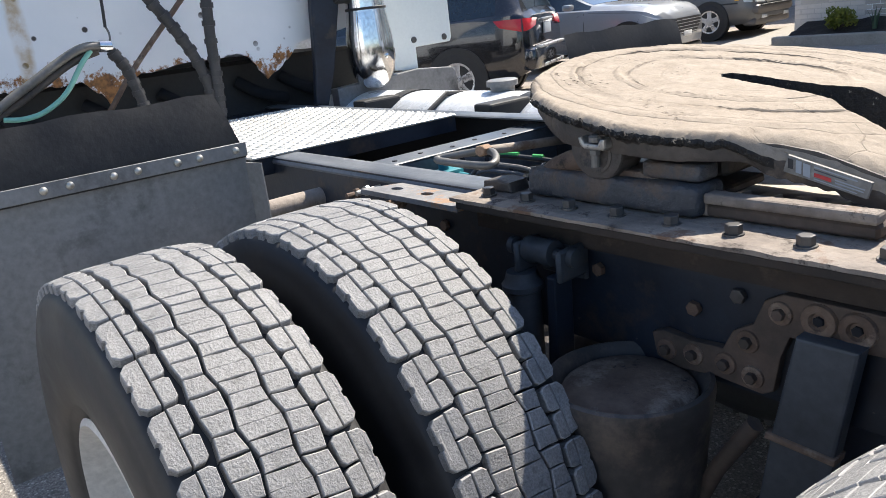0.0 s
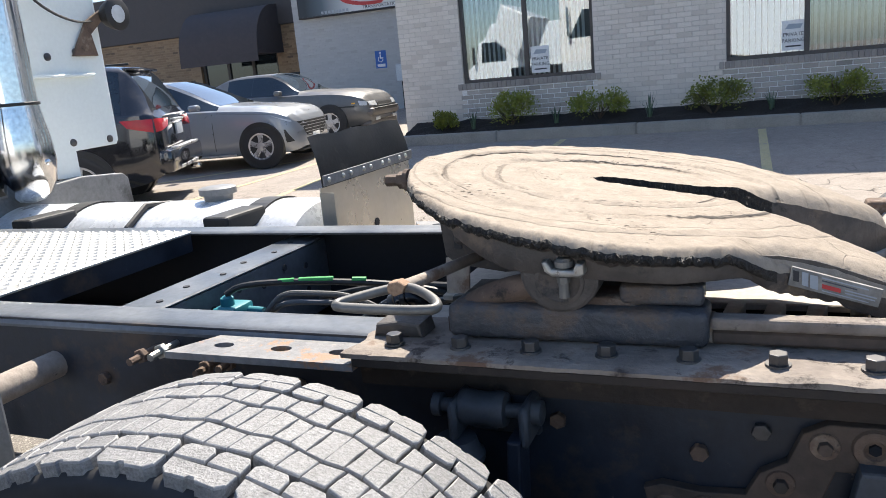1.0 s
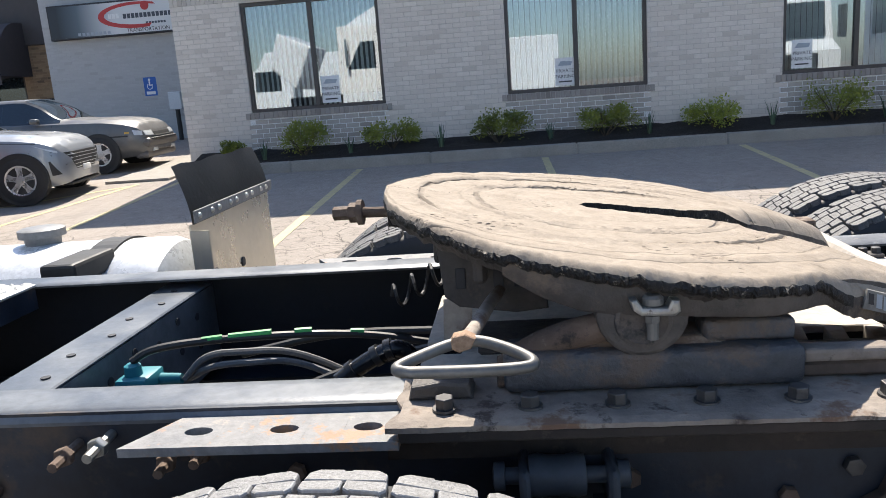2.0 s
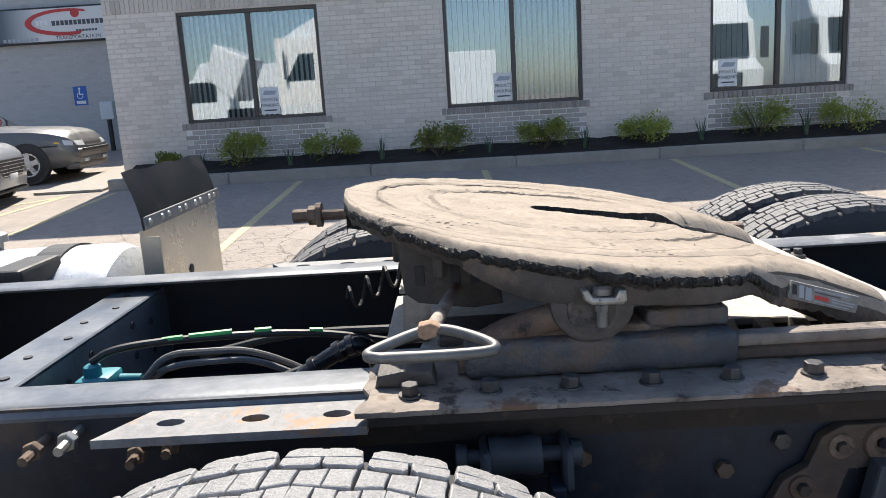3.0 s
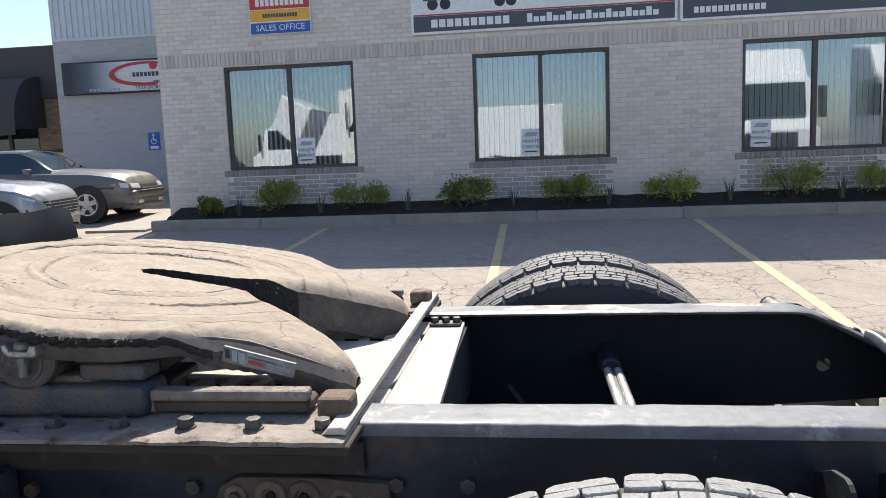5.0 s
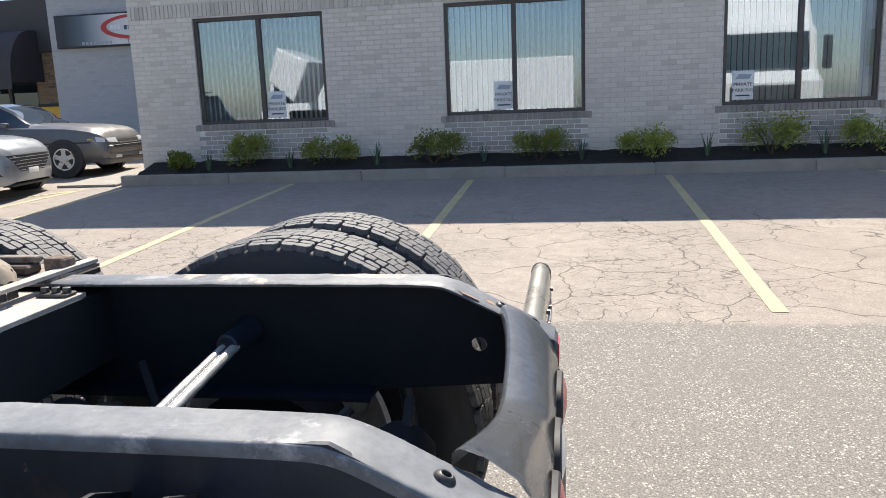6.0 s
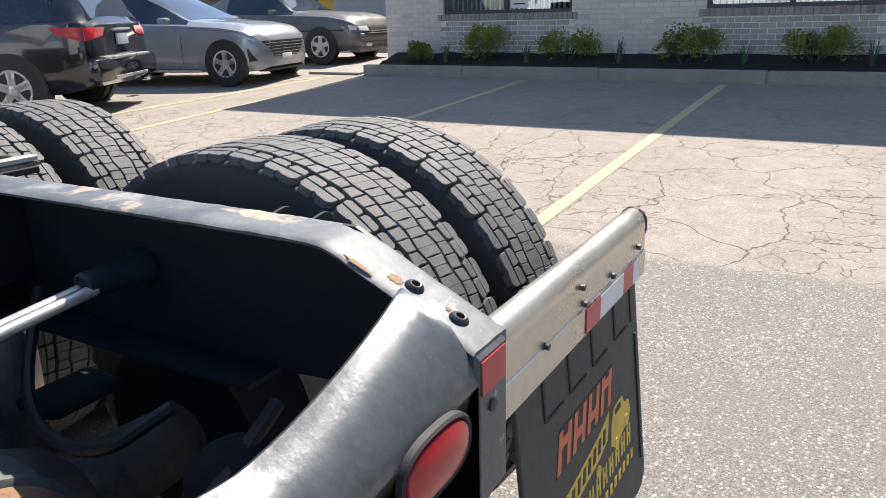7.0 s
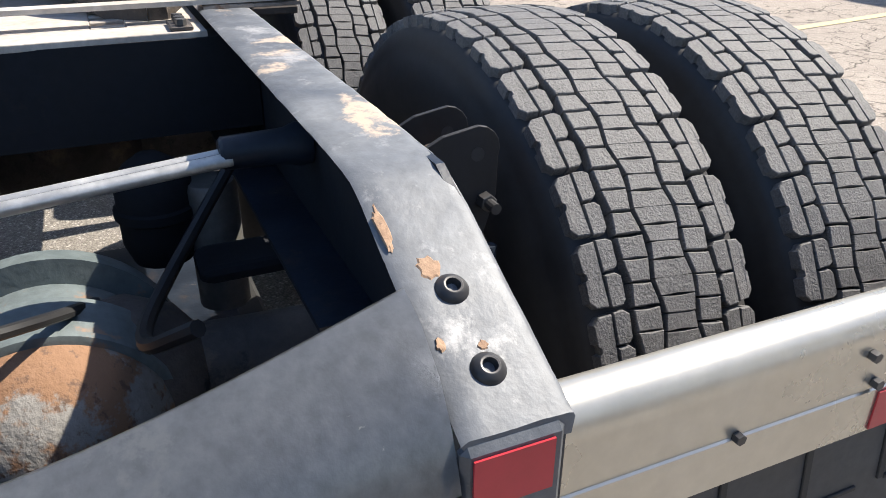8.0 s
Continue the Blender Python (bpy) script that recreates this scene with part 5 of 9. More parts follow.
# mounting angle outside the near and far rail, with the open holes at its front end
for s in (-1, 1):
    bm = B()
    y0, y1 = s * 0.436, s * 0.525
    lo, hi = min(y0, y1), max(y0, y1)
    x0, x1, z0, z1 = -0.95, 0.262, TOP - 0.022, TOP - 0.010
    holes = [-0.86, -0.745, -0.635]
    # top leg as strips round the holes
    n = 20
    ym = (lo + hi) / 2
    prism(bm, [(x0 + 0.05, s * -0 + hi if s < 0 else lo), (x0, lo if s < 0 else hi), (-0.89, lo if s < 0 else hi), (-0.89, hi if s < 0 else lo)], "z", z0, z1)
    for h in holes:
        ring_o = []
        ring_i = []
        turn = math.atan2((hi - lo) / 2, 0.03)
        ts = sorted([2 * math.pi * (k + 0.5) / 16 for k in range(16)] + [turn, math.pi - turn, math.pi + turn, 2 * math.pi - turn])
        for t in ts:
            c, q = math.cos(t), math.sin(t)
            m_ = max(abs(c) / 0.03, abs(q) / ((hi - lo) / 2))
            ring_o.append((h + c / m_, ym + q / m_))
            ring_i.append((h + 0.019 * c, ym + 0.012 * q))
        for za in (z0, z1):
            vo = [bm.verts.new((*p, za)) for p in ring_o]
            vi = [bm.verts.new((*p, za)) for p in ring_i]
            for k in range(n):
                j = (k + 1) % n
                bm.faces.new((vo[k], vo[j], vi[j], vi[k]))
        for ring in (ring_o, ring_i):
            a = [bm.verts.new((*p, z0)) for p in ring]
            b = [bm.verts.new((*p, z1)) for p in ring]
            for k in range(n):
                j = (k + 1) % n
                bm.faces.new((a[k], a[j], b[j], b[k]))
    for a, b in ((-0.83, -0.775), (-0.715, -0.665), (-0.605, -0.590)):
        box(bm, (a, lo, z0), (b, hi, z1))
    bmesh.ops.remove_doubles(bm, verts=bm.verts, dist=0.0003)
    bmesh.ops.recalc_face_normals(bm, faces=bm.faces)
    angle = part("mounting_angle", bm, "angle_rust", truck, "rusty steel mounting angle along the frame")
    # below the side plate the rusted angle is coloured darker than its front
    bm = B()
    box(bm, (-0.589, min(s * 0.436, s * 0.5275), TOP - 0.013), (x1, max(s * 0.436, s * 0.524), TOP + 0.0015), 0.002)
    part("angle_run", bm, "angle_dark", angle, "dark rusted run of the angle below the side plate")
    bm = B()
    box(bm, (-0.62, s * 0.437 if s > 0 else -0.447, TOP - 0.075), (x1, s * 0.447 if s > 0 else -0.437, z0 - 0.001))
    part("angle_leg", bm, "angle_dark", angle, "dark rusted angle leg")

# cross member with bolt holes behind the deck, and further ones
def cross_member(x0, x1, z, depth, mt, name="cross_member", label=""):
    bm = B()
    box(bm, (x0, -0.418, z - 0.008), (x1, 0.418, z), 0.003)
    box(bm, (x1 - 0.008, -0.418, z - depth), (x1, 0.418, z - 0.0085))
    box(bm, (x0, -0.418, z - depth - 0.008), (x1, 0.418, z - depth - 0.001))
    return part(name, bm, mt, truck, label)


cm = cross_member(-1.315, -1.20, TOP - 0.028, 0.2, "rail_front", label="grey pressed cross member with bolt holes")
for k in range(7):
    for j in range(2):
        bm = B()
        revolve(bm, [(0, 0.009), (0.0025, 0.009)], (-1.1995, -0.3 + 0.1 * k, 0.96 - 0.07 * j + 0.02 * (k % 2)), "x", 12)
        part("bolt_hole", bm, "black_print", cm)
    bm = B()
    revolve(bm, [(0, 0.008), (0.0025, 0.008)], (-1.26 + 0.02 * (k % 2), -0.33 + 0.11 * k, TOP - 0.0278), "z", 12)
    part("bolt_hole", bm, "black_print", cm)
cross_member(-2.6, -2.5, TOP - 0.03, 0.2, "frame_black")
bm = B()
prism(bm, [(0.2625, -0.3365), (0.362, -0.3365), (0.345, 0.3365), (0.2625, 0.3365)], "z", 1.014, 1.0275, 0.002)
cm = part("cross_plate", bm, "pale_plate", truck, "pale dusty cross plate behind the coupling")
bm = B()
box(bm, (0.27, -0.418, TOP - 0.20), (0.352, 0.418, TOP - 0.0285))
part("cross_box", bm, "frame_dull", cm, "dark box below the cross plate")
bm = B()
box(bm, (0.263, 0.275, 1.028), (0.340, 0.315, 1.036), 0.002)
part("bolt_strip", bm, "cast", cm)
for k in range(3):
    bm = B()
    hexbolt(bm, (0.275 + 0.027 * k, 0.295, 1.036), 0.010, 0.012)
    part("strip_bolt", bm, "bolt", cm)

# tail panel: scooped plate between the rail ends, with lamps in its rear face
bm = B()
n = 28
cols = []
def tail_edge(y):
    """Where the rolled upper edge of the tail panel runs, and the height of the shoulder behind it."""
    q = abs(y) / 0.336
    return 1.325 - 0.027 * q ** 3, 0.930 + 0.070 * q ** 1.5 * (1.35 - 0.35 * q * q), 0.884 + 0.030 * q ** 0.7


for i in range(n + 1):
    y = -0.336 + 0.672 * i / n
    xe, zi, zo = tail_edge(y)
    w, d = 1.405 - xe, zi - zo
    cols.append([(xe - 0.004, y, zi - 0.022), (xe - 0.003, y, zi - 0.006), (xe + 0.001, y, zi - 0.001), (xe + 0.006, y, zi + 0.001), (xe + 0.012, y, zi - 0.001), (xe + 0.35 * w, y, zi - 0.11 * d), (xe + 0.7 * w, y, zi - 0.42 * d),
                 (xe + 0.9 * w, y, zi - 0.78 * d), (1.407, y, zo - 0.010), (1.413, y, zo - 0.028), (1.413, y, 0.70), (1.40, y, 0.69)])
vs = [[bm.verts.new(p) for p in c] for c in cols]
for a, b in zip(vs, vs[1:]):
    for i in range(len(a) - 1):
        bm.faces.new((a[i], a[i + 1], b[i + 1], b[i]))
bmesh.ops.solidify(bm, geom=bm.faces[:], thickness=0.008)
bmesh.ops.recalc_face_normals(bm, faces=bm.faces)
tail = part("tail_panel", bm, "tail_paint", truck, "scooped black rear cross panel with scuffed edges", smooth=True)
for s in (-1, 1):
    bm = B()
    box(bm, (1.395, s * 0.337 if s > 0 else -0.425, 0.70), (1.412, s * 0.425 if s > 0 else -0.337, 0.923), 0.006)
    part("tail_corner", bm, "tail_flange", tail)


def oval_lamp(y, z, mt, label):
    bez, lens = B(), B()
    n = 40
    def ring(bm, x, ry, rz):
        return [bm.verts.new((x, y + ry * abs(math.cos(t)) ** 0.8 * (1 if math.cos(t) > 0 else -1), z + rz * abs(math.sin(t)) ** 0.8 * (1 if math.sin(t) > 0 else -1)))
                for t in [2 * math.pi * k / n for k in range(n)]]
    def skin(bm, rings, cap):
        for a, b in zip(rings, rings[1:]):
            for k in range(n):
                j = (k + 1) % n
                bm.faces.new((a[k], a[j], b[j], b[k]))
        if cap:
            bm.faces.new(rings[-1])
        bmesh.ops.recalc_face_normals(bm, faces=bm.faces)
    skin(bez, [ring(bez, 1.412, 0.080, 0.045), ring(bez, 1.421, 0.079, 0.044), ring(bez, 1.424, 0.076, 0.041), ring(bez, 1.422, 0.072, 0.038), ring(bez, 1.414, 0.070, 0.036)], False)
    b = part("oval_lamp", bez, "rubber", tail, label, smooth=True)
    skin(lens, [ring(lens, 1.414, 0.072, 0.038), ring(lens, 1.424, 0.068, 0.035), ring(lens, 1.428, 0.052, 0.024), ring(lens, 1.431, 0.03, 0.012)], True)
    part("lens", lens, mt, b, smooth=True)


oval_lamp(0.220, 0.846, "lamp_red", "red oval tail lamp in a black grommet")
oval_lamp(0.010, 0.836, "lamp_clear", "clear oval reversing lamp in a black grommet")
oval_lamp(-0.205, 0.846, "lamp_red", "red oval tail lamp in a black grommet")
for s in (-1, 1):
    bm = B()
    box(bm, (1.4125, s * 0.345 if s > 0 else -0.413, 0.866), (1.4145, s * 0.413 if s > 0 else -0.345, 0.914))
    part("reflective_tape", bm, "tape_red", tail, "red reflective tape")
    bm = B()
    revolve(bm, [(0, 0.009), (0.003, 0.009)], (1.412, s * 0.375, 0.84), "x", 12)
    part("bolt_hole", bm, "black_print", tail)

# mud flap bar and flap
def flap_bar(s):
    def P(x, y, z):
        return (x, s * y, z)
    bm = B()
    prof = [(1.312, -0.050), (1.313, -0.028), (1.320, -0.011), (1.331, -0.002), (1.342, 0.0), (1.354, -0.003), (1.365, -0.011), (1.372, -0.024), (1.374, -0.040), (1.374, -0.094), (1.3765, -0.0955), (1.3765, -0.152), (1.372, -0.155),
            (1.368, -0.150), (1.368, -0.04), (1.362, -0.020), (1.351, -0.009), (1.342, -0.006), (1.331, -0.008), (1.322, -0.018), (1.317, -0.030), (1.316, -0.050)]
    ends = []
    for y, z in ((0.437, 0.896), (1.245, 0.896)):
        ends.append([bm.verts.new(P(x, y, z + dz)) for x, dz in prof])
    n = len(prof)
    for i in range(n):
        j = (i + 1) % n
        bm.faces.new((ends[0][i], ends[0][j], ends[1][j], ends[1][i]))
    bm.faces.new(ends[0]); bm.faces.new(ends[1][::-1])
    bmesh.ops.recalc_face_normals(bm, faces=bm.faces)
    bar = part("flap_bar", bm, "alu", truck, "rounded aluminium mud flap bar", smooth=True)
    bm = B()
    prof = [(1.310, -0.050), (1.311, -0.028), (1.318, -0.010), (1.330, 0.0), (1.342, 0.002), (1.356, -0.002), (1.367, -0.010), (1.375, -0.024), (1.376, -0.05), (1.372, -0.062), (1.315, -0.062)]
    prism(bm, [(x, 0.896 + dz) for x, dz in prof], "y", s * 1.245, s * 1.257, 0.003)
    part("end_cap", bm, "trim_black", bar)
    for y, z in ((0.649, 0.803), (0.818, 0.851), (0.835, 0.812), (1.0, 0.815), (1.18, 0.825)):
        bm = B()
        hexbolt(bm, P(1.3745, y, z), 0.0065, 0.009, "x")
        part("flap_bolt", bm, "bolt" if y != 0.82 else "bright_bolt", bar)
    for y0, y1, mt in ((0.845, 0.925, "tape_red"), (0.925, 1.075, "tape_white"), (1.075, 1.145, "tape_red"), (1.145, 1.19, "tape_white")):
        bm = B()
        z0 = z1 = 0.797
        pts = [(y0, z0), (y1, z1), (y1, z1 - 0.05), (y0, z0 - 0.05)]
        prism(bm, [(s * y, z) for y, z in pts], "x", 1.377, 1.379)
        part("reflective_tape", bm, mt, bar, "red reflective tape" if mt == "tape_red" else "white reflective tape")
    bm = B()
    r = 0.05
    pts = [(0.548, 0.80), (1.205, 0.795)]
    for k in range(6):
        t = radians(-90 * k / 5)
        pts.append((1.205 - r + r * math.cos(t), 0.27 + r * math.sin(t)))
    for k in range(6):
        t = radians(-90 - 90 * k / 5)
        pts.append((0.548 + r + r * math.cos(t), 0.27 + r * math.sin(t)))
    prism(bm, [(s * y, z) for y, z in pts], "x", 1.350, 1.361, 0.003)
    flap = part("mud_flap", bm, "flap_grey", truck, "black rubber mud flap with orange and yellow print")
    def hang(bm):
        """The flap swings a little to the rear towards its foot."""
        for v in bm.verts:
            v.co.x += 0.1 * max(0, 0.80 - (v.co.z + origin(truck).z))
        return bm
    for v in flap.data.vertices:
        v.co.x += 0.1 * max(0, 0.80 - (v.co.z + origin(truck).z))
    # raised ribs of the flap
    for y in (0.655, 0.775, 0.90, 1.04, 1.155):
        bm = B()
        box(bm, (1.360, s * y - 0.005, 0.655), (1.364, s * y + 0.005, 0.79), 0.001)
        part("flap_rib", hang(bm), "rubber", flap)
        if y < 1.1:
            bm = B()
            box(bm, (1.360, min(s * (y + 0.006), s * (y + 0.085)), 0.652), (1.364, max(s * (y + 0.006), s * (y + 0.085)), 0.658), 0.001)
            part("flap_rib", hang(bm), "rubber", flap)
    for y in (1.175,):
        bm = B()
        box(bm, (1.360, s * y - 0.004, 0.30), (1.365, s * y + 0.004, 0.62), 0.001)
        part("flap_rib", hang(bm), "rubber", flap)
    if s > 0:
        def sheared(pts, y, z, sc, sh=0.35):
            return [(y + (p + sh * q) * sc, z + q * sc) for p, q in pts]
        def printed(pts, mt, x=1.3622):
            bm = B()
            prism(bm, pts, "x", 1.3608, x)
            part("printed_shape", hang(bm), mt, flap)
        # four slanted orange blocks over a dark edge, each cut by a bar
        for k in range(4):
            y = 0.682 + 0.079 * k
            printed(sheared([(-0.004, -0.005), (0.070, -0.005), (0.070, 0.079), (-0.004, 0.079)], y + 0.003, 0.532, 1.0), "black_print", 1.3618)
            for a, b in ((0.0, 0.018), (0.046, 0.064)):
                printed(sheared([(a, 0), (b, 0), (b, 0.074), (a, 0.074)], y, 0.532, 1.0), "flap_art_orange", 1.3626)
            c = (0.05, 0.03, 0.026, 0.056)[k]
            printed(sheared([(0.018, c - 0.009), (0.046, c - 0.009), (0.046, c + 0.009), (0.018, c + 0.009)], y, 0.532, 1.0), "flap_art_orange", 1.3626)
        printed([(0.665, 0.465), (0.78, 0.480), (0.90, 0.497), (0.975, 0.520), (0.955, 0.462), (0.90, 0.447), (0.78, 0.432), (0.655, 0.412)], "flap_art_yellow")
        for k in range(9):
            printed(sheared([(0, 0), (0.014, 0), (0.014, 0.030), (0, 0.030)], 0.675 + 0.031 * k, 0.428 + 0.0045 * k, 1.0, 0.3), "black_print", 1.363)
        printed([(0.975, 0.435), (1.00, 0.420), (1.10, 0.440), (1.115, 0.458), (1.108, 0.486), (1.075, 0.492), (1.063, 0.516), (1.005, 0.512), (0.985, 0.480)], "flap_art_yellow")
        printed([(1.012, 0.492), (1.052, 0.496), (1.046, 0.508), (1.012, 0.505)], "black_print", 1.363)
        for yc, zc in ((0.89, 0.425), (1.01, 0.425), (1.085, 0.445)):
            printed([(yc + 0.014 * math.cos(radians(a)), zc + 0.014 * math.sin(radians(a))) for a in range(0, 360, 30)], "flap_art_yellow", 1.3634)
        for k in range(10):
            for a, b in ((0.0, 0.009), (0.018, 0.027)):
                printed(sheared([(a, 0), (b, 0), (b, 0.045), (a, 0.045)], 0.70 + 0.042 * k, 0.362 + 0.002 * k, 1.0, 0.1), "flap_art_yellow")
            printed(sheared([(0.009, 0.018), (0.018, 0.018), (0.018, 0.027), (0.009, 0.027)], 0.70 + 0.042 * k, 0.362 + 0.002 * k, 1.0, 0.1), "flap_art_yellow")
        for k in range(15):
            printed(sheared([(0, 0), (0.015, 0), (0.015, 0.022), (0, 0.022)], 0.68 + 0.03 * k, 0.322 + 0.001 * k, 1.0, 0.1), "flap_art_yellow")


flap_bar(1)
flap_bar(-1)
for s in (-1, 1):
    for x in (0.918, 1.006):
        bm = B()
        out = [(0.436, 0.86), (0.436, 0.98), (0.50, 1.012)]
        for k in range(7):
            t = radians(110 - 22 * k)
            out.append((0.545 + 0.030 * math.cos(t), 0.990 + 0.030 * math.sin(t)))
        out += [(0.572, 0.93), (0.55, 0.86)]
        prism(bm, [(s * p, q) for p, q in out], "x", x, x + 0.007, 0.001)
        hg = part("hanger_plate", bm, "hanger_black", truck, "black plate hanger on the frame side")
        bm = B()
        revolve(bm, [(0, 0.009), (0.0085, 0.009)], (x - 0.001, s * 0.545, 0.985), "x", 14)
        part("plate_hole", bm, "black_print", hg)
    bm = B()
    revolve(bm, [(0, 0.02), (0.085, 0.02)], (0.92, s * 0.52, 0.955), "x", 14)
    part("hanger_tube", bm, "rust", truck, smooth=True)
    bm = B()
    hexbolt(bm, (1.013, s * 0.555, 0.925), 0.0115, 0.016, "x")
    revolve(bm, [(0, 0.0075), (0.034, 0.007)], (1.013, s * 0.555, 0.925), "x", 12)
    part("hanger_bolt", bm, "bolt", truck)
    bm = B()
    tube(bm, [(1.01, s * 0.56, 0.86), (1.03, s * 0.55, 0.75), (1.05, s * 0.54, 0.62)], 0.016, 10)
    part("spring_stay", bm, "frame_black", truck, smooth=True)

# quarter fenders ahead of the drive wheels: rubber lip over a steel apron
def fender(s):
    y0, y1 = (0.665, 1.36)
    X0 = -1.255 if s < 0 else -1.345
    def P(x, y, z):
        return (x, s * y, z)
    bm = B()
    n = 10
    def sheet(rows, th):
        vs = [[bm.verts.new(p) for p in r] for r in rows]
        fs = []
        for a, b in zip(vs, vs[1:]):
            for i in range(len(a) - 1):
                fs.append(bm.faces.new((a[i], a[i + 1], b[i + 1], b[i])))
        bmesh.ops.solidify(bm, geom=fs, thickness=th)
        bmesh.ops.recalc_face_normals(bm, faces=bm.faces)
    prism(bm, [P(0, y0, 1.12)[1:], P(0, y1, 1.12)[1:], P(0, y1, 0.5)[1:], P(0, y0, 0.5)[1:]], "x", X0 - 0.006, X0 - 0.002)
    # turned inner edge
    prism(bm, [(X0 - 0.006, s * (y0 - 0.002)), (X0 + 0.055, s * (y0 - 0.016)), (X0 + 0.056, s * (y0 - 0.012)), (X0 - 0.004, s * (y0 + 0.003))], "z", 0.5, 1.105)
    ap = part("fender_apron", bm, "grey_steel" if s < 0 else "alu", truck, "dull grey steel quarter fender apron")
    bm = B()
    rows = []
    for k in range(6):
        f = k / 5
        z = 1.12 + 0.165 * f
        rows.append([P(X0 + 0.005 - 0.055 * f ** 1.5, y0 - 0.0 + 0.035 * f + (y1 - y0 + 0.03 * f - 0.035 * f) * i / n, z + 0.004 * math.sin(i * 1.7) * f) for i in range(n + 1)])
    sheet(rows, 0.007)
    part("fender_lip", bm, "flap_rubber", ap, "black rubber fender lip", smooth=True)
    bm = B()
    box(bm, (X0 + 0.010, min(s * y0, s * y1), 1.125), (X0 + 0.016, max(s * y0, s * y1), 1.16), 0.001)
    part("rivet_strip", bm, "grey_steel", ap)
    for k in range(9):
        y = y0 + 0.03 + 0.075 * k + 0.02 * (k % 2)
        bm = B()
        revolve(bm, [(0, 0.0095), (0.004, 0.0085), (0.007, 0.0045), (0.008, 0.0005)], P(X0 + 0.0155, y, 1.143), "x", 12)
        part("rivet", bm, "bright_bolt", ap, smooth=True)
    bm = B()
    revolve(bm, [(0, 0.016), (0.004, 0.016)], P(X0 - 0.0025, y1 - 0.33, 0.93), "x", 12)
    part("apron_hole", bm, "black_print", ap)
    bm = B()
    tube(bm, [P(-1.33, 0.43, 0.95), P(-1.33, 0.75, 0.95)], 0.028, 14)
    part("fender_post", bm, "dust_steel", truck, "rusted tube fender bracket", smooth=True)


fender(-1)
fender(1)
for dx, dz in ((0, 0), (0.05, 0.012)):
    bm = B()
    tube(bm, [(-1.06 + dx, -0.43, 1.0 + dz), (-1.055 + dx, -0.505, 1.0 + dz)], 0.007, 8)
    hexbolt(bm, (-1.058 + dx, -0.478, 1.0 + dz), 0.014, 0.012, "y")
    part("frame_stud", bm, "bright_bolt" if dx else "rust", truck, "threaded stud in the rail side")
    bm = B()
    tube(bm, [(-0.92 + dx, -0.43, 0.985 + dz), (-0.915 + dx, -0.50, 0.985 + dz)], 0.007, 8)
    hexbolt(bm, (-0.918 + dx, -0.474, 0.985 + dz), 0.014, 0.012, "y")
    part("frame_stud", bm, "rust", truck)

# suspension seen below the near rail
for s in (-1, 1):
    bm = B()
    c = (-0.16, s * 0.54, 0.085)
    revolve(bm, [(0.28, 0.09), (0.30, 0.12), (0.52, 0.122), (0.60, 0.128), (0.66, 0.136), (0.70, 0.141), (0.713, 0.139), (0.716, 0.132), (0.708, 0.124), (0.680, 0.116), (0.668, 0.09), (0.668, 0.001)], c, "z", 40)
    spring = part("air_spring", bm, "spring_rubber", truck, "black rubber air spring below the frame", smooth=True)
    bm = B()
    revolve(bm, [(0.670, 0.117), (0.694, 0.112), (0.704, 0.098), (0.706, 0.05), (0.706, 0.001)], c, "z", 32)
    part("bead_plate", bm, "rust", spring, "brown dusted bead plate", smooth=True)
bm = B()
prism(bm, [(-0.176, 0.842), (-0.152, 0.852), (-0.10, 0.846), (-0.04, 0.850), (-0.022, 0.885), (0.012, 0.905), (0.030, 0.948), (0.060, 0.964), (0.20, 0.964), (0.300, 0.955), (0.305, 0.80), (0.262, 0.78), (0.225, 0.905), (0.070, 0.898), (0.056, 0.86),
           (0.046, 0.800), (0.028, 0.790), (-0.05, 0.796), (-0.12, 0.790), (-0.166, 0.800)], "y", -0.450, -0.4315, 0.002)
gus = part("gusset_plate", bm, "dark_rust", truck, "rusty bolted gusset plate on the rail")
for x, z, big in ((-0.145, 0.819, 0), (-0.093, 0.824, 0), (-0.034, 0.825, 0), (0.013, 0.816, 0), (0.004, 0.874, 0), (0.056, 0.934, 0), (0.113, 0.936, 1), (0.166, 0.935, 1), (0.225, 0.930, 0), (0.270, 0.910, 1), (0.275, 0.855, 1)):
    bm = B()
    if big:
        revolve(bm, [(0, 0.027), (-0.006, 0.025), (-0.008, 0.021), (-0.007, 0.014), (-0.001, 0.011), (-0.0008, 0.0005)], (x, -0.450, z), "y", 20)
    else:
        revolve(bm, [(0, 0.019), (-0.004, 0.018), (-0.005, 0.014), (-0.004, 0.010), (-0.003, 0.0005)], (x, -0.450, z), "y", 18)
    part("washer_ring", bm, "rust", gus, smooth=True)
    bm = B()
    hexbolt(bm, (x, -0.4505, z), 0.008 if big else 0.0095, -0.006 if big else -0.013, "y", 5 * x)
    part("gusset_bolt", bm, "frame_dull" if big else "dark_rust", gus)
bm = B()
prism(bm, [(0.095, 0.918), (0.184, 0.918), (0.156, 0.745), (0.120, 0.45), (0.015, 0.45), (0.060, 0.745)], "y", -0.484, -0.452, 0.005)
hang_ob = part("axle_hanger", bm, "hanger", truck, "dark box section axle hanger")
bm = B()
prism(bm, [(0.055, 0.752), (0.160, 0.746), (0.158, 0.734), (0.052, 0.740)], "y", -0.489, -0.4535, 0.003)
part("weld_seam", bm, "rust", hang_ob)
bm = B()
tube(bm, [(0.04, -0.49, 0.76), (-0.02, -0.50, 0.66), (-0.08, -0.51, 0.52)], 0.014, 10)
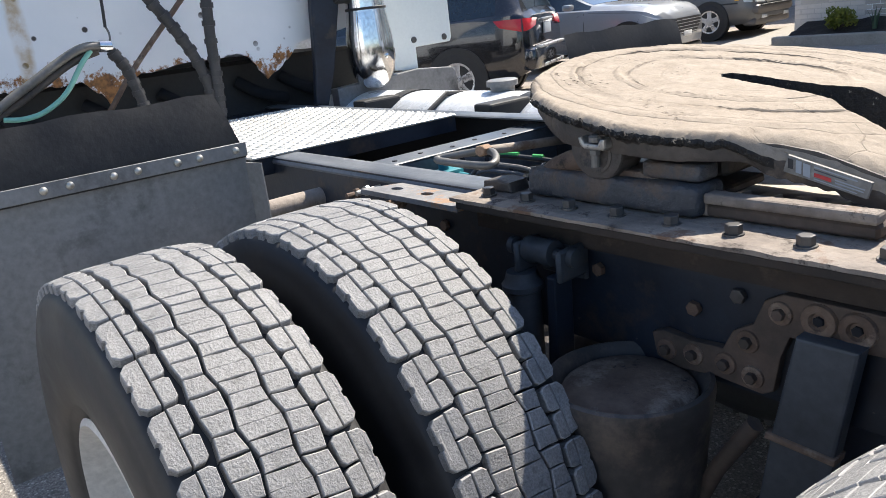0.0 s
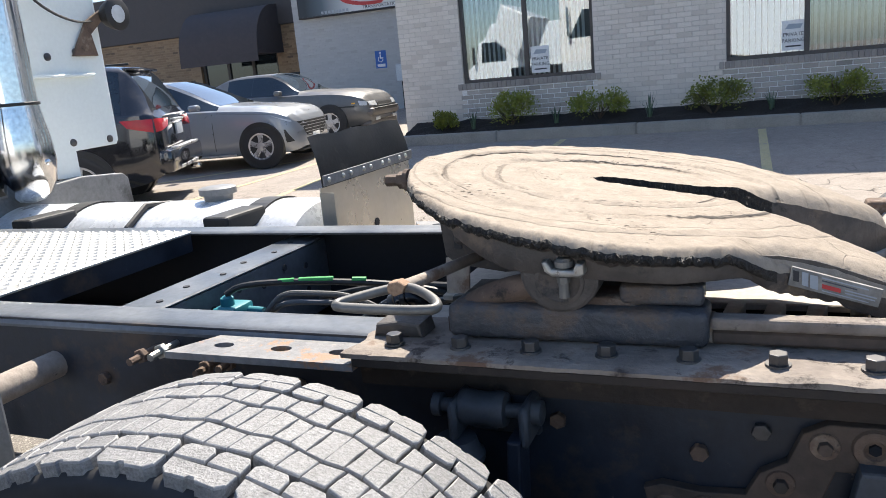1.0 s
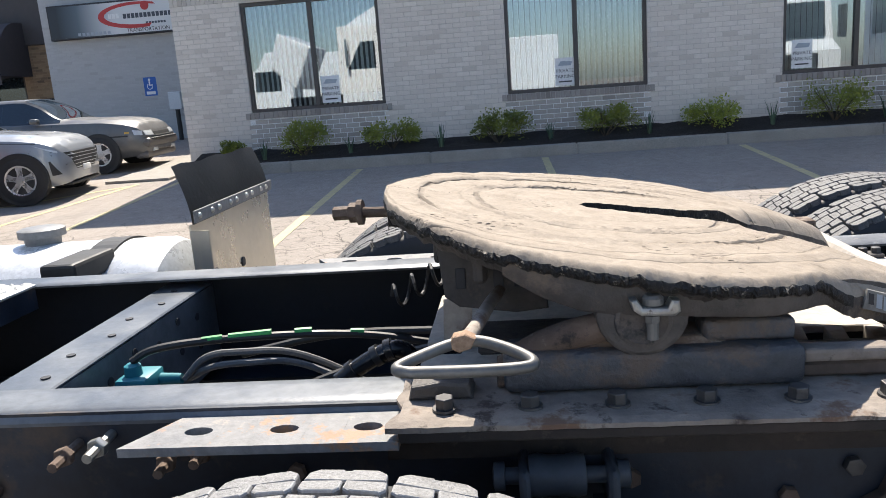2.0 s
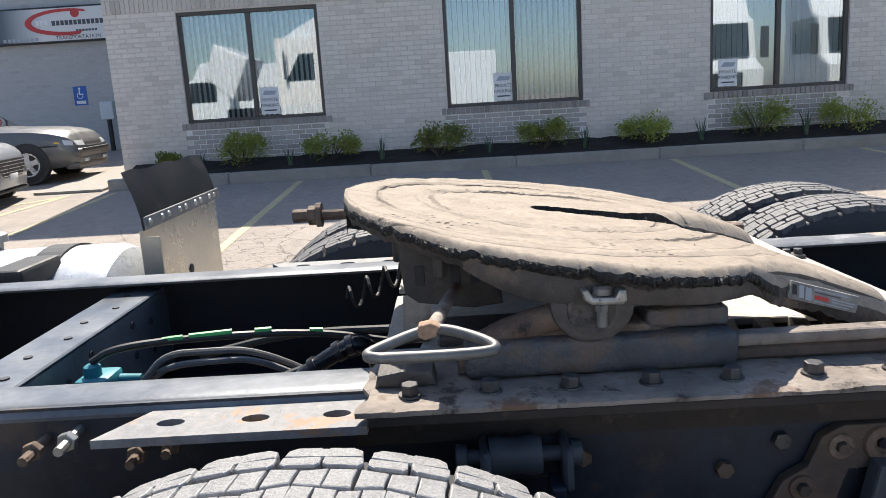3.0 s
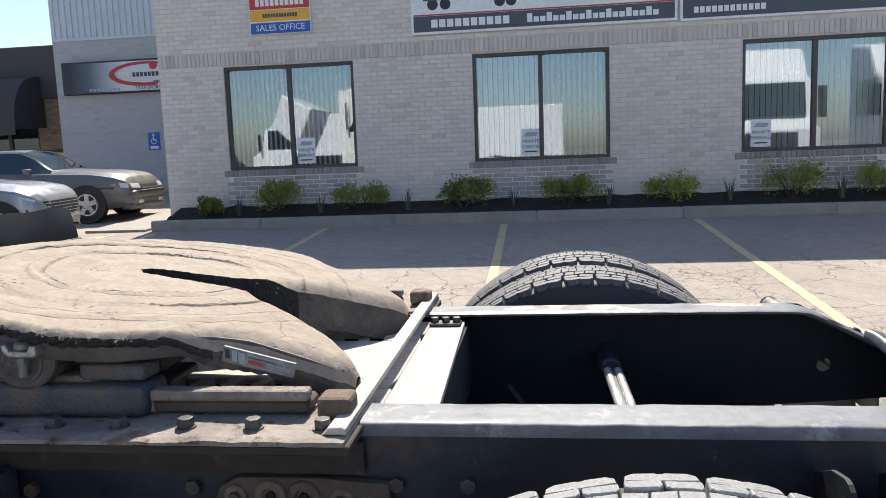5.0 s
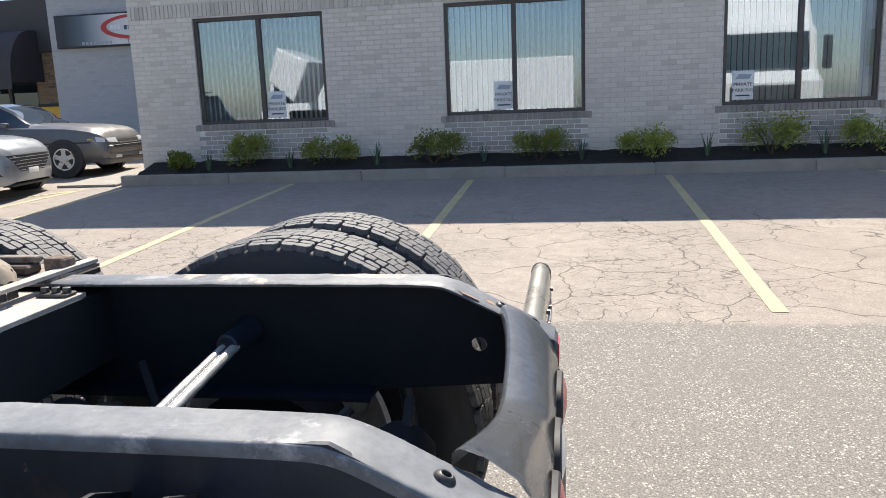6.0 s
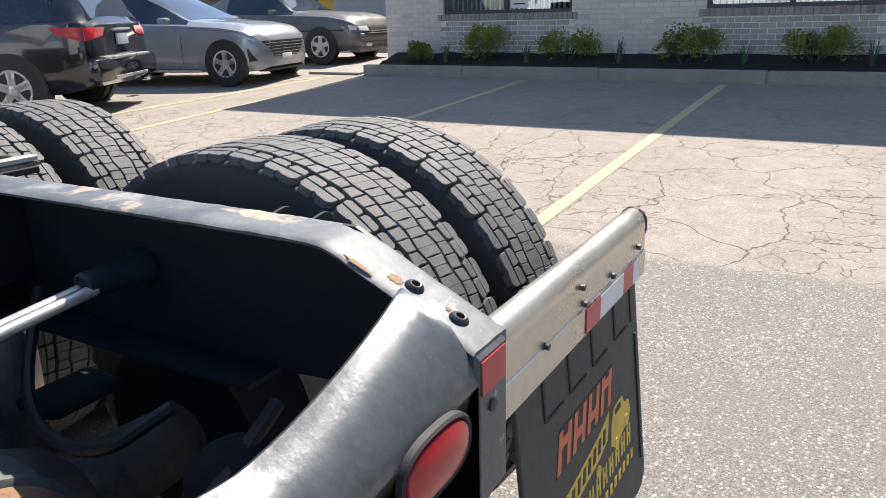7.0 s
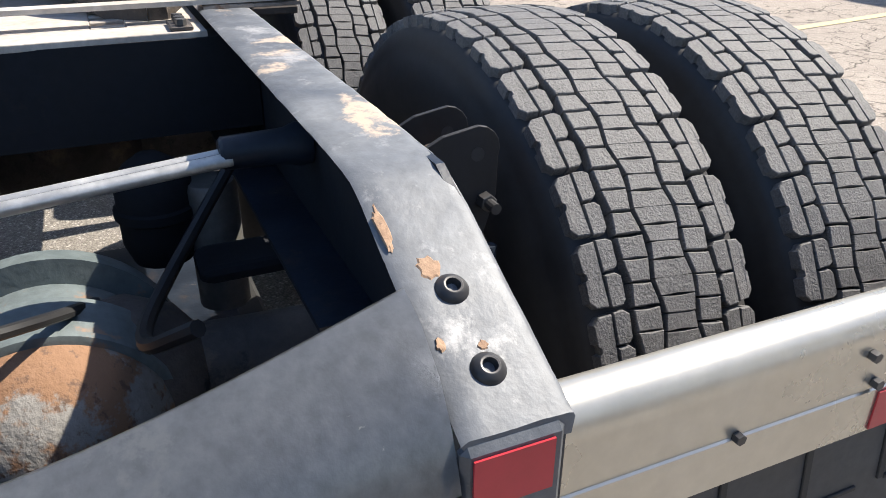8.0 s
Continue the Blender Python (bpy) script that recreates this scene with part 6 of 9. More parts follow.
part("brace_rod", bm, "dark_rust", truck, "rusty slanted brace rod", smooth=True)
bm = B()
revolve(bm, [(-0.425, 0.018), (-0.424, 0.025), (-0.412, 0.028), (-0.40, 0.025), (-0.38, 0.025), (-0.366, 0.028), (-0.354, 0.025), (-0.353, 0.018)], (-0.01, -0.482, 0.962), "x", 24)
revolve(bm, [(-0.470, 0.012), (-0.468, 0.018), (-0.455, 0.018), (-0.454, 0.011), (-0.315, 0.011), (-0.314, 0.018), (-0.300, 0.018), (-0.298, 0.012)], (-0.01, -0.482, 0.962), "x", 16)
for bx in (-0.447, -0.338):
    box(bm, (bx, -0.515, 0.918), (bx + 0.014, -0.432, 0.980), 0.005)
box(bm, (-0.44, -0.445, 0.905), (-0.325, -0.432, 0.985), 0.004)
part("torque_bush", bm, "hanger", truck, "dark bushed bracket on the rail", smooth=True)
bm = B()
revolve(bm, [(0.55, 0.034), (0.88, 0.034), (0.885, 0.042), (0.895, 0.042), (0.90, 0.036), (0.92, 0.03)], (-0.44, -0.50, 0), "z", 18)
part("damper", bm, "hanger", truck, "dark damper tube with dusty cap", smooth=True)
bm = B()
prism(bm, [(-0.355, 0.93), (-0.335, 0.93), (-0.345, 0.6), (-0.375, 0.6)], "y", -0.52, -0.47, 0.004)
part("damper_bracket", bm, "frame_black", truck)

# inside the frame: rod, drop pipe, tank
# the rod's two streak highlights are built as bright bars, black between
bm = B()
for d in (-0.0118, 0.0118):
    tube(bm, [(0.704 + d, 0.30, 0.914), (0.731 + d, -0.41, 0.860)], 0.0105, 14)
rod = part("torque_rod", bm, "rod_worn", truck, "worn black torque rod between the rails, its two highlights built as bright bars", smooth=True)
bm = B()
tube(bm, [(0.704, 0.29, 0.9135), (0.731, -0.41, 0.8595)], 0.0065, 10)
part("rod_groove", bm, "frame_black", rod, "black of the rod between its two highlights", smooth=True)
bm = B()
revolve(bm, [(-0.115, 0.020), (-0.11, 0.0245), (-0.02, 0.027), (0.0, 0.034), (0.018, 0.031)], (0.701, 0.40, 0.919), "y", 20)
part("rod_bush", bm, "frame_black", truck, smooth=True)
bm = B()
revolve(bm, [(0.55, 0.05), (0.80, 0.05), (0.81, 0.045)], (0.38, 0.30, -0.05), "z", 20)
part("filter_canister", bm, "handle", truck, "grey ribbed canister inside the frame", smooth=True)
bm = B()
revolve(bm, [(-0.30, 0.09), (-0.16, 0.17), (-0.13, 0.200), (-0.085, 0.205), (-0.078, 0.165), (0.006, 0.165), (0.014, 0.190), (0.05, 0.186), (0.090, 0.176), (0.098, 0.182), (0.108, 0.180), (0.112, 0.170)], (0.675, -0.0, 0.545), "x", 56)
diff = part("differential_housing", bm, "drum", truck, "grey ringed differential housing", smooth=True)
bm = B()
revolve(bm, [(0.111, 0.169), (0.125, 0.166), (0.155, 0.155), (0.19, 0.13), (0.215, 0.09), (0.23, 0.04), (0.232, 0.001)], (0.675, -0.0, 0.545), "x", 56)
part("differential_cover", bm, "cover_rust", diff, "rust blotched domed cover", smooth=True)
bm = B()
box(bm, (-0.1, -0.33, 0.40), (0.5, 0.33, 0.43), 0.004)
part("suspension_plate", bm, "frame_black", truck)
# dark brake and air gear low between the rails
for x, y, r, ln in ((1.09, 0.22, 0.075, 0.16), (1.09, -0.24, 0.075, 0.16), (0.36, 0.20, 0.07, 0.2)):
    bm = B()
    revolve(bm, [(0, 0.03), (0.01, r * 0.8), (0.05, r), (ln * 0.5, r), (ln * 0.5 + 0.004, r * 1.1), (ln * 0.5 + 0.02, r * 1.1), (ln * 0.5 + 0.024, r), (ln - 0.03, r), (ln, r * 0.7), (ln + 0.02, 0.02)], (x, y, 0.60), "z", 28)
    part("brake_chamber", bm, "frame_dull", truck, "dark round brake chamber", smooth=True)
bm = B()
revolve(bm, [(-0.33, 0.05), (-0.32, 0.085), (-0.28, 0.10), (0.28, 0.10), (0.32, 0.085), (0.33, 0.05)], (1.19, 0, 0.55), "y", 32)
part("air_tank", bm, "frame_dull", truck, "dark air tank across the tail", smooth=True)
bm = B()
box(bm, (0.96, -0.42, 0.48), (1.02, 0.42, 0.54), 0.02, 3)
part("rear_cross_beam", bm, "frame_dull", truck, "dark cross beam low between the rails")
bm = B()
box(bm, (-0.30, -0.42, 0.70), (-0.22, 0.42, 0.84), 0.01, 2)
part("rear_cross_beam", bm, "frame_dull", truck)
# added black sheet: stops lit ground from showing between the rails
bm = B()
box(bm, (0.0, -0.40, 0.36), (1.30, 0.40, 0.38), 0.01)
part("gear_tray", bm, "trim_black", truck, "added dark sheet below the rails that hides the ground")
for pth, r in (([(0.45, 0.36, 0.85), (0.6, 0.2, 0.70), (0.9, 0.12, 0.74), (1.0, 0.20, 0.82)], 0.011), ([(0.4, -0.3, 0.8), (0.7, -0.25, 0.72), (0.95, -0.22, 0.85)], 0.010),
               ([(1.1, 0.3, 0.8), (1.12, 0.1, 0.72), (1.16, -0.1, 0.74), (1.1, -0.3, 0.82)], 0.012), ([(0.5, 0.1, 0.62), (0.8, 0.05, 0.76), (1.0, -0.2, 0.84)], 0.009)):
    bm = B()
    tube(bm, pth, r, 8, smooth_steps=3)
    part("brake_hose", bm, "hose", truck, "black brake hose", smooth=True)
bm = B()
box(bm, (0.50, 0.24, 0.66), (0.62, 0.40, 0.69), 0.02, 3)
part("spring_seat", bm, "frame_dull", truck)

# ---- deck, tank and cab ----
bm = B()
box(bm, (-2.80, -0.50, TOP + 0.004), (-1.595, 0.315, TOP + 0.012), 0.002)
skirt_bm = B()
box(skirt_bm, (-1.615, -0.50, TOP - 0.05), (-1.60, 0.315, TOP + 0.0035))
deck = part("deck_plate", bm, "deck", truck, "bright aluminium tread plate deck behind the cab")
part("deck_skirt", skirt_bm, "frame_black", deck, "dark steel edge below the deck")
vs, fs = [], []
z = TOP + 0.0122
for i in range(36):
    for j in range(25):
        cx, cy = -2.775 + 0.033 * i, -0.485 + 0.033 * j
        a = radians(45 if (i + j) % 2 else -45)
        c, s_ = math.cos(a), math.sin(a)
        k = len(vs)
        for u, v in ((-0.0165, 0), (0, -0.0062), (0.0165, 0), (0, 0.0062)):
            vs.append((cx + u * c - v * s_, cy + u * s_ + v * c, z))
        vs.append((cx, cy, z + 0.0048))
        fs += [(k, k + 1, k + 4), (k + 1, k + 2, k + 4), (k + 2, k + 3, k + 4), (k + 3, k, k + 4)]
o = mesh_object("tread_pattern", [tuple(Vector(v) - origin(truck)) for v in vs], fs, "deck", deck, "stuff", "raised diamond tread pattern")
bm = B()
revolve(bm, [(-3.4, 0.30), (-1.50, 0.30), (-1.465, 0.285), (-1.435, 0.23), (-1.42, 0.12), (-1.418, 0.001)], (0, 0.83, 0.76), "x", 56)
tank = part("fuel_tank", bm, "tank", truck, "white cylindrical fuel tank with steel straps", smooth=True)
for x in (-2.55, -1.66):
    bm = B()
    revolve(bm, [(-0.04, 0.301), (-0.04, 0.307), (0.04, 0.307), (0.04, 0.301)], (x, 0.83, 0.76), "x", 56, cap=False)
    part("tank_strap", bm, "trim_black", tank, "black steel tank strap")
    bm = B()
    box(bm, (x - 0.05, 0.50, 1.0), (x + 0.05, 0.72, 1.06), 0.01, 2, Matrix.Identity(4))
    part("strap_bracket", bm, "trim_black", tank)
bm = B()
revolve(bm, [(-0.02, 0.05), (0.02, 0.055), (0.022, 0.07), (0.045, 0.07), (0.05, 0.06), (0.05, 0.001)], (-1.92, 0.86, 1.06), "z", 28)
part("tank_cap", bm, "grey_steel", tank, "grey tank filler cap", smooth=True)
bm = B()
tube(bm, [(-2.15, 0.86, 1.05), (-2.17, 0.74, 1.062), (-2.16, 0.62, 1.0)], 0.012, 8)
part("tank_hose", bm, "hose", tank, smooth=True)

CAB_X = -3.02
cab_part = B()
edge = [(-1.22, 1.305), (-0.62, 1.30), (-0.58, 1.30), (-0.51, 1.24), (-0.48, 1.19), (-0.38, 1.29), (-0.32, 1.31), (0.01, 1.33), (0.17, 1.34), (0.21, 1.31), (0.29, 1.20), (0.40, 1.27), (0.49, 1.35), (0.60, 1.37), (1.22, 1.45)]
pts = []
rag_rnd = random.Random(31)
for (a, b), (c, d) in zip(edge, edge[1:]):
    n = max(1, int(math.hypot(c - a, d - b) / 0.022))
    for i in range(n):
        pts.append((a + (c - a) * i / n, b + (d - b) * i / n + rag_rnd.uniform(-0.007, 0.007)))
pts += [(1.22, 1.45), (1.22, 3.3), (-1.22, 3.3)]
prism(cab_part, pts, "x", CAB_X - 0.012, CAB_X)
box(cab_part, (CAB_X - 2.2, -1.22, 1.46), (CAB_X - 0.0125, 1.22, 3.3))
part("cab_rear_wall", cab_part, "cab", truck, "white cab rear wall with chips and rust along its lower seam")
bm = B()
box(bm, (CAB_X - 2.2, -1.0, 0.45), (CAB_X - 0.2, 1.0, 1.30), 0.02)
part("cab_underside", bm, "trim_black", truck, "dark machinery below the cab")
for y in (-0.9, -0.55, -0.2, 0.2, 0.45):
    bm = B()
    tube(bm, [(CAB_X - 0.19, y, 1.20), (CAB_X - 0.12, y + 0.1, 1.12), (CAB_X - 0.16, y + 0.25, 1.08)], 0.03, 10, smooth_steps=2)
    part("under_cab_pipe", bm, "frame_dull", truck, smooth=True)
bm = B()
box(bm, (CAB_X - 0.9, -0.42, 0.86), (CAB_X + 0.1, 0.42, 1.03), 0.02)
part("gearbox_cover", bm, "frame_black", truck)
bm = B()
prism(bm, [(0.475, 1.04), (0.545, 1.03), (0.61, 1.20), (0.70, 1.56), (0.74, 2.9), (0.58, 2.9), (0.535, 1.56), (0.50, 1.20)], "x", CAB_X + 0.08, CAB_X + 0.12, 0.006)
part("stack_bracket", bm, "frame_black", truck, "dark steel stack bracket")
bm = B()
tube(bm, [(CAB_X + 0.12, 0.78, 1.6), (CAB_X + 0.12, 0.78, 2.9)], 0.035, 10)
box(bm, (CAB_X + 0.03, 0.66, 1.52), (CAB_X + 0.15, 0.84, 1.72), 0.01)
part("stack_clamp", bm, "trim_black", truck)
bm = B()
revolve(bm, [(1.075, 0.02), (1.085, 0.055), (1.11, 0.085), (1.16, 0.112), (1.24, 0.126), (1.34, 0.122), (1.46, 0.104), (1.50, 0.100), (3.2, 0.100)], (CAB_X + 0.16, 0.82, 0), "z", 48)
stack = part("exhaust_pipe", bm, "chrome", truck, "chromed exhaust stack with bulbed elbow", smooth=True)
bm = B()
revolve(bm, [(1.475, 0.104), (1.477, 0.1065), (1.486, 0.1065), (1.488, 0.104)], (CAB_X + 0.16, 0.82, 0), "z", 40)
part("stack_band", bm, "trim_black", stack)
bm = B()
revolve(bm, [(0, 0.014), (0.008, 0.012), (0.012, 0.001)], (CAB_X + 0.285, 0.83, 1.24), "x", 14)
part("stack_dimple", bm, "chrome", stack, smooth=True)
bm = B()
prism(bm, [(0.96, 3.2), (1.47, 3.2), (1.465, 1.275), (1.45, 1.255), (1.20, 1.25), (1.20, 1.12), (0.95, 1.15)], "x", CAB_X + 0.02, CAB_X + 0.045, 0.005)
fair = part("side_fairing", bm, "fairing", truck, "off-white cab side fairing panel")
for y, z in ((1.41, 1.285), (1.19, 1.29), (1.14, 1.68), (1.30, 1.70)):
    bm = B()
    revolve(bm, [(0, 0.018), (0.006, 0.017), (0.01, 0.008), (0.011, 0.001)], (CAB_X + 0.045, y, z), "x", 14)
    part("fairing_bolt", bm, "bolt", fair, smooth=True)
bm = B()
box(bm, (CAB_X + 0.045, 1.00, 1.585), (CAB_X + 0.075, 1.37, 1.60), 0.004)
part("fairing_rib", bm, "fairing", fair)
bm = B()
prism(bm, [(0.62, 1.10), (1.16, 1.135), (1.40, 1.115), (1.43, 1.09), (1.44, 0.95), (0.62, 0.95)], "x", CAB_X + 0.03, CAB_X + 0.10, 0.006)
part("battery_cover", bm, "grey_steel", truck, "dull grey step cover below the fairing")
# front of the tractor: doors, wind deflector, tilted hood and steer axle
for s in (-1, 1):
    bm = B()
    prism(bm, [(CAB_X - 1.95, 2.12), (CAB_X - 1.15, 2.12), (CAB_X - 1.15, 2.85), (CAB_X - 1.55, 2.85)], "y", s * 1.221, s * 1.232, 0.004)
    part("door_window", bm, "car_glass", truck, "dark cab door window")
    bm = B()
    box(bm, (CAB_X - 1.98, min(s * 1.30, s * 1.42), 2.15), (CAB_X - 1.90, max(s * 1.30, s * 1.42), 2.95), 0.03, 2)
    part("door_mirror", bm, "chrome", truck, "tall bright door mirror")
    bm = B()
    box(bm, (CAB_X - 2.2, min(s * 0.62, s * 1.22), 1.0), (CAB_X - 1.0, max(s * 0.62, s * 1.22), 1.455), 0.03, 2)
    part("door_step", bm, "truck_white", truck, "white step panel below the door")
    bm = B()
    revolve(bm, [(-0.14, 0.30), (-0.15, 0.44), (-0.12, 0.53), (0.12, 0.53), (0.15, 0.44), (0.14, 0.30), (0.05, 0.001)], (CAB_X - 3.35, s * 1.02, 0.53), "y", 40)
    part("steer_tyre", bm, "rubber", truck, "black steer tyre", smooth=True)
bm = B()
prism(bm, [(CAB_X - 2.0, 3.304), (CAB_X - 0.2, 3.304), (CAB_X - 0.25, 4.05), (CAB_X - 0.9, 3.9), (CAB_X - 1.6, 3.55)], "y", -1.05, 1.05, 0.03)
part("wind_deflector", bm, "truck_white", truck, "white roof wind deflector", smooth=True)
bm = B()
prism(bm, [(CAB_X - 4.02, 3.28), (CAB_X - 3.04, 2.83), (CAB_X - 3.10, 2.76), (CAB_X - 3.61, 1.67), (CAB_X - 4.36, 2.35)], "y", -1.05, 1.05, 0.05)
part("tilted_hood", bm, "truck_white", truck, "white engine hood tilted forward")
bm = B()
box(bm, (CAB_X - 4.0, -0.5, 0.75), (CAB_X - 2.21, 0.5, 1.45), 0.06, 2)
part("engine", bm, "frame_dull", truck, "dark engine below the raised hood")
bm = B()
box(bm, (CAB_X - 4.5, -1.15, 0.45), (CAB_X - 4.3, 1.15, 0.80), 0.05, 3)
part("front_bumper", bm, "chrome", truck, "bright front bumper", smooth=True)
# work lamp on its bracket
bm = B()
prism(bm, [(1.27, 1.68), (1.42, 1.68), (1.40, 1.78), (1.50, 1.86), (1.49, 1.90), (1.38, 1.84)], "x", CAB_X + 0.05, CAB_X + 0.065, 0.003)
part("lamp_bracket", bm, "rust", truck, "rusty brown lamp bracket")
bm = B()
revolve(bm, [(-0.05, 0.03), (-0.045, 0.055), (0.0, 0.075), (0.02, 0.077), (0.024, 0.07)], (CAB_X + 0.11, 1.52, 1.87), "x", 28)
wl = part("work_lamp", bm, "trim_black", truck, "round black work lamp with clear lens", smooth=True)
bm = B()
revolve(bm, [(0.0, 0.07), (0.018, 0.066), (0.024, 0.03), (0.025, 0.001)], (CAB_X + 0.112, 1.52, 1.87), "x", 28)
part("lens", bm, "lamp_clear", wl, smooth=True)
bm = B()
tube(bm, [(CAB_X + 0.06, 1.05, 1.98), (CAB_X + 0.08, 1.15, 1.88), (CAB_X + 0.08, 1.3, 1.83), (CAB_X + 0.06, 1.42, 1.84)], 0.006, 6, smooth_steps=2)
part("lamp_cable", bm, "hose", wl)

# air lines hanging between cab and deck
def spiral(path, r, coil, turns, mt, name, label):
    bm = B()
    tube(bm, path, r, 10, smooth_steps=3)
    o = part(name, bm, mt, truck, label, smooth=True)
    return o


def ribbed(path, r, mt, name, label):
    """A hose wound with a flat spiral guard: a tube with many small swellings."""
    bm = B()
    tube(bm, path, r, 10, smooth_steps=3)
    o = part(name, bm, mt, truck, label, smooth=True)
    pts = [Vector(p) for p in path]
    for a, b in zip(pts, pts[1:]):
        n = max(2, int((b - a).length / 0.055))
        for i in range(n):
            c = a.lerp(b, (i + 0.5) / n)
            d = (b - a).normalized()
            rb = B()
            tube(rb, [c - d * 0.011, c + d * 0.011], r * 1.22, 10)
            part("guard_ring", rb, mt, o, smooth=True)


X1 = CAB_X + 0.25
ribbed([(X1, -0.52, 2.0), (X1, -0.40, 1.77), (X1, -0.31, 1.61), (X1, -0.24, 1.51), (X1, -0.16, 1.36), (X1, -0.12, 1.23), (X1, -0.115, 1.10)], 0.024, "hose_dark", "air_line", "dark ribbed air line hanging behind the cab")
ribbed([(X1 + 0.02, -0.05, 2.0), (X1 + 0.02, -0.065, 1.60), (X1 + 0.02, -0.08, 1.45), (X1 + 0.02, -0.085, 1.30), (X1 + 0.02, -0.10, 1.08)], 0.024, "hose_dark", "air_line", "dark ribbed air line hanging behind the cab")
spiral([(CAB_X + 0.12, 0.28, 2.0), (CAB_X + 0.12, -0.12, 1.60), (CAB_X + 0.12, -0.39, 1.34), (CAB_X + 0.12, -0.53, 1.17)], 0.012, 0, 0, "rust", "stay_rod", "thin rusty stay rod behind the cab")
X2 = CAB_X + 0.36
spiral([(X2, -0.50, 2.2), (X2, -0.525, 1.62), (X2, -0.535, 1.51)], 0.006, 0, 0, "trim_black", "hanging_cord", "thin black cord with hook")
spiral([(X2, -0.535, 1.515), (X2, -0.525, 1.49), (X2 + 0.01, -0.53, 1.46), (X2, -0.54, 1.445)], 0.004, 0, 0, "handle", "cord_hook", "small steel snap hook")
spiral([(X2, -0.53, 1.438), (X2, -0.575, 1.443)], 0.024, 0, 0, "chrome", "hose_clamp", "bright steel hose clamp")
spiral([(X2, -0.55, 1.44), (X2, -0.63, 1.45), (X2, -0.72, 1.41), (X2, -0.84, 1.34), (X2, -0.95, 1.28), (X2, -1.06, 1.20)], 0.017, 0, 0, "handle", "coupling_hose", "grey sleeved coupling hose")
spiral([(X2 - 0.02, -0.58, 1.425), (X2 - 0.02, -0.68, 1.40), (X2 - 0.02, -0.80, 1.33), (X2 - 0.02, -0.92, 1.26), (X2 - 0.02, -1.05, 1.20)], 0.016, 0, 0, "cast", "coupling_hose", "brown sleeved coupling hose")
ribbed([(X2, -0.535, 1.42), (X2, -0.49, 1.35), (X2, -0.47, 1.27), (X2, -0.45, 1.17), (X2, -0.44, 1.06)], 0.021, "hose_dark", "air_line", "dark ribbed air line hanging behind the cab")
spiral([(X2, -0.61, 1.43), (X2, -0.66, 1.38), (X2, -0.73, 1.28), (X2, -0.83, 1.22), (X2, -0.91, 1.21), (X2, -0.97, 1.22)], 0.010, 0, 0, "seafoam", "service_line", "sea green air line")

# valve and hoses on the cross member
bm = B()
box(bm, (-1.165, -0.150, 0.940), (-1.105, -0.072, 0.980), 0.007, 2)
revolve(bm, [(0, 0.016), (0.018, 0.015), (0.022, 0.009)], (-1.14, -0.12, 0.980), "z", 16)
revolve(bm, [(0, 0.012), (0.04, 0.010)], (-1.105, -0.09, 0.958), "x", 14)
part("relay_valve", bm, "teal", truck, "teal air relay valve on the cross member", smooth=True)
for i, (pth, r, mt, lb) in enumerate((
        ([(-1.14, -0.12, 1.005), (-1.10, -0.11, 1.028), (-0.95, -0.06, 1.024), (-0.75, 0.0, 1.004), (-0.6, 0.03, 0.965)], 0.0075, "hose", "black air hose with green stripe"),
        ([(-1.02, -0.083, 1.0275), (-0.985, -0.072, 1.0275)], 0.0068, "green", "bright green hose sleeve"),
        ([(-0.975, -0.068, 1.0275), (-0.90, -0.045, 1.0255)], 0.0068, "green", "bright green hose sleeve"),
        ([(-0.86, -0.032, 1.0205), (-0.83, -0.022, 1.0185)], 0.0068, "green", "bright green hose sleeve"),
        ([(-0.76, -0.003, 1.0065), (-0.735, 0.003, 1.0035)], 0.0068, "green", "bright green hose sleeve"),
        ([(-1.06, -0.09, 0.955), (-1.02, -0.08, 1.0), (-0.95, -0.06, 0.995), (-0.88, -0.03, 0.985), (-0.80, -0.01, 0.945), (-0.72, 0.0, 0.89)], 0.0065, "hose_grey", "grey braided hose"),
        ([(-1.06, -0.07, 0.95), (-1.0, -0.10, 0.985), (-0.92, -0.09, 0.985), (-0.86, -0.06, 0.975), (-0.78, -0.04, 0.93), (-0.70, -0.03, 0.87)], 0.0065, "hose_grey", "grey braided hose"),
        ([(-1.0, 0.05, 0.95), (-0.8, 0.05, 0.99), (-0.55, 0.0, 1.0), (-0.45, -0.08, 1.03)], 0.008, "hose", "black air hose"),
        ([(-0.95, -0.18, 0.90), (-0.8, -0.12, 0.96), (-0.62, -0.1, 1.0), (-0.52, -0.18, 1.04)], 0.008, "hose", "black air hose"))):
    bm = B()
    tube(bm, pth, r, 8, smooth_steps=3)
    part("air_hose", bm, mt, truck, lb, smooth=True)
# black ribbed elbow and a pale torn tag under the plate front
bm = B()
tube(bm, [(-0.74, -0.20, 0.985), (-0.70, -0.20, 1.012), (-0.668, -0.20, 1.030), (-0.64, -0.19, 1.038), (-0.618, -0.18, 1.02), (-0.61, -0.17, 0.985)], 0.015, 14, smooth_steps=3)
elbow = part("elbow_hose", bm, "hose_gloss", truck, "black glossy elbow hose with clamps", smooth=True)
for c, d in (((-0.715, -0.20, 1.003), (0.8, 0, 0.55)), ((-0.672, -0.20, 1.028), (0.85, 0, 0.45)), ((-0.652, -0.195, 1.036), (0.95, 0, 0.25))):
    bm = B()
    tube(bm, [Vector(c) - Vector(d) * 0.006, Vector(c) + Vector(d) * 0.006], 0.018, 16)
    part("hose_clamp", bm, "hose_gloss", elbow, smooth=True)
bm = B()
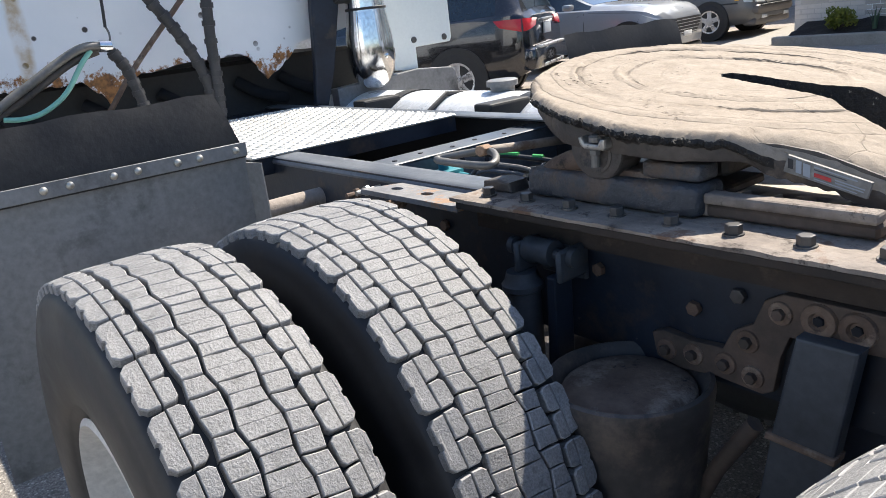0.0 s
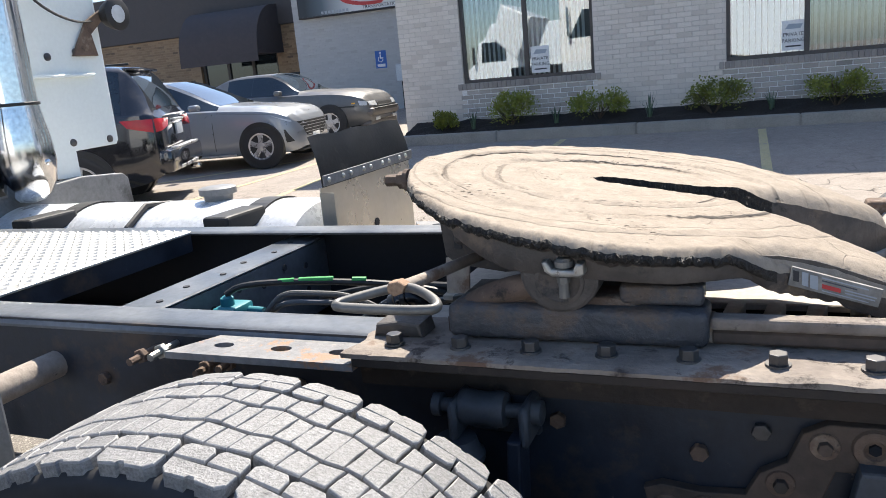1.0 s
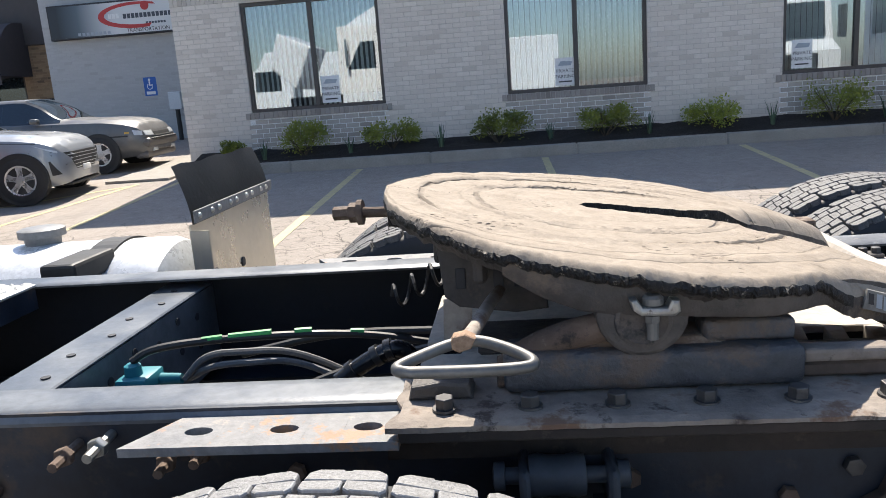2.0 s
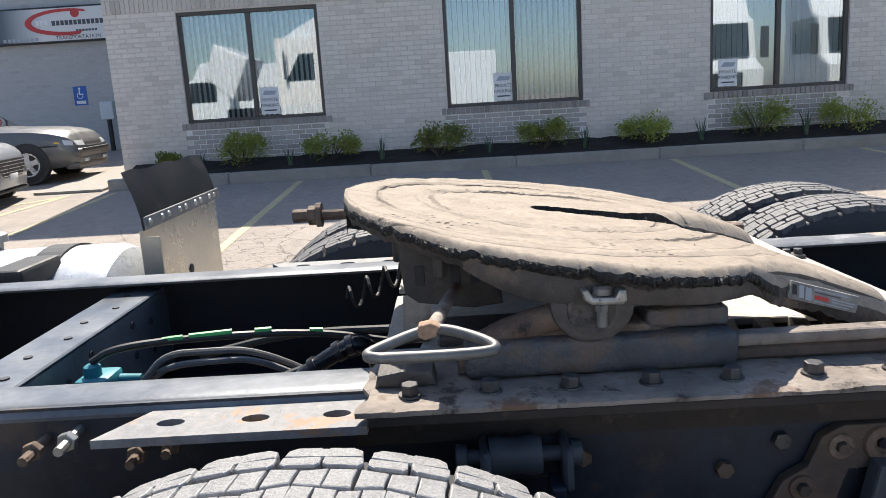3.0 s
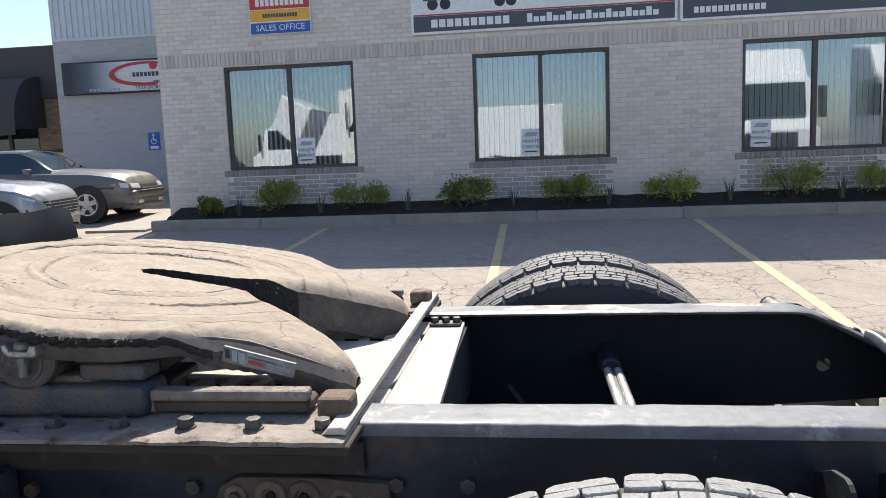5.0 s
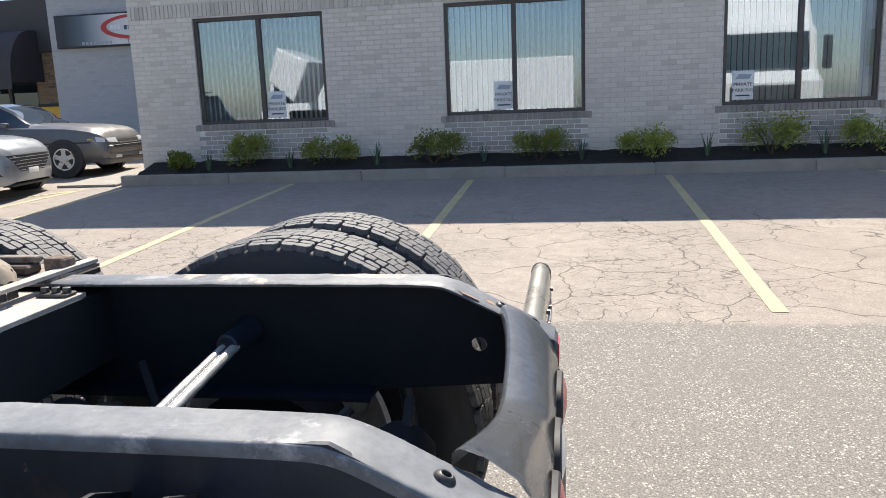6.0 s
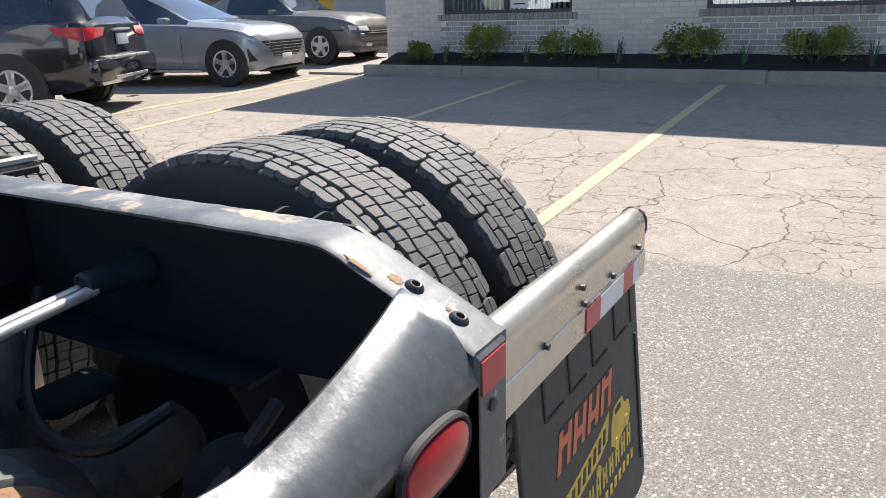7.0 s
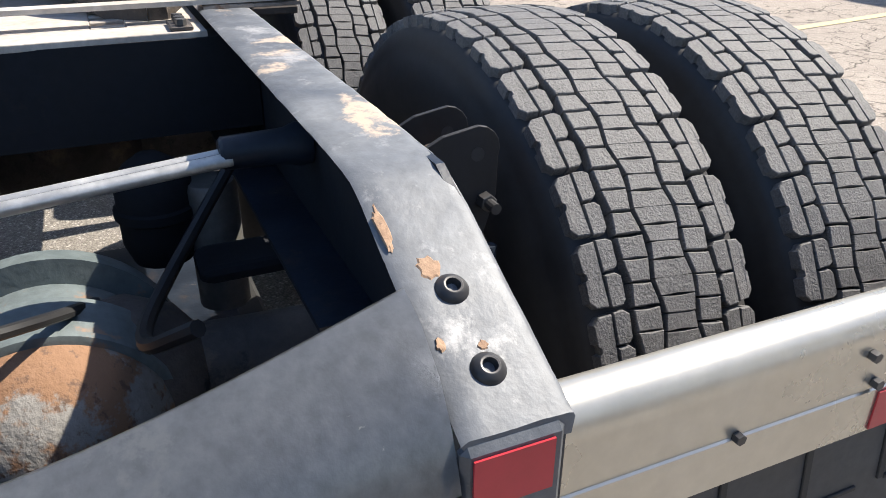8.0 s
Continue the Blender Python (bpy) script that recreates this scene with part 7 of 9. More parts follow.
prism(bm, [(-0.560, 1.050), (-0.515, 1.050), (-0.510, 1.112), (-0.530, 1.108), (-0.542, 1.122), (-0.556, 1.118)], "y", -0.205, -0.200, 0.001)
part("torn_plate", bm, "dust_steel", truck, "pale dusty torn plate")
bm = B()
tube(bm, [(-0.72 + 0.004 * k, 0.23 + 0.028 * math.cos(k * 0.6), 1.0 + 0.002 * k + 0.028 * math.sin(k * 0.6)) for k in range(50)], 0.004, 6)
part("coiled_wire", bm, "hose", truck)

# ---- fifth wheel coupling ----
fifth = thing("fifth_wheel", (-0.27, 0, TOP), "dusty steel fifth wheel coupling plate caked with old grease", "fifth wheel")


def plate_z(x):
    return float(np.interp(x, (-0.70, -0.63, -0.56, -0.46, -0.35, -0.25, -0.15, -0.05, 0.0, 0.05, 0.10, 0.15, 0.225), (1.284, 1.274, 1.263, 1.247, 1.230, 1.215, 1.201, 1.187, 1.178, 1.164, 1.145, 1.125, 1.090)))


def outer_y(x):
    pts = [(-0.668, 0.0), (-0.660, 0.08), (-0.642, 0.15), (-0.60, 0.245), (-0.55, 0.325), (-0.46, 0.415), (-0.35, 0.464), (-0.22, 0.480), (-0.14, 0.467), (-0.10, 0.447), (-0.05, 0.408), (0.0, 0.370), (0.05, 0.345), (0.12, 0.332), (0.19, 0.318), (0.215, 0.285)]
    for (a, p), (b, q) in zip(pts, pts[1:]):
        if x <= b:
            f = (x - a) / (b - a)
            return p + (q - p) * f
    return pts[-1][1]


def inner_y(x):
    pts = [(-0.32, 0.0), (-0.305, 0.022), (-0.25, 0.033), (-0.18, 0.036), (-0.10, 0.052), (-0.05, 0.067), (0.0, 0.086), (0.05, 0.113), (0.10, 0.140), (0.15, 0.173), (0.19, 0.212), (0.215, 0.250)]
    if x <= pts[0][0]:
        return 0.0
    for (a, p), (b, q) in zip(pts, pts[1:]):
        if x <= b:
            return p + (q - p) * (x - a) / (b - a)
    return pts[-1][1]


def relief(x, y):
    r = math.hypot(x + 0.30, y)
    h = 0.0
    for rr, w, d in ((0.318, 0.006, 0.0035), (0.302, 0.005, -0.0028), (0.225, 0.006, 0.0038), (0.211, 0.005, -0.0028), (0.395, 0.010, 0.002)):
        rw = rr * (1 + 0.05 * noise.noise((x * 3, y * 3, rr * 9)))
        h += d * math.exp(-((r - rw) / w) ** 2) * (1 if x < 0.0 else max(0, 1 - x / 0.08)) * min(1.0, max(0.0, (abs(y) - inner_y(x) - 0.02) / 0.06))
    h += 0.003 * noise.noise((x * 5, y * 5, 0.3)) + 0.002 * noise.noise((x * 24, y * 24, 1.3)) + 0.0012 * noise.noise((x * 70, y * 70, 4.3))
    return h


xs_ = [-0.668 + 0.883 * (i / 480) ** 1.35 for i in range(481)]
top_bm, edges_bm = B(), []
NL = 60
for s in (-1, 1):
    rows = []
    for x in xs_:
        rag = max(0.0, min(1.0, -x / 0.06))            # the tail arms are smooth, the disc is ragged
        a, b = inner_y(x), outer_y(x) + rag * (0.003 * noise.noise((x * 26, s * 3.0, 7.0)) + 0.0025 * noise.noise((x * 110, s * 3.0, 9.0)) + 0.002 * noise.noise((x * 240, s * 3.0, 4.0)))
        a = min(a, b - 0.002)
        row = []
        for j in range(NL + 1):
            y = a + (b - a) * (1 - (1 - j / NL) ** 1.25)
            d_edge, d_in = b - y, y - a
            z = plate_z(x) + relief(x, s * y) - (0.010 + 0.006 * noise.noise((x * 60, s * 5.0, 2.0))) * max(0, 1 - d_edge / 0.016) ** 2
            z -= (1 - rag) * 0.022 * (max(0, 1 - d_edge / 0.05) ** 2 + max(0, 1 - d_in / 0.05) ** 2)
            if x > 0.16:
                z -= 0.008 * ((x - 0.16) / 0.055) ** 3
            row.append(top_bm.verts.new((x, s * y, z)))
        rows.append(row)
    for p, q in zip(rows, rows[1:]):
        for j in range(NL):
            top_bm.faces.new((p[j], p[j + 1], q[j + 1], q[j]) if s < 0 else (p[j], q[j], q[j + 1], p[j + 1]))
    # outer lip of crumbs over a receding rim, and the inner throat wall
    rim = ((0.0, 0.0, 0.3), (0.003, 0.004, 1.0), (0.003, 0.008, 1.0), (-0.001, 0.012, 1.0), (-0.010, 0.016, 0.5), (-0.020, 0.021, 0.15), (-0.032, 0.030, 0.06))
    throat = ((0.0, 0.0, 0.2), (0.001, 0.010, 0.6), (0.002, 0.022, 0.5), (0.004, 0.045, 0.3), (0.006, 0.075, 0.2))
    for k_, pick, shape in ((0, NL, rim), (1, 0, throat)):
        last = None
        edge_bm = B()
        edges_bm.append(edge_bm)
        for i, x in enumerate(xs_):
            rag = max(0.12, min(1.0, -x / 0.06))
            v = rows[i][pick].co
            ring = []
            for m_, (out, dep, wob) in enumerate(shape):
                push = out * (rag if k_ == 0 else -1)
                q1 = 0.9 * noise.noise((x * 230, dep * 260.0, s * 2.0 + k_)) + 0.35 * noise.noise((x * 40, dep * 90.0, s * 6.0 + k_))
                q2 = noise.noise((x * 240, dep * 150.0 + 9, s * 4.0 + k_))
                ring.append(edge_bm.verts.new((v.x, v.y + s * (push + 0.0042 * wob * rag * q1), v.z - dep + 0.004 * wob * rag * q2)))
            if last:
                for m_ in range(len(shape) - 1):
                    f = edge_bm.faces.new((last[m_], ring[m_], ring[m_ + 1], last[m_ + 1]))
                    f.material_index = 1 if (m_ > 3 or x > 0.0) else 0
            last = ring
    # closing face of the tail tip
    a, b = rows[-1][0].co, rows[-1][-1].co
    q = [edge_bm.verts.new(p) for p in (a, b, b - Vector((0, 0, 0.04)), a - Vector((0, 0, 0.04)))]
    edge_bm.faces.new(q).material_index = 1
bmesh.ops.remove_doubles(top_bm, verts=top_bm.verts, dist=0.0002)
bmesh.ops.recalc_face_normals(top_bm, faces=top_bm.faces)
bmesh.ops.reverse_faces(top_bm, faces=top_bm.faces) if sum(f.normal.z for f in top_bm.faces) < 0 else None
plate = part("top_plate", top_bm, "plate_dust", fifth, "tan dust on worn plate with ring wear marks", smooth=True)
for edge_bm in edges_bm:
    bmesh.ops.recalc_face_normals(edge_bm, faces=edge_bm.faces)
    part("grease_lip", edge_bm, ["grease_edge", "cast"], plate, "black ragged grease lip")

# underside casting
for s in (-1, 1):
    xs3 = [-0.455 + 0.0152 * k for k in range(44)]
    deep = ((-0.455, -0.43, -0.40, -0.36, -0.30, -0.24, -0.18, -0.14, -0.10, -0.05, -0.025, 0.008, 0.05, 0.08, 0.12, 0.16, 0.205), (0.040, 0.052, 0.062, 0.066, 0.066, 0.060, 0.056, 0.051, 0.047, 0.044, 0.049, 0.056, 0.056, 0.058, 0.057, 0.054, 0.046))
    bm = B()
    ring = []
    for x in xs3:
        y = min(outer_y(x) - 0.010, 0.452)
        d = float(np.interp(x, *deep)) + 0.0012 * noise.noise((x * 60, s * 4.0, 0.5))
        z = plate_z(x)
        w = 0.034 if x < 0.10 else 0.026
        ring.append([bm.verts.new((x, s * (y + a), z - b)) for a, b in ((0.0, 0.012), (0.002, d * 0.55), (0.0, d - 0.006), (-0.004, d), (-w, d - 0.002), (-w, 0.012))])
    for a, b in zip(ring, ring[1:]):
        for k in range(6):
            bm.faces.new((a[k], a[(k + 1) % 6], b[(k + 1) % 6], b[k]))
    bm.faces.new(ring[0]); bm.faces.new(ring[-1][::-1])
    bmesh.ops.recalc_face_normals(bm, faces=bm.faces)
    part("side_casting", bm, "cast", fifth, "greasy cast skirt and tail arm of the coupling", smooth=True)
    bm = B()
    ear = [(-0.355, plate_z(-0.355) - 0.03), (-0.342, 1.170)] + [(-0.283 + 0.058 * math.cos(radians(a)), 1.160 + 0.058 * math.sin(radians(a))) for a in range(190, 355, 15)] + [(-0.224, 1.170), (-0.205, plate_z(-0.205) - 0.03)]
    prism(bm, ear, "y", s * 0.385, s * 0.448, 0.006)
    lug_ear = part("pivot_ear", bm, "cast", fifth, "rounded cast pivot ear")
    bm = B()
    revolve(bm, [(0.0, 0.036), (s * 0.003, 0.035), (s * 0.004, 0.030), (s * 0.002, 0.027), (s * 0.0015, 0.001)], (-0.283, s * 0.447, 1.150), "y", 32)
    part("pivot_boss", bm, "cast", lug_ear, smooth=True)
    bm = B()
    kx = -0.272
    prism(bm, [(kx - 0.030, 1.182), (kx - 0.022, 1.184), (kx - 0.015, 1.173), (kx + 0.014, 1.172), (kx + 0.019, 1.182), (kx + 0.029, 1.181), (kx + 0.030, 1.166), (kx + 0.024, 1.161), (kx - 0.016, 1.162), (kx - 0.026, 1.169)], "y", s * 0.444, s * 0.472, 0.004)
    keep = part("pivot_pin_keeper", bm, "keeper", fifth, "bright worn pin keeper")
    bm = B()
    revolve(bm, [(0, 0.013), (0.008, 0.013), (0.012, 0.009), (0.0125, 0.001)], (kx - 0.001, s * 0.457, 1.174), "z", 18)
    hexbolt(bm, (kx - 0.002, s * 0.460, 1.151), 0.0095, 0.010, "z")
    revolve(bm, [(0, 0.0075), (0.022, 0.0075)], (kx - 0.002, s * 0.460, 1.130), "z", 12)
    part("keeper_bolt", bm, "handle", keep, "dull keeper bolt")
    bm = B()
    pts = [(-0.47, TOP + 0.035), (-0.36, 1.115), (-0.33, 1.12), (-0.21, 1.12), (-0.18, 1.11), (-0.08, TOP + 0.04), (-0.08, TOP + 0.012), (-0.47, TOP + 0.012)]
    prism(bm, pts, "y", s * 0.36, s * 0.425, 0.006)
    part("pedestal", bm, "rust", fifth, "dusty rusty pedestal bracket")
    bm = B()
    box(bm, (-0.46, min(s * 0.365, s * 0.447), TOP + 0.012), (-0.085, max(s * 0.365, s * 0.447), TOP + 0.064), 0.011, 3)
    box(bm, (-0.205, min(s * 0.372, s * 0.426), TOP + 0.0645), (-0.092, max(s * 0.372, s * 0.426), TOP + 0.094), 0.007, 3)
    for v in bm.verts:
        v.co.z += 0.003 * noise.noise(v.co * 25)
        v.co.y += s * 0.003 * noise.noise(v.co * 25 + Vector((5, 0, 0)))
    part("slide_beam", bm, "slide_black", fifth, "black worn slide beam with flat sides", smooth=True)
    bm = B()
    box(bm, (-0.085, min(s * 0.37, s * 0.425), TOP + 0.012), (0.175, max(s * 0.37, s * 0.425), TOP + 0.034), 0.005)
    slide = part("slide_rail", bm, "dark_rust", fifth, "dark rusted slide rail with a dusty cap")
    bm = B()
    box(bm, (-0.085, min(s * 0.401, s * 0.432), TOP + 0.0345), (0.175, max(s * 0.401, s * 0.432), TOP + 0.052), 0.005, 2)
    part("rail_cap", bm, "side_dust", slide, "dusty crusted cap")
    bm = B()
    box(bm, (-0.24, min(s * 0.145, s * 0.207), 0.996), (0.22, max(s * 0.145, s * 0.207), 1.004))
    rack = part("slot_floor", bm, "rust", fifth, "shaded floor of the locking slots")
    for k in range(8):
        bm = B()
        a, b = -0.2275 + 0.0615 * k + (0.031 if k else -0.3), -0.2275 + 0.0615 * (k + 1)
        b = b if k < 7 else 0.2615
        prism(bm, [(a + 0.002, s * 0.1465), (b, s * 0.1465), (b - 0.012, s * 0.2055), (a - 0.006, s * 0.2055)], "z", 1.0045, 1.0285, 0.002)
        part("rack_tooth", bm, "pale_plate", rack)
    bm = B()
    box(bm, (0.195, min(s * 0.40, s * 0.455), TOP + 0.012), (0.248, max(s * 0.40, s * 0.455), TOP + 0.048), 0.008, 2)
    part("stop_block", bm, "rust", fifth, "rusty stop block")
    bm = B()
    box(bm, (-0.50, min(s * 0.18, s * 0.30), TOP + 0.012), (-0.12, max(s * 0.18, s * 0.30), TOP + 0.028), 0.004)
    part("base_strip", bm, "cast", fifth)
def rough_plate(bm, x0, x1, y0, y1, z0, z1, seed):
    """A plate with a crusted, slightly uneven top, a torn front end and a nibbled outer edge."""
    nx, ny = 110, 14
    top, low = [], []
    for i in range(nx + 1):
        rt, rl = [], []
        for j in range(ny + 1):
            x, y = x0 + (x1 - x0) * i / nx, y0 + (y1 - y0) * j / ny
            if i == 0:
                x += 0.014 * noise.noise((y * 22, seed, 1.0)) + 0.006 * noise.noise((y * 80, seed, 2.0))
            if j in (0, ny):
                y += 0.003 * noise.noise((x * 30, seed, j * 1.0))
            h = 0.0022 * noise.noise((x * 18, y * 18, seed)) + 0.0012 * noise.noise((x * 70, y * 70, seed))
            edge = min(i, nx - i, j, ny - j)
            rt.append(bm.verts.new((x, y, z1 + h - (0.0025 if edge == 0 else 0))))
            rl.append(bm.verts.new((x, y, z0)))
        top.append(rt); low.append(rl)
    for i in range(nx):
        for j in range(ny):
            bm.faces.new((top[i][j], top[i + 1][j], top[i + 1][j + 1], top[i][j + 1]))
        for j, k in ((0, 1), (ny, -1)):
            bm.faces.new((low[i][j], low[i + 1][j], top[i + 1][j], top[i][j]))
    for j in range(ny):
        for i in (0, nx):
            bm.faces.new((low[i][j], low[i][j + 1], top[i][j + 1], top[i][j]))
    bmesh.ops.recalc_face_normals(bm, faces=bm.faces)


bm = B()
for y0, y1 in ((-0.336, -0.206), (-0.146, 0.146), (0.206, 0.336)):
    box(bm, (-0.595, y0, 1.016), (0.262, y1, 1.028), 0.002)
part("base_plate", bm, "pale_plate", fifth, "dusty rust-streaked base plate over the frame")
for s in (-1, 1):
    bm = B()
    rough_plate(bm, -0.598, 0.255, min(s * 0.347, s * 0.53), max(s * 0.347, s * 0.53), TOP + 0.002, TOP + 0.0105, 3.0 + s)
    part("side_plate", bm, "side_dust", fifth, "dusty rust-streaked side plate over the mounting angle")
for k in range(8):
    for s in (-1, 1):
        x = -0.535 + 0.1068 * k
        bm = B()
        hexbolt(bm, (x, s * 0.482, TOP + 0.011), 0.0125, 0.0165, "z", rnd.uniform(0, 1))
        revolve(bm, [(0, 0.016), (0.003, 0.0155)], (x, s * 0.482, TOP + 0.0105), "z", 18)
        part("base_bolt", bm, "bolt", fifth)
bm = B()
prism(bm, [(0.218, TOP + 0.012), (0.254, TOP + 0.012), (0.254, TOP + 0.021), (0.247, TOP + 0.024), (0.228, TOP + 0.023)], "y", -0.51, 0.53, 0.003)
part("end_bar", bm, "pale_plate", fifth, "pale welded end bar across the frame")
bm = B()
box(bm, (-0.575, -0.13, 1.16), (-0.555, 0.13, 1.22), 0.006, 2)
for y in (-0.14, 0.02):
    box(bm, (-0.56, y, 1.12), (-0.30, y + 0.025, 1.20), 0.005)
box(bm, (-0.50, -0.30, 1.165), (-0.48, 0.30, 1.205), 0.006)
part("cross_rib", bm, "cast", fifth, "greasy cross ribs below the plate")
for s in (-1, 1):
    bm = B()
    box(bm, (-0.14, min(s * 0.06, s * 0.34), 1.10), (-0.10, max(s * 0.06, s * 0.34), 1.17), 0.008)
    part("cross_rib", bm, "cast", fifth)
for s in (-1, 1):
    bm = B()
    prism(bm, [(-0.565, 1.255), (-0.40, 1.235), (-0.39, 1.10), (-0.44, 1.095), (-0.475, 1.100), (-0.53, 1.108), (-0.552, 1.125)], "y", s * 0.20, s * 0.215, 0.003)
    br = part("front_bracket", bm, "cast", fifth, "dusty cast bracket with slots")
    for x in (-0.533, -0.474, -0.442):
        bm = B()
        box(bm, (x, min(s * 0.2145, s * 0.2175), 1.138), (x + 0.016, max(s * 0.2145, s * 0.2175), 1.172), 0.001)
        part("bracket_slot", bm, "black_print", br)
    bm = B()
    tube(bm, [(-0.455, s * 0.40, 1.075), (-0.42, s * 0.41, 1.105), (-0.37, s * 0.415, 1.125), (-0.33, s * 0.42, 1.135)], 0.020, 12, smooth_steps=2)
    part("pedestal_arm", bm, "rust", fifth, "rusty arched pedestal arm", smooth=True)
bm = B()
tube(bm, [(-0.745, 0.02, 1.232), (-0.60, 0.02, 1.228)], 0.010, 12)
hexbolt(bm, (-0.745, 0.02, 1.232), 0.019, 0.016, "x")
hexbolt(bm, (-0.775, 0.02, 1.232), 0.013, 0.03, "x")
revolve(bm, [(0, 0.024), (0.01, 0.024)], (-0.728, 0.02, 1.232), "x", 16)
part("adjuster_bolt", bm, "rust", fifth, "rusty adjuster bolt at the plate front")
# pull handle: closed loop and its rod
bm = B()
loop = [(-0.562, -0.580, 1.146), (-0.580, -0.566, 1.147), (-0.566, -0.540, 1.149), (-0.515, -0.485, 1.156), (-0.485, -0.480, 1.157), (-0.445, -0.515, 1.152), (-0.418, -0.560, 1.148), (-0.432, -0.580, 1.146)]
loop = [(x, -0.575 + 0.72 * (y + 0.575), z - 0.003) for x, y, z in loop]
tube(bm, loop, 0.0072, 12, closed=True, smooth_steps=2)
part("pull_handle", bm, "handle", fifth, "worn grey loop pull handle", smooth=True)
bm = B()
tube(bm, [(-0.500, -0.500, 1.153), (-0.492, -0.44, 1.148), (-0.480, -0.32, 1.140), (-0.464, -0.205, 1.132)], 0.0095, 10, smooth_steps=1)
part("handle_rod", bm, "dust_steel", fifth, "dusty release rod", smooth=True)
bm = B()
prism(bm, [(-0.522, 1.150), (-0.515, 1.163), (-0.500, 1.166), (-0.488, 1.160), (-0.494, 1.148), (-0.508, 1.143)], "y", -0.522, -0.500, 0.003)
part("rust_flake", bm, "rust_orange", fifth, "flaking rust lump where the rod meets the handle")
bm = B()
prism(bm, [(-0.585, TOP + 0.011), (-0.50, TOP + 0.011), (-0.505, TOP + 0.032), (-0.54, TOP + 0.036), (-0.58, TOP + 0.030)], "y", -0.455, -0.40, 0.005)
part("handle_guide", bm, "cast", fifth)
# maker's plate on the tail arm
lab = B()
def on_arm(x, dz, off):
    return (x, -0.368 + 0.21 * (x - 0.015) - off, 1.1525 - 0.335 * (x - 0.018) - dz)
vs4 = [on_arm(0.018, 0.0, 0.0), on_arm(0.130, 0.0, 0.0), on_arm(0.124, 0.026, 0.0), on_arm(0.0125, 0.027, 0.0)]
f1 = [lab.verts.new(v) for v in vs4]
f2 = [lab.verts.new((v[0], v[1] + 0.006, v[2])) for v in vs4]
lab.faces.new(f1); lab.faces.new(f2[::-1])
for i in range(4):
    lab.faces.new((f1[i], f2[i], f2[(i + 1) % 4], f1[(i + 1) % 4]))
bmesh.ops.recalc_face_normals(lab, faces=lab.faces)
maker = part("maker_label", lab, "label_paper", fifth, "small white maker label with red and grey bars")
for x0, x1, d0, d1, mt in ((0.019, 0.0265, 0.018, 0.033, "black_print"), (0.030, 0.038, 0.017, 0.036, "steel_print"), (0.040, 0.050, 0.018, 0.037, "steel_print"), (0.055, 0.112, 0.0175, 0.0195, "steel_print"), (0.055, 0.098, 0.0215, 0.0235, "grey_print"),
                           (0.055, 0.078, 0.027, 0.033, "red_print"), (0.083, 0.122, 0.0265, 0.0285, "steel_print"), (0.083, 0.120, 0.0305, 0.0325, "steel_print"), (0.055, 0.112, 0.0355, 0.037, "steel_print")):
    bm = B()
    q = [bm.verts.new(on_arm(x, d - 0.014, 0.0012)) for x, d in ((x0, d0), (x1, d0), (x1, d1), (x0, d1))]
    bm.faces.new(q)
    part("label_bar", bm, mt, maker)



# ---- parked cars ----
def car_wheel(parent, x, y, r, w, side, spokes, tag):
    wh = tagged(new("wheel"), tag)
    wh.parent = parent
    wh.location = (x, y, r)
    bm = B()
    revolve(bm, [(-w / 2, r * 0.62), (-w / 2 - 0.004, r * 0.8), (-w / 2 + 0.012, r * 0.97), (-w / 2 + 0.03, r), (w / 2 - 0.03, r), (w / 2 - 0.012, r * 0.97), (w / 2 + 0.004, r * 0.8), (w / 2, r * 0.62)], (0, 0, 0), "y", 40, cap=False)
    part("tyre", bm, "rubber", wh, local=True, smooth=True)
    bm = B()
    f = side * (w / 2)
    revolve(bm, [(f - side * 0.005, r * 0.63), (f + side * 0.004, r * 0.62), (f, r * 0.57), (f - side * 0.05, r * 0.55), (f - side * 0.06, r * 0.001)], (0, 0, 0), "y", 40, cap=False)
    part("rim", bm, "trim_black", wh, local=True, smooth=True)
    bm = B()
    revolve(bm, [(f - side * 0.002, r * 0.63), (f + side * 0.006, r * 0.62), (f + side * 0.001, r * 0.56), (f - side * 0.02, r * 0.55)], (0, 0, 0), "y", 40, cap=False)
    part("rim_lip", bm, "alloy", wh, local=True, smooth=True)
    n, wid, twin = spokes
    for k in range(n):
        a = 2 * math.pi * k / n + 0.3
        for off in ((-0.09, 0.09) if twin else (0.0,)):
            bm = B()
            pts = []
            for rr, ww in ((0.10, wid * 1.1), (0.35, wid * 0.8), (0.58, wid)):
                pts.append((rr * r, ww * r / 2))
            out = [(p * math.cos(a + off) - q * math.sin(a + off), p * math.sin(a + off) + q * math.cos(a + off)) for p, q in pts] + \
                  [(p * math.cos(a + off) + q * math.sin(a + off), p * math.sin(a + off) - q * math.cos(a + off)) for p, q in pts[::-1]]
            prism(bm, out, "y", f - side * 0.03, f - side * 0.004, 0.003)
            part("spoke", bm, "alloy", wh, local=True)
    bm = B()
    revolve(bm, [(f - side * 0.03, 0.07), (f, 0.06), (f + side * 0.004, 0.03), (f + side * 0.004, 0.001)], (0, 0, 0), "y", 18)
    part("hub_cap", bm, "alloy", wh, local=True, smooth=True)
    return wh


def loft(sections):
    """Half sections of (y, z) with one count of points at stations x, mirrored: returns rows of points, from one sill over the roof to the other."""
    rows = []
    for x, pts in sections:
        rows.append([(x, -y, z) for y, z in pts] + [(x, y, z) for y, z in pts[::-1][1:]])
    return rows


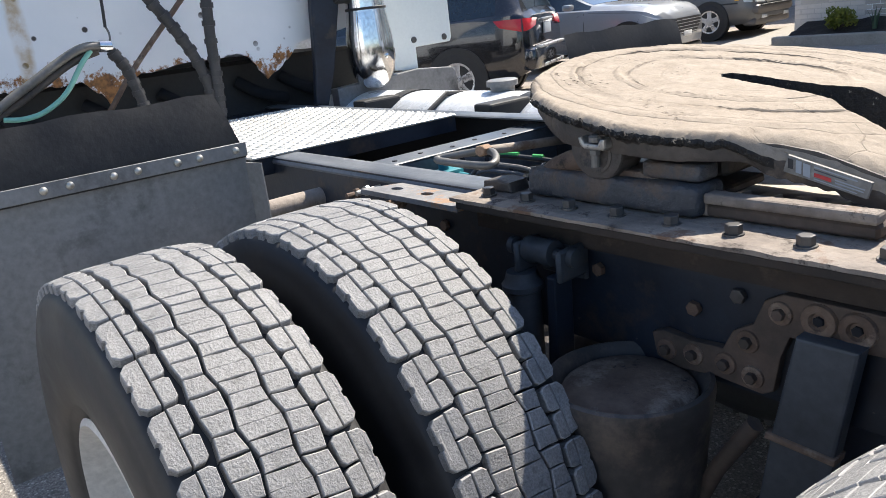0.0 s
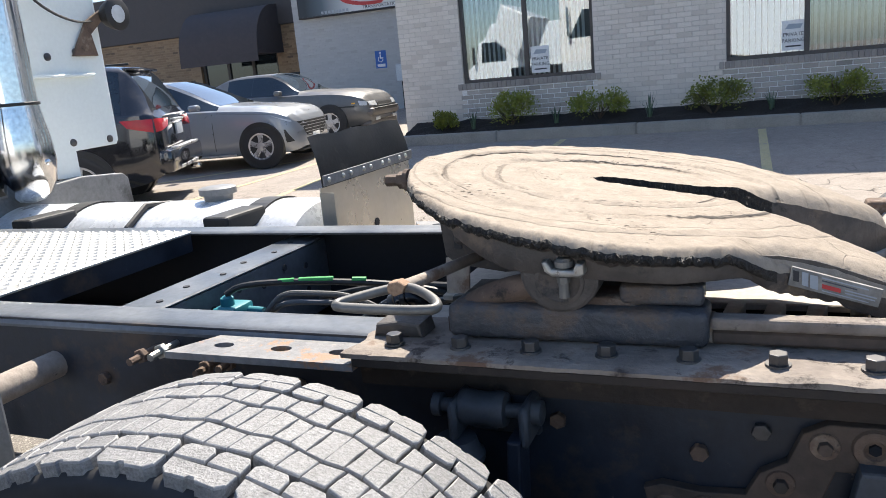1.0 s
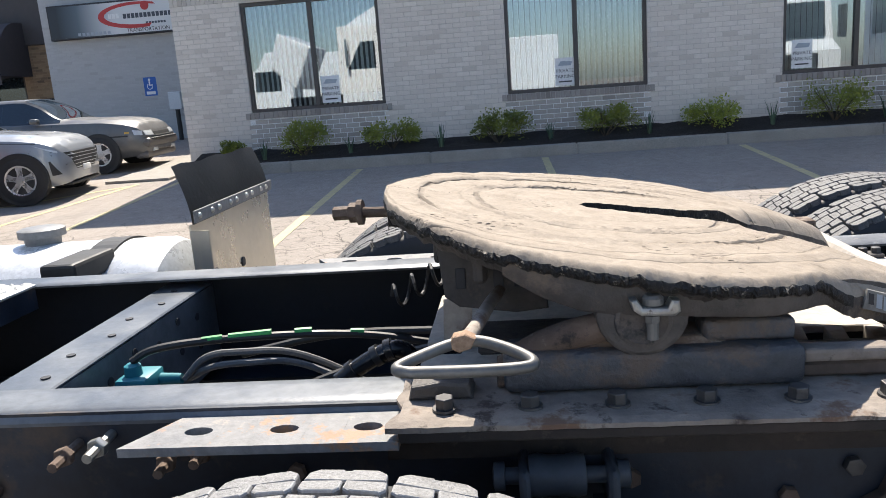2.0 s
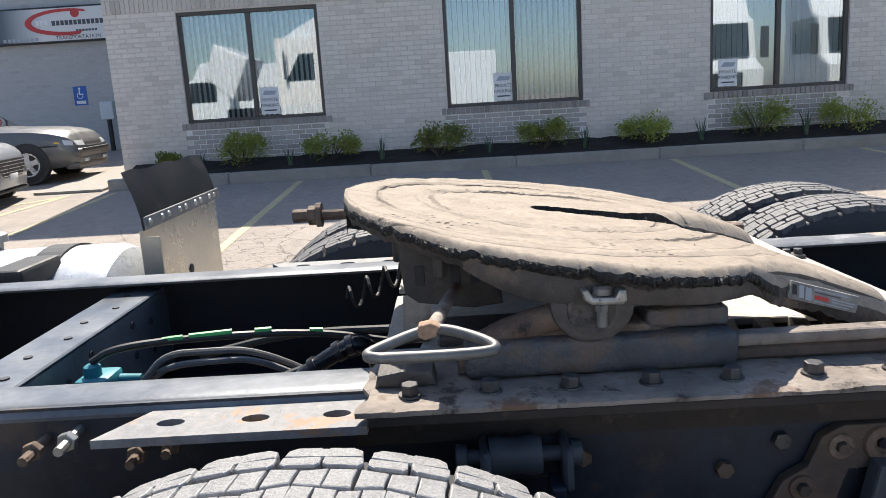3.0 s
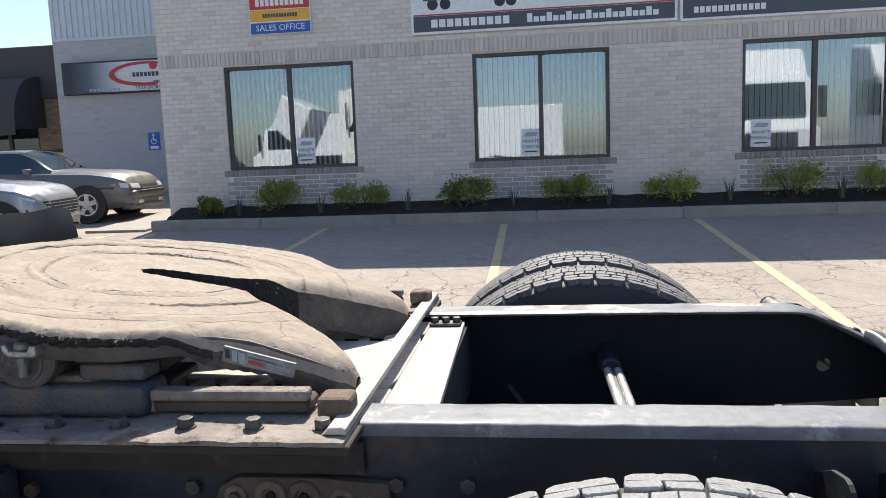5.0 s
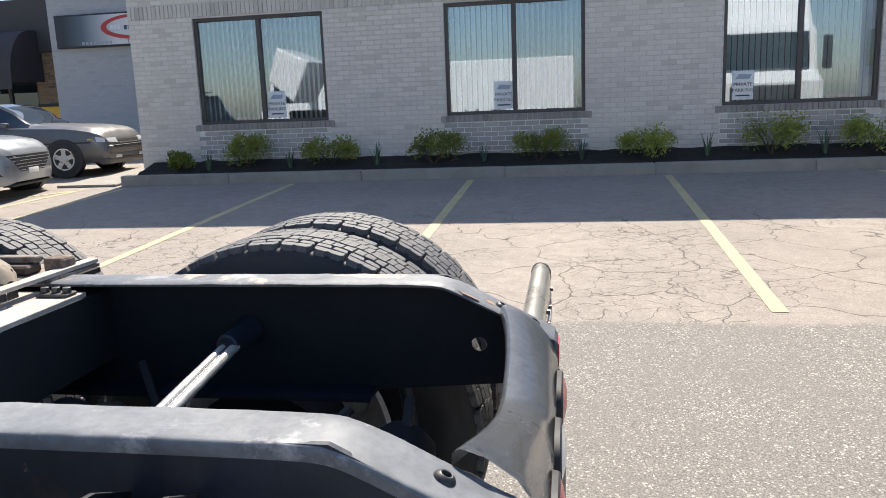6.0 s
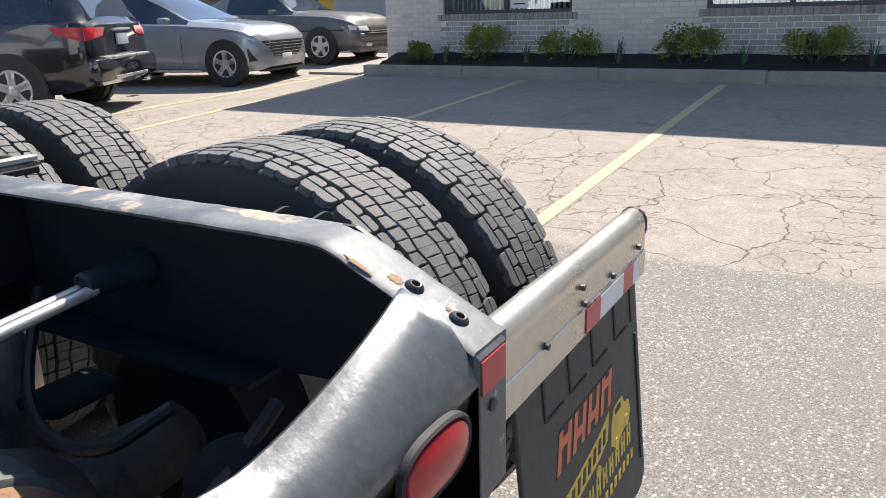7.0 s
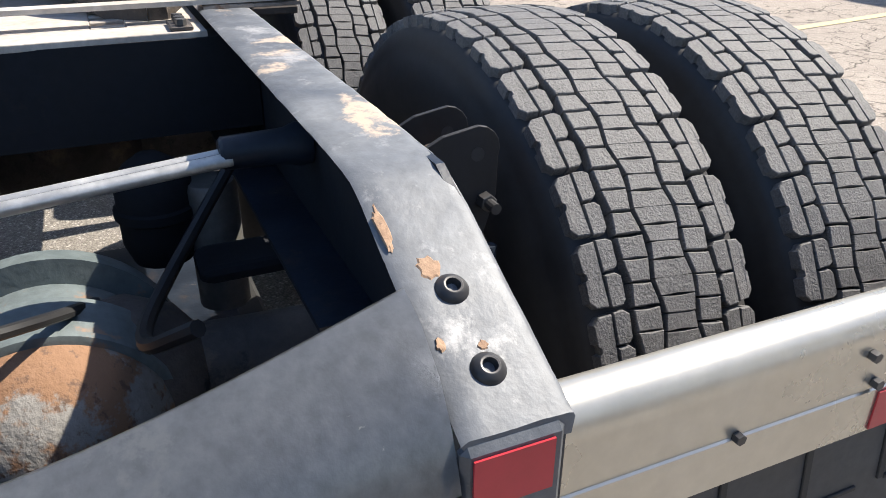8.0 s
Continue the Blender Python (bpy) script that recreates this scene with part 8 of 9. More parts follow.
def Vector_rows(rows, i):
    return [Vector(p) for p in rows[max(0, min(len(rows) - 1, i))]]


def spline(p0, p1, p2, p3, f):
    """A soft curve through four points, half as slack as a full one to keep the corners of the body."""
    m1, m2 = (p2 - p0) * 0.32, (p3 - p1) * 0.32
    f2, f3 = f * f, f * f * f
    return p1 * (2 * f3 - 3 * f2 + 1) + m1 * (f3 - 2 * f2 + f) + p2 * (3 * f2 - 2 * f3) + m2 * (f3 - f2)


def fitted(nm, mt, way, corners, off, skin, ob, nu=12, nv=4):
    """A lens, grille or seam that follows the bodywork: four corners seen along one axis, laid on the skin with a turned-in rim."""
    axis = 0 if "x" in way else 1
    sign = -1 if way.startswith("-") else 1
    rows = []
    for i in range(nu + 1):
        for j in range(nv + 1):
            u, v = i / nu, j / nv
            a = [(1 - v) * ((1 - u) * corners[0][k] + u * corners[1][k]) + v * ((1 - u) * corners[3][k] + u * corners[2][k]) for k in (0, 1)]
            start = Vector((sign * 5.0, a[0], a[1])) if axis == 0 else Vector((a[0], sign * 5.0, a[1]))
            aim = Vector((-sign, 0, 0)) if axis == 0 else Vector((0, -sign, 0))
            hit = skin.ray_cast(start, aim)[0]
            if hit is None:
                hit = start + aim * (5.0 - abs(rows[-1][axis]) if rows else 4.2)
            rows.append(hit - aim * off)
    bm = B()
    vs = [bm.verts.new(p) for p in rows]
    m_ = nv + 1
    for i in range(nu):
        for j in range(nv):
            bm.faces.new((vs[i * m_ + j], vs[(i + 1) * m_ + j], vs[(i + 1) * m_ + j + 1], vs[i * m_ + j + 1]))
    rim = bmesh.ops.extrude_edge_only(bm, edges=[e for e in bm.edges if e.is_boundary])["geom"]
    for v in rim:
        if isinstance(v, bmesh.types.BMVert):
            v.co[axis] -= sign * (off + 0.012)
    bmesh.ops.recalc_face_normals(bm, faces=bm.faces)
    part(nm, bm, mt, ob, local=True)


def fitted_both(nm, mt, corners, off):
    return [(nm, mt, "y", corners, off), (nm, mt, "-y", corners, off)]


def build_car(spec):
    ob = thing("car", spec["at"], spec["label"], "car", "parked cars")
    ob.rotation_euler = (0, 0, radians(spec["turn"]))
    st = spec["stations"]
    secs = []
    for (x, w, zl, zb, zt, wt, cab) in st:
        if cab:
            pts = [(w * 0.90, zl), (w * 0.985, zl + 0.10), (w, zl + 0.28), (w * 0.995, zb - 0.12), (w * 0.965, zb), (w * 0.93, zb + 0.025), (wt, zt - 0.06), (wt * 0.93, zt - 0.022), (wt * 0.5, zt), (0, zt + 0.006)]
        else:
            pts = [(w * 0.90, zl), (w * 0.985, zl + 0.10), (w, zl + 0.24), (w * 0.99, zb - 0.12), (w * 0.955, zb), (w * 0.90, zb + 0.02), (w * 0.82, zt - 0.025), (w * 0.76, zt - 0.012), (w * 0.4, zt), (0, zt + 0.004)]
        secs.append((x, pts))
    rows0 = loft(secs)
    n = len(rows0[0])
    SUBS = 4
    rows, span_of = [], []
    for i in range(len(rows0) - 1):
        q0, q1, q2, q3 = (Vector_rows(rows0, i + d) for d in (-1, 0, 1, 2))
        for u in range(SUBS):
            f = u / SUBS
            rows.append([tuple(spline(p0, p1, p2, p3, f)) for p0, p1, p2, p3 in zip(q0, q1, q2, q3)])
            span_of.append(i)
    rows.append(rows0[-1])
    shells = {}

    def put(key, quad):
        bm = shells.setdefault(key, B())
        bm.faces.new([bm.verts.new(p) for p in quad])

    for i in range(len(rows) - 1):
        a, b = rows[i], rows[i + 1]
        kind = spec["spans"][span_of[i]]
        for j in range(n - 1):
            jj = min(j, n - 2 - j)
            quad = (a[j], a[j + 1], b[j + 1], b[j])
            if kind in ("cabin", "front", "windshield") and jj == 5:
                put(("side_window", span_of[i], j), quad)
            elif kind in ("windshield", "front", "rear") and jj >= 7:
                put(("rear_window" if kind == "rear" else "windshield", 0, 0), quad)
            else:
                put(("body", 0, 0), quad)
    skin = BVHTree.FromPolygons([p for r in rows for p in r], [(i * n + j, i * n + j + 1, (i + 1) * n + j + 1, (i + 1) * n + j) for i in range(len(rows) - 1) for j in range(n - 1)] +
                                [(e * n + j, e * n + j + 1, e * n + n - 2 - j, e * n + n - 1 - j) for e in (0, len(rows) - 1) for j in range(n // 2 - 1)])
    for r in (rows[0], rows[-1]):
        bm = shells[("body", 0, 0)]
        m_ = len(r) // 2
        for j in range(m_):
            bm.faces.new([bm.verts.new(p) for p in (r[j], r[j + 1], r[n - 2 - j], r[n - 1 - j])] if j + 1 < m_ else [bm.verts.new(p) for p in (r[j], r[m_], r[n - 1 - j])])
    for (nm, i, j), bm in shells.items():
        bmesh.ops.remove_doubles(bm, verts=bm.verts, dist=0.0004)
        if nm == "body":
            # underside
            bmesh.ops.holes_fill(bm, edges=[e for e in bm.edges if e.is_boundary and all(v.co.z < spec["sill_max"] for v in e.verts)], sides=0)
        bmesh.ops.recalc_face_normals(bm, faces=bm.faces)
        if nm != "body":
            c = sum((v.co for v in bm.verts), Vector()) / len(bm.verts)
            for v in bm.verts:
                v.co = c + (v.co - c) * 0.996 + Vector((0, 0.004 * (1 if c.y > 0 else -1) if nm == "side_window" else 0, 0.003 if nm != "side_window" else 0))
        part(nm, bm, spec["paint"] if nm == "body" else "car_glass", ob, local=True, smooth=True)
    # dark lining behind the glass
    bm = B()
    x0, x1, y1, z0, z1 = spec["lining"]
    box(bm, (x0, -y1, z0), (x1, y1, z1), 0.05, 2)
    part("interior", bm, "trim_black", ob, local=True)
    for nm, mt, way, corners, off in spec["fitted"]:
        fitted(nm, mt, way, corners, off, skin, ob)
    r, w = spec["wheel"]
    for x in spec["axles"]:
        for s in (-1, 1):
            bm = B()
            y = s * (spec["half"] - 0.13)
            revolve(bm, [(0, r * 1.09), (s * 0.136, r * 1.09), (s * 0.138, r * 1.075)], (x, y, r + 0.01), "y", 40)
            part("wheel_arch", bm, "trim_black", ob, local=True)
            car_wheel(ob, x, s * (spec["half"] - w / 2 + 0.014), r, w, s, spec["spokes"], "alloy car wheel")
    for nm, mt, lo, hi, bev in spec["bits"]:
        bm = B()
        box(bm, lo, hi, bev, 2)
        part(nm, bm, mt, ob, local=True, smooth=True)
    return ob


def both(nm, mt, lo, hi, bev):
    """The same fitting on each side of a car."""
    return [(nm, mt, lo, hi, bev), (nm, mt, (lo[0], -hi[1], lo[2]), (hi[0], -lo[1], hi[2]), bev)]


# x, half width, sill, shoulder, top, top half width, cabin or not
sedan = dict(at=(-8.50, 8.78, ground_z(8.78)), turn=12, label="silver grey compact sedan parked facing the walk", paint="car_silver", half=0.905, wheel=(0.325, 0.215), axles=(1.37, -1.35), spokes=(5, 0.20, True),
             sill_max=0.45, lining=(-1.4, 0.30, 0.62, 0.5, 0.97),
             stations=[(-2.28, 0.70, 0.42, 0.80, 0.90, 0.5, 0), (-2.22, 0.84, 0.30, 0.95, 1.06, 0.6, 0), (-1.85, 0.89, 0.22, 0.98, 1.10, 0.6, 0), (-1.72, 0.905, 0.20, 0.97, 1.14, 0.60, 1), (-1.10, 0.905, 0.19, 0.95, 1.36, 0.60, 1),
                       (-0.65, 0.905, 0.19, 0.93, 1.41, 0.62, 1), (-0.22, 0.905, 0.19, 0.92, 1.39, 0.61, 1), (0.20, 0.905, 0.19, 0.905, 1.22, 0.62, 1), (0.70, 0.905, 0.19, 0.89, 0.985, 0.7, 0), (1.30, 0.90, 0.20, 0.85, 0.93, 0.7, 0),
                       (1.78, 0.875, 0.20, 0.79, 0.865, 0.7, 0), (2.00, 0.82, 0.21, 0.72, 0.80, 0.6, 0), (2.13, 0.72, 0.23, 0.62, 0.73, 0.5, 0), (2.20, 0.58, 0.26, 0.55, 0.66, 0.4, 0)],
             spans=["trunk", "trunk", "rear", "rear", "cabin", "cabin", "front", "windshield", "hood", "hood", "hood", "nose", "nose"],
             bits=both("door_mirror", "car_silver", (0.32, 0.88, 0.93), (0.48, 1.03, 1.02), 0.035) +
             [("bumper_lip", "trim_black", (1.93, -0.62, 0.19), (2.19, 0.62, 0.235), 0.018)] +
             both("door_handle", "car_silver", (-0.5, 0.895, 0.82), (-0.32, 0.925, 0.85), 0.01) +
             both("rocker_trim", "alloy", (-0.95, 0.86, 0.205), (0.95, 0.905, 0.235), 0.006) + [("licence_plate", "white_print", (2.205, -0.15, 0.36), (2.225, 0.15, 0.44), 0.002)],
             fitted=fitted_both("headlamp", "lamp_clear", [(1.60, 0.775), (2.055, 0.675), (2.06, 0.645), (1.74, 0.735)], 0.006) +
             [("grille", "trim_black", "x", [(-0.66, 0.645), (0.66, 0.645), (0.36, 0.40), (-0.36, 0.40)], 0.006)] +
             [("grille_bar", "alloy", "x", [(-0.60 + 0.055 * k, 0.612 - 0.047 * k), (0.60 - 0.055 * k, 0.612 - 0.047 * k), (0.60 - 0.055 * k, 0.604 - 0.047 * k), (-0.60 + 0.055 * k, 0.604 - 0.047 * k)], 0.012) for k in range(5)] +
             fitted_both("bumper_vent", "trim_black", [(1.90, 0.545), (1.93, 0.545), (2.09, 0.36), (1.93, 0.35)], 0.005) +
             fitted_both("door_seam", "trim_black", [(0.62, 0.86), (0.627, 0.86), (0.627, 0.30), (0.62, 0.30)], 0.002) + fitted_both("door_seam", "trim_black", [(-0.42, 0.90), (-0.413, 0.90), (-0.413, 0.30), (-0.42, 0.30)], 0.002) +
             fitted_both("fender_seam", "trim_black", [(0.70, 0.868), (1.70, 0.79), (1.70, 0.784), (0.70, 0.862)], 0.002))
coupe = dict(at=(-8.95, 11.80, ground_z(11.80)), turn=6, label="old two-tone grey coupe with star wheels, parked", paint="car_grey", half=0.865, wheel=(0.315, 0.225), axles=(1.42, -1.14), spokes=(5, 0.30, False),
             sill_max=0.45, lining=(-1.3, 0.40, 0.60, 0.5, 0.95),
             stations=[(-2.12, 0.74, 0.40, 0.78, 0.90, 0.5, 0), (-2.05, 0.84, 0.30, 0.90, 1.0, 0.6, 0), (-1.7, 0.86, 0.22, 0.91, 1.02, 0.6, 0), (-1.45, 0.865, 0.20, 0.91, 1.06, 0.62, 1), (-0.75, 0.865, 0.19, 0.90, 1.31, 0.60, 1),
                       (-0.2, 0.865, 0.19, 0.89, 1.335, 0.60, 1), (0.15, 0.865, 0.19, 0.88, 1.32, 0.59, 1), (0.42, 0.865, 0.19, 0.875, 1.20, 0.6, 1), (0.78, 0.865, 0.19, 0.87, 0.96, 0.7, 0), (1.5, 0.86, 0.20, 0.84, 0.915, 0.7, 0),
                       (1.88, 0.84, 0.23, 0.78, 0.86, 0.7, 0), (2.06, 0.79, 0.25, 0.72, 0.79, 0.6, 0), (2.18, 0.72, 0.28, 0.60, 0.66, 0.6, 0), (2.23, 0.60, 0.32, 0.50, 0.54, 0.5, 0)],
             spans=["trunk", "trunk", "rear", "rear", "cabin", "cabin", "front", "windshield", "hood", "hood", "hood", "nose", "nose"],
             bits=both("door_mirror", "car_grey", (0.36, 0.84, 0.90), (0.50, 0.97, 0.99), 0.03) +
             [("bumper", "car_tan", (2.02, -0.75, 0.37), (2.265, 0.75, 0.55), 0.085), ("bumper_strip", "trim_black", (2.20, -0.62, 0.50), (2.272, 0.62, 0.535), 0.012)] + both("fog_lamp", "lamp_clear", (2.20, 0.36, 0.30), (2.245, 0.56, 0.36), 0.01) +
             [("front_spoiler", "car_tan", (1.95, -0.73, 0.19), (2.20, 0.73, 0.31), 0.05)],
             fitted=fitted_both("headlamp", "lamp_clear", [(1.99, 0.69), (2.13, 0.665), (2.14, 0.59), (2.02, 0.60)], 0.006) + [("headlamp", "lamp_clear", "x", [(0.42, 0.665), (0.70, 0.665), (0.70, 0.585), (0.42, 0.575)], 0.006),
             ("headlamp", "lamp_clear", "x", [(-0.70, 0.665), (-0.42, 0.665), (-0.42, 0.575), (-0.70, 0.585)], 0.006), ("grille", "trim_black", "x", [(-0.38, 0.63), (0.38, 0.63), (0.36, 0.56), (-0.36, 0.56)], 0.005)] +
             fitted_both("lower_panel", "car_tan", [(-0.80, 0.43), (1.06, 0.43), (1.06, 0.24), (-0.80, 0.24)], 0.010) + fitted_both("body_strip", "trim_black", [(-1.7, 0.605), (1.92, 0.605), (1.92, 0.58), (-1.7, 0.58)], 0.010) +
             fitted_both("door_seam", "trim_black", [(0.66, 0.86), (0.667, 0.86), (0.667, 0.25), (0.66, 0.25)], 0.002) + fitted_both("door_seam", "trim_black", [(-0.66, 0.88), (-0.653, 0.88), (-0.653, 0.25), (-0.66, 0.25)], 0.002) +
             fitted_both("marker_lamp", "yellow_print", [(1.87, 0.66), (1.94, 0.66), (1.94, 0.635), (1.87, 0.635)], 0.003))
suv = dict(at=(-8.95, 5.10, ground_z(5.10)), turn=180 + 29, label="glossy black sport utility car with red tail lamps, parked", paint="car_black", half=0.965, wheel=(0.385, 0.265), axles=(1.45, -1.46), spokes=(5, 0.22, True),
           sill_max=0.55, lining=(-2.0, 0.65, 0.66, 0.6, 1.22),
           stations=[(-2.42, 0.80, 0.52, 1.0, 1.12, 0.6, 0), (-2.36, 0.91, 0.42, 1.10, 1.20, 0.66, 1), (-2.22, 0.945, 0.36, 1.13, 1.48, 0.68, 1), (-2.02, 0.96, 0.32, 1.13, 1.70, 0.69, 1), (-1.3, 0.965, 0.28, 1.11, 1.76, 0.70, 1),
                     (-0.4, 0.965, 0.28, 1.10, 1.77, 0.71, 1), (0.25, 0.965, 0.28, 1.09, 1.72, 0.70, 1), (0.65, 0.965, 0.28, 1.08, 1.50, 0.70, 1), (1.08, 0.965, 0.28, 1.06, 1.16, 0.8, 0), (1.7, 0.95, 0.30, 1.02, 1.12, 0.8, 0),
                     (2.15, 0.92, 0.32, 0.96, 1.05, 0.7, 0), (2.33, 0.86, 0.36, 0.86, 0.92, 0.6, 0), (2.40, 0.78, 0.42, 0.72, 0.78, 0.6, 0)],
           spans=["tail", "rear", "rear", "cabin", "cabin", "cabin", "front", "windshield", "hood", "hood", "nose", "nose"],
           bits=both("bumper_reflector", "lamp_red", (-2.50, 0.66, 0.56), (-2.42, 0.84, 0.63), 0.01) +
           [("rear_bumper", "car_black", (-2.52, -0.90, 0.44), (-2.32, 0.90, 0.72), 0.06), ("bumper_trim", "alloy", (-2.535, -0.62, 0.70), (-2.44, 0.62, 0.735), 0.012), ("lower_trim", "alloy", (-2.53, -0.5, 0.46), (-2.47, 0.5, 0.50), 0.01),
            ("roof_spoiler", "car_black", (-2.17, -0.56, 1.655), (-1.92, 0.56, 1.69), 0.015), ("licence_plate", "steel_print", (-2.455, -0.16, 0.86), (-2.43, 0.16, 1.0), 0.003), ("tailgate_handle", "alloy", (-2.47, -0.24, 1.03), (-2.42, 0.24, 1.06), 0.008)] +
           both("door_handle", "car_black", (-0.6, 0.955, 0.98), (-0.38, 0.985, 1.01), 0.01) + both("roof_rail", "trim_black", (-1.8, 0.62, 1.77), (0.2, 0.66, 1.80), 0.01) + both("sill_trim", "trim_black", (-1.0, 0.93, 0.28), (1.0, 0.985, 0.36), 0.015) +
           both("door_mirror", "car_black", (0.62, 0.93, 1.06), (0.80, 1.12, 1.20), 0.03) + [("exhaust_tip", "chrome", (-2.53, -0.62, 0.36), (-2.40, -0.50, 0.42), 0.02)],
           fitted=[("tail_lamp", "lamp_red", "-x", [(0.44, 1.075), (0.88, 1.085), (0.89, 0.93), (0.50, 0.985)], 0.010), ("tail_lamp", "lamp_red", "-x", [(-0.44, 1.075), (-0.88, 1.085), (-0.89, 0.93), (-0.50, 0.985)], 0.010)] +
           fitted_both("tail_lamp_side", "lamp_red", [(-2.355, 1.085), (-2.00, 1.09), (-2.08, 1.00), (-2.355, 0.93)], 0.008))
def shorten(spec, x0, k):
    """Draws the bodywork ahead of x0 in by the factor k."""
    g = lambda x: x if x <= x0 else x0 + (x - x0) * k
    spec["stations"] = [(g(p[0]), *p[1:]) for p in spec["stations"]]
    spec["bits"] = [(nm, mt, (g(lo[0]), *lo[1:]), (g(hi[0]), *hi[1:]), bev) for nm, mt, lo, hi, bev in spec["bits"]]
    spec["fitted"] = [(nm, mt, way, [(g(a), b) for a, b in corners] if "y" in way else corners, off) for nm, mt, way, corners, off in spec["fitted"]]


shorten(sedan, 1.45, 0.64)
for spec in (sedan, coupe, suv):
    build_car(spec)

# pale trucks standing about the lot, seen in the window glass
def parked_truck(x, y, turn, label, box_len, box_top=4.0):
    ob = thing("parked_truck", (x, y, ground_z(y)), label, "truck", "trucks about the lot")
    ob.rotation_euler = (0, 0, radians(turn))
    bm = B()
    prism(bm, [(-1.0, 0.6), (1.3, 0.6), (1.35, 1.5), (0.9, 1.75), (0.75, 2.6), (0.45, 2.75), (0.1, 3.35), (-1.0, 3.5)], "y", -1.2, 1.2, 0.08)
    part("cab", bm, "truck_white", ob, local=True)
    bm = B()
    prism(bm, [(0.93, 1.8), (0.80, 2.55), (0.82, 2.55), (0.95, 1.8)], "y", -1.0, 1.0)
    part("windscreen", bm, "car_glass", ob, local=True)
    bm = B()
    box(bm, (1.30, -0.7, 0.75), (1.37, 0.7, 1.45), 0.03, 2)
    part("grille", bm, "trim_black", ob, local=True)
    for s in (-1, 1):
        bm = B()
        prism(bm, [(-0.5, 1.8), (0.6, 1.8), (0.55, 2.6), (-0.5, 2.6)], "y", s * 1.2, s * 1.215)
        part("door_window", bm, "car_glass", ob, local=True)
        bm = B()
        box(bm, (0.85, min(s * 1.27, s * 1.45), 1.75), (0.95, max(s * 1.27, s * 1.45), 2.45), 0.03, 2)
        part("door_mirror", bm, "trim_black", ob, local=True)
        for xx in (0.6, -3.0, -4.3):
            bm = B()
            revolve(bm, [(0, 0.5), (s * 0.28, 0.5), (s * 0.28, 0.3), (s * 0.2, 0.001)], (xx, s * 0.92, 0.5), "y", 28)
            part("wheel", bm, "rubber", ob, local=True)
    if box_len:
        bm = B()
        box(bm, (-1.4 - box_len, -1.28, 1.1), (-1.4, 1.28, box_top), 0.03)
        part("cargo_box", bm, "truck_white", ob, local=True)
    bm = B()
    box(bm, (-5.5, -0.43, 0.8), (-0.8, 0.43, 1.05))
    part("chassis", bm, "frame_black", ob, local=True)


parked_truck(-10.6, -10.0, 180, "white box truck parked along the lot", 11.0, 3.2)
parked_truck(5.55, 4.2, 90, "white road tractor facing the brick building", 0)
parked_truck(9.4, 4.2, 90, "white road tractor facing the brick building", 0)

# ---- planting ----
def shrub(x, y, w, h, seed):
    rnd = random.Random(seed)
    z0 = 0.53
    ob = thing("shrub", (x, y, z0), "low yellow-green leafy shrub in dark mulch", "shrub", "shrubs along the wall")
    bm = B()
    for k in range(9):
        a = rnd.uniform(0, 2 * math.pi)
        p = Vector((x, y, z0 - 0.02))
        q = Vector((x + 0.3 * w * math.cos(a), y + 0.25 * w * math.sin(a), z0 + h * rnd.uniform(0.5, 0.8)))
        tube(bm, [p, (p + q) / 2 + Vector((rnd.uniform(-0.03, 0.03), 0, 0.02)), q], 0.008, 5, taper=0.003)
    part("stem", bm, "bark", ob, kind="stuff")
    vs, fs = [], []
    clumps = []
    for k in range(13):
        a = rnd.uniform(0, 2 * math.pi)
        r = rnd.uniform(0.1, 1) ** 0.5
        clumps.append((Vector((math.cos(a) * r * w * 0.38, math.sin(a) * r * w * 0.32, h * (0.28 + 0.5 * rnd.random() * (1.15 - 0.5 * r)))), rnd.uniform(0.16, 0.30) * min(w, h * 1.3)))
    for c, cr in clumps:
        for k in range(150):
            d = Vector((rnd.gauss(0, 1), rnd.gauss(0, 1), rnd.gauss(0.25, 0.8))).normalized()
            p = c + d * cr * rnd.uniform(0.35, 1.0)
            if p.z < 0.01:
                continue
            p += Vector((x, y, z0)) - Vector(ob.location)
            t = (d + Vector((rnd.uniform(-0.6, 0.6), rnd.uniform(-0.6, 0.6), rnd.uniform(-0.2, 0.7)))).normalized()
            s = t.orthogonal().normalized()
            s = (s + t.cross(s) * rnd.uniform(-1, 1)).normalized()
            ln, wd = rnd.uniform(0.025, 0.045), rnd.uniform(0.010, 0.018)
            k0 = len(vs)
            vs += [tuple(p), tuple(p + t * ln * 0.5 + s * wd), tuple(p + t * ln), tuple(p + t * ln * 0.5 - s * wd)]
            fs.append((k0, k0 + 1, k0 + 2, k0 + 3))
    mesh_object("foliage", vs, fs, "leaf", ob, "stuff", "small yellow-green leaves")


def blades(x, y, h, seed):
    rnd = random.Random(seed)
    z0 = 0.53
    ob = thing("iris_clump", (x, y, z0), "clump of upright blue-green blade leaves", "plant", "iris clumps along the wall")
    for k in range(14):
        a = rnd.uniform(0, 2 * math.pi)
        lean = rnd.uniform(0.05, 0.45)
        d = Vector((math.cos(a), math.sin(a), 0))
        s = Vector((-d.y, d.x, 0))
        bm = B()
        last = None
        hh = h * rnd.uniform(0.6, 1.0)
        for i in range(6):
            f = i / 5
            p = Vector((x, y, z0 - 0.01)) + d * (0.03 + lean * hh * f * f) + Vector((0, 0, hh * f * (1 - 0.25 * lean * f)))
            w = 0.012 * (1 - f) ** 0.6 + 0.001
            row = [bm.verts.new(p + s * w), bm.verts.new(p - s * w)]
            if last:
                bm.faces.new((last[0], last[1], row[1], row[0]))
            last = row
        part("leaf", bm, "leaf_blue", ob)


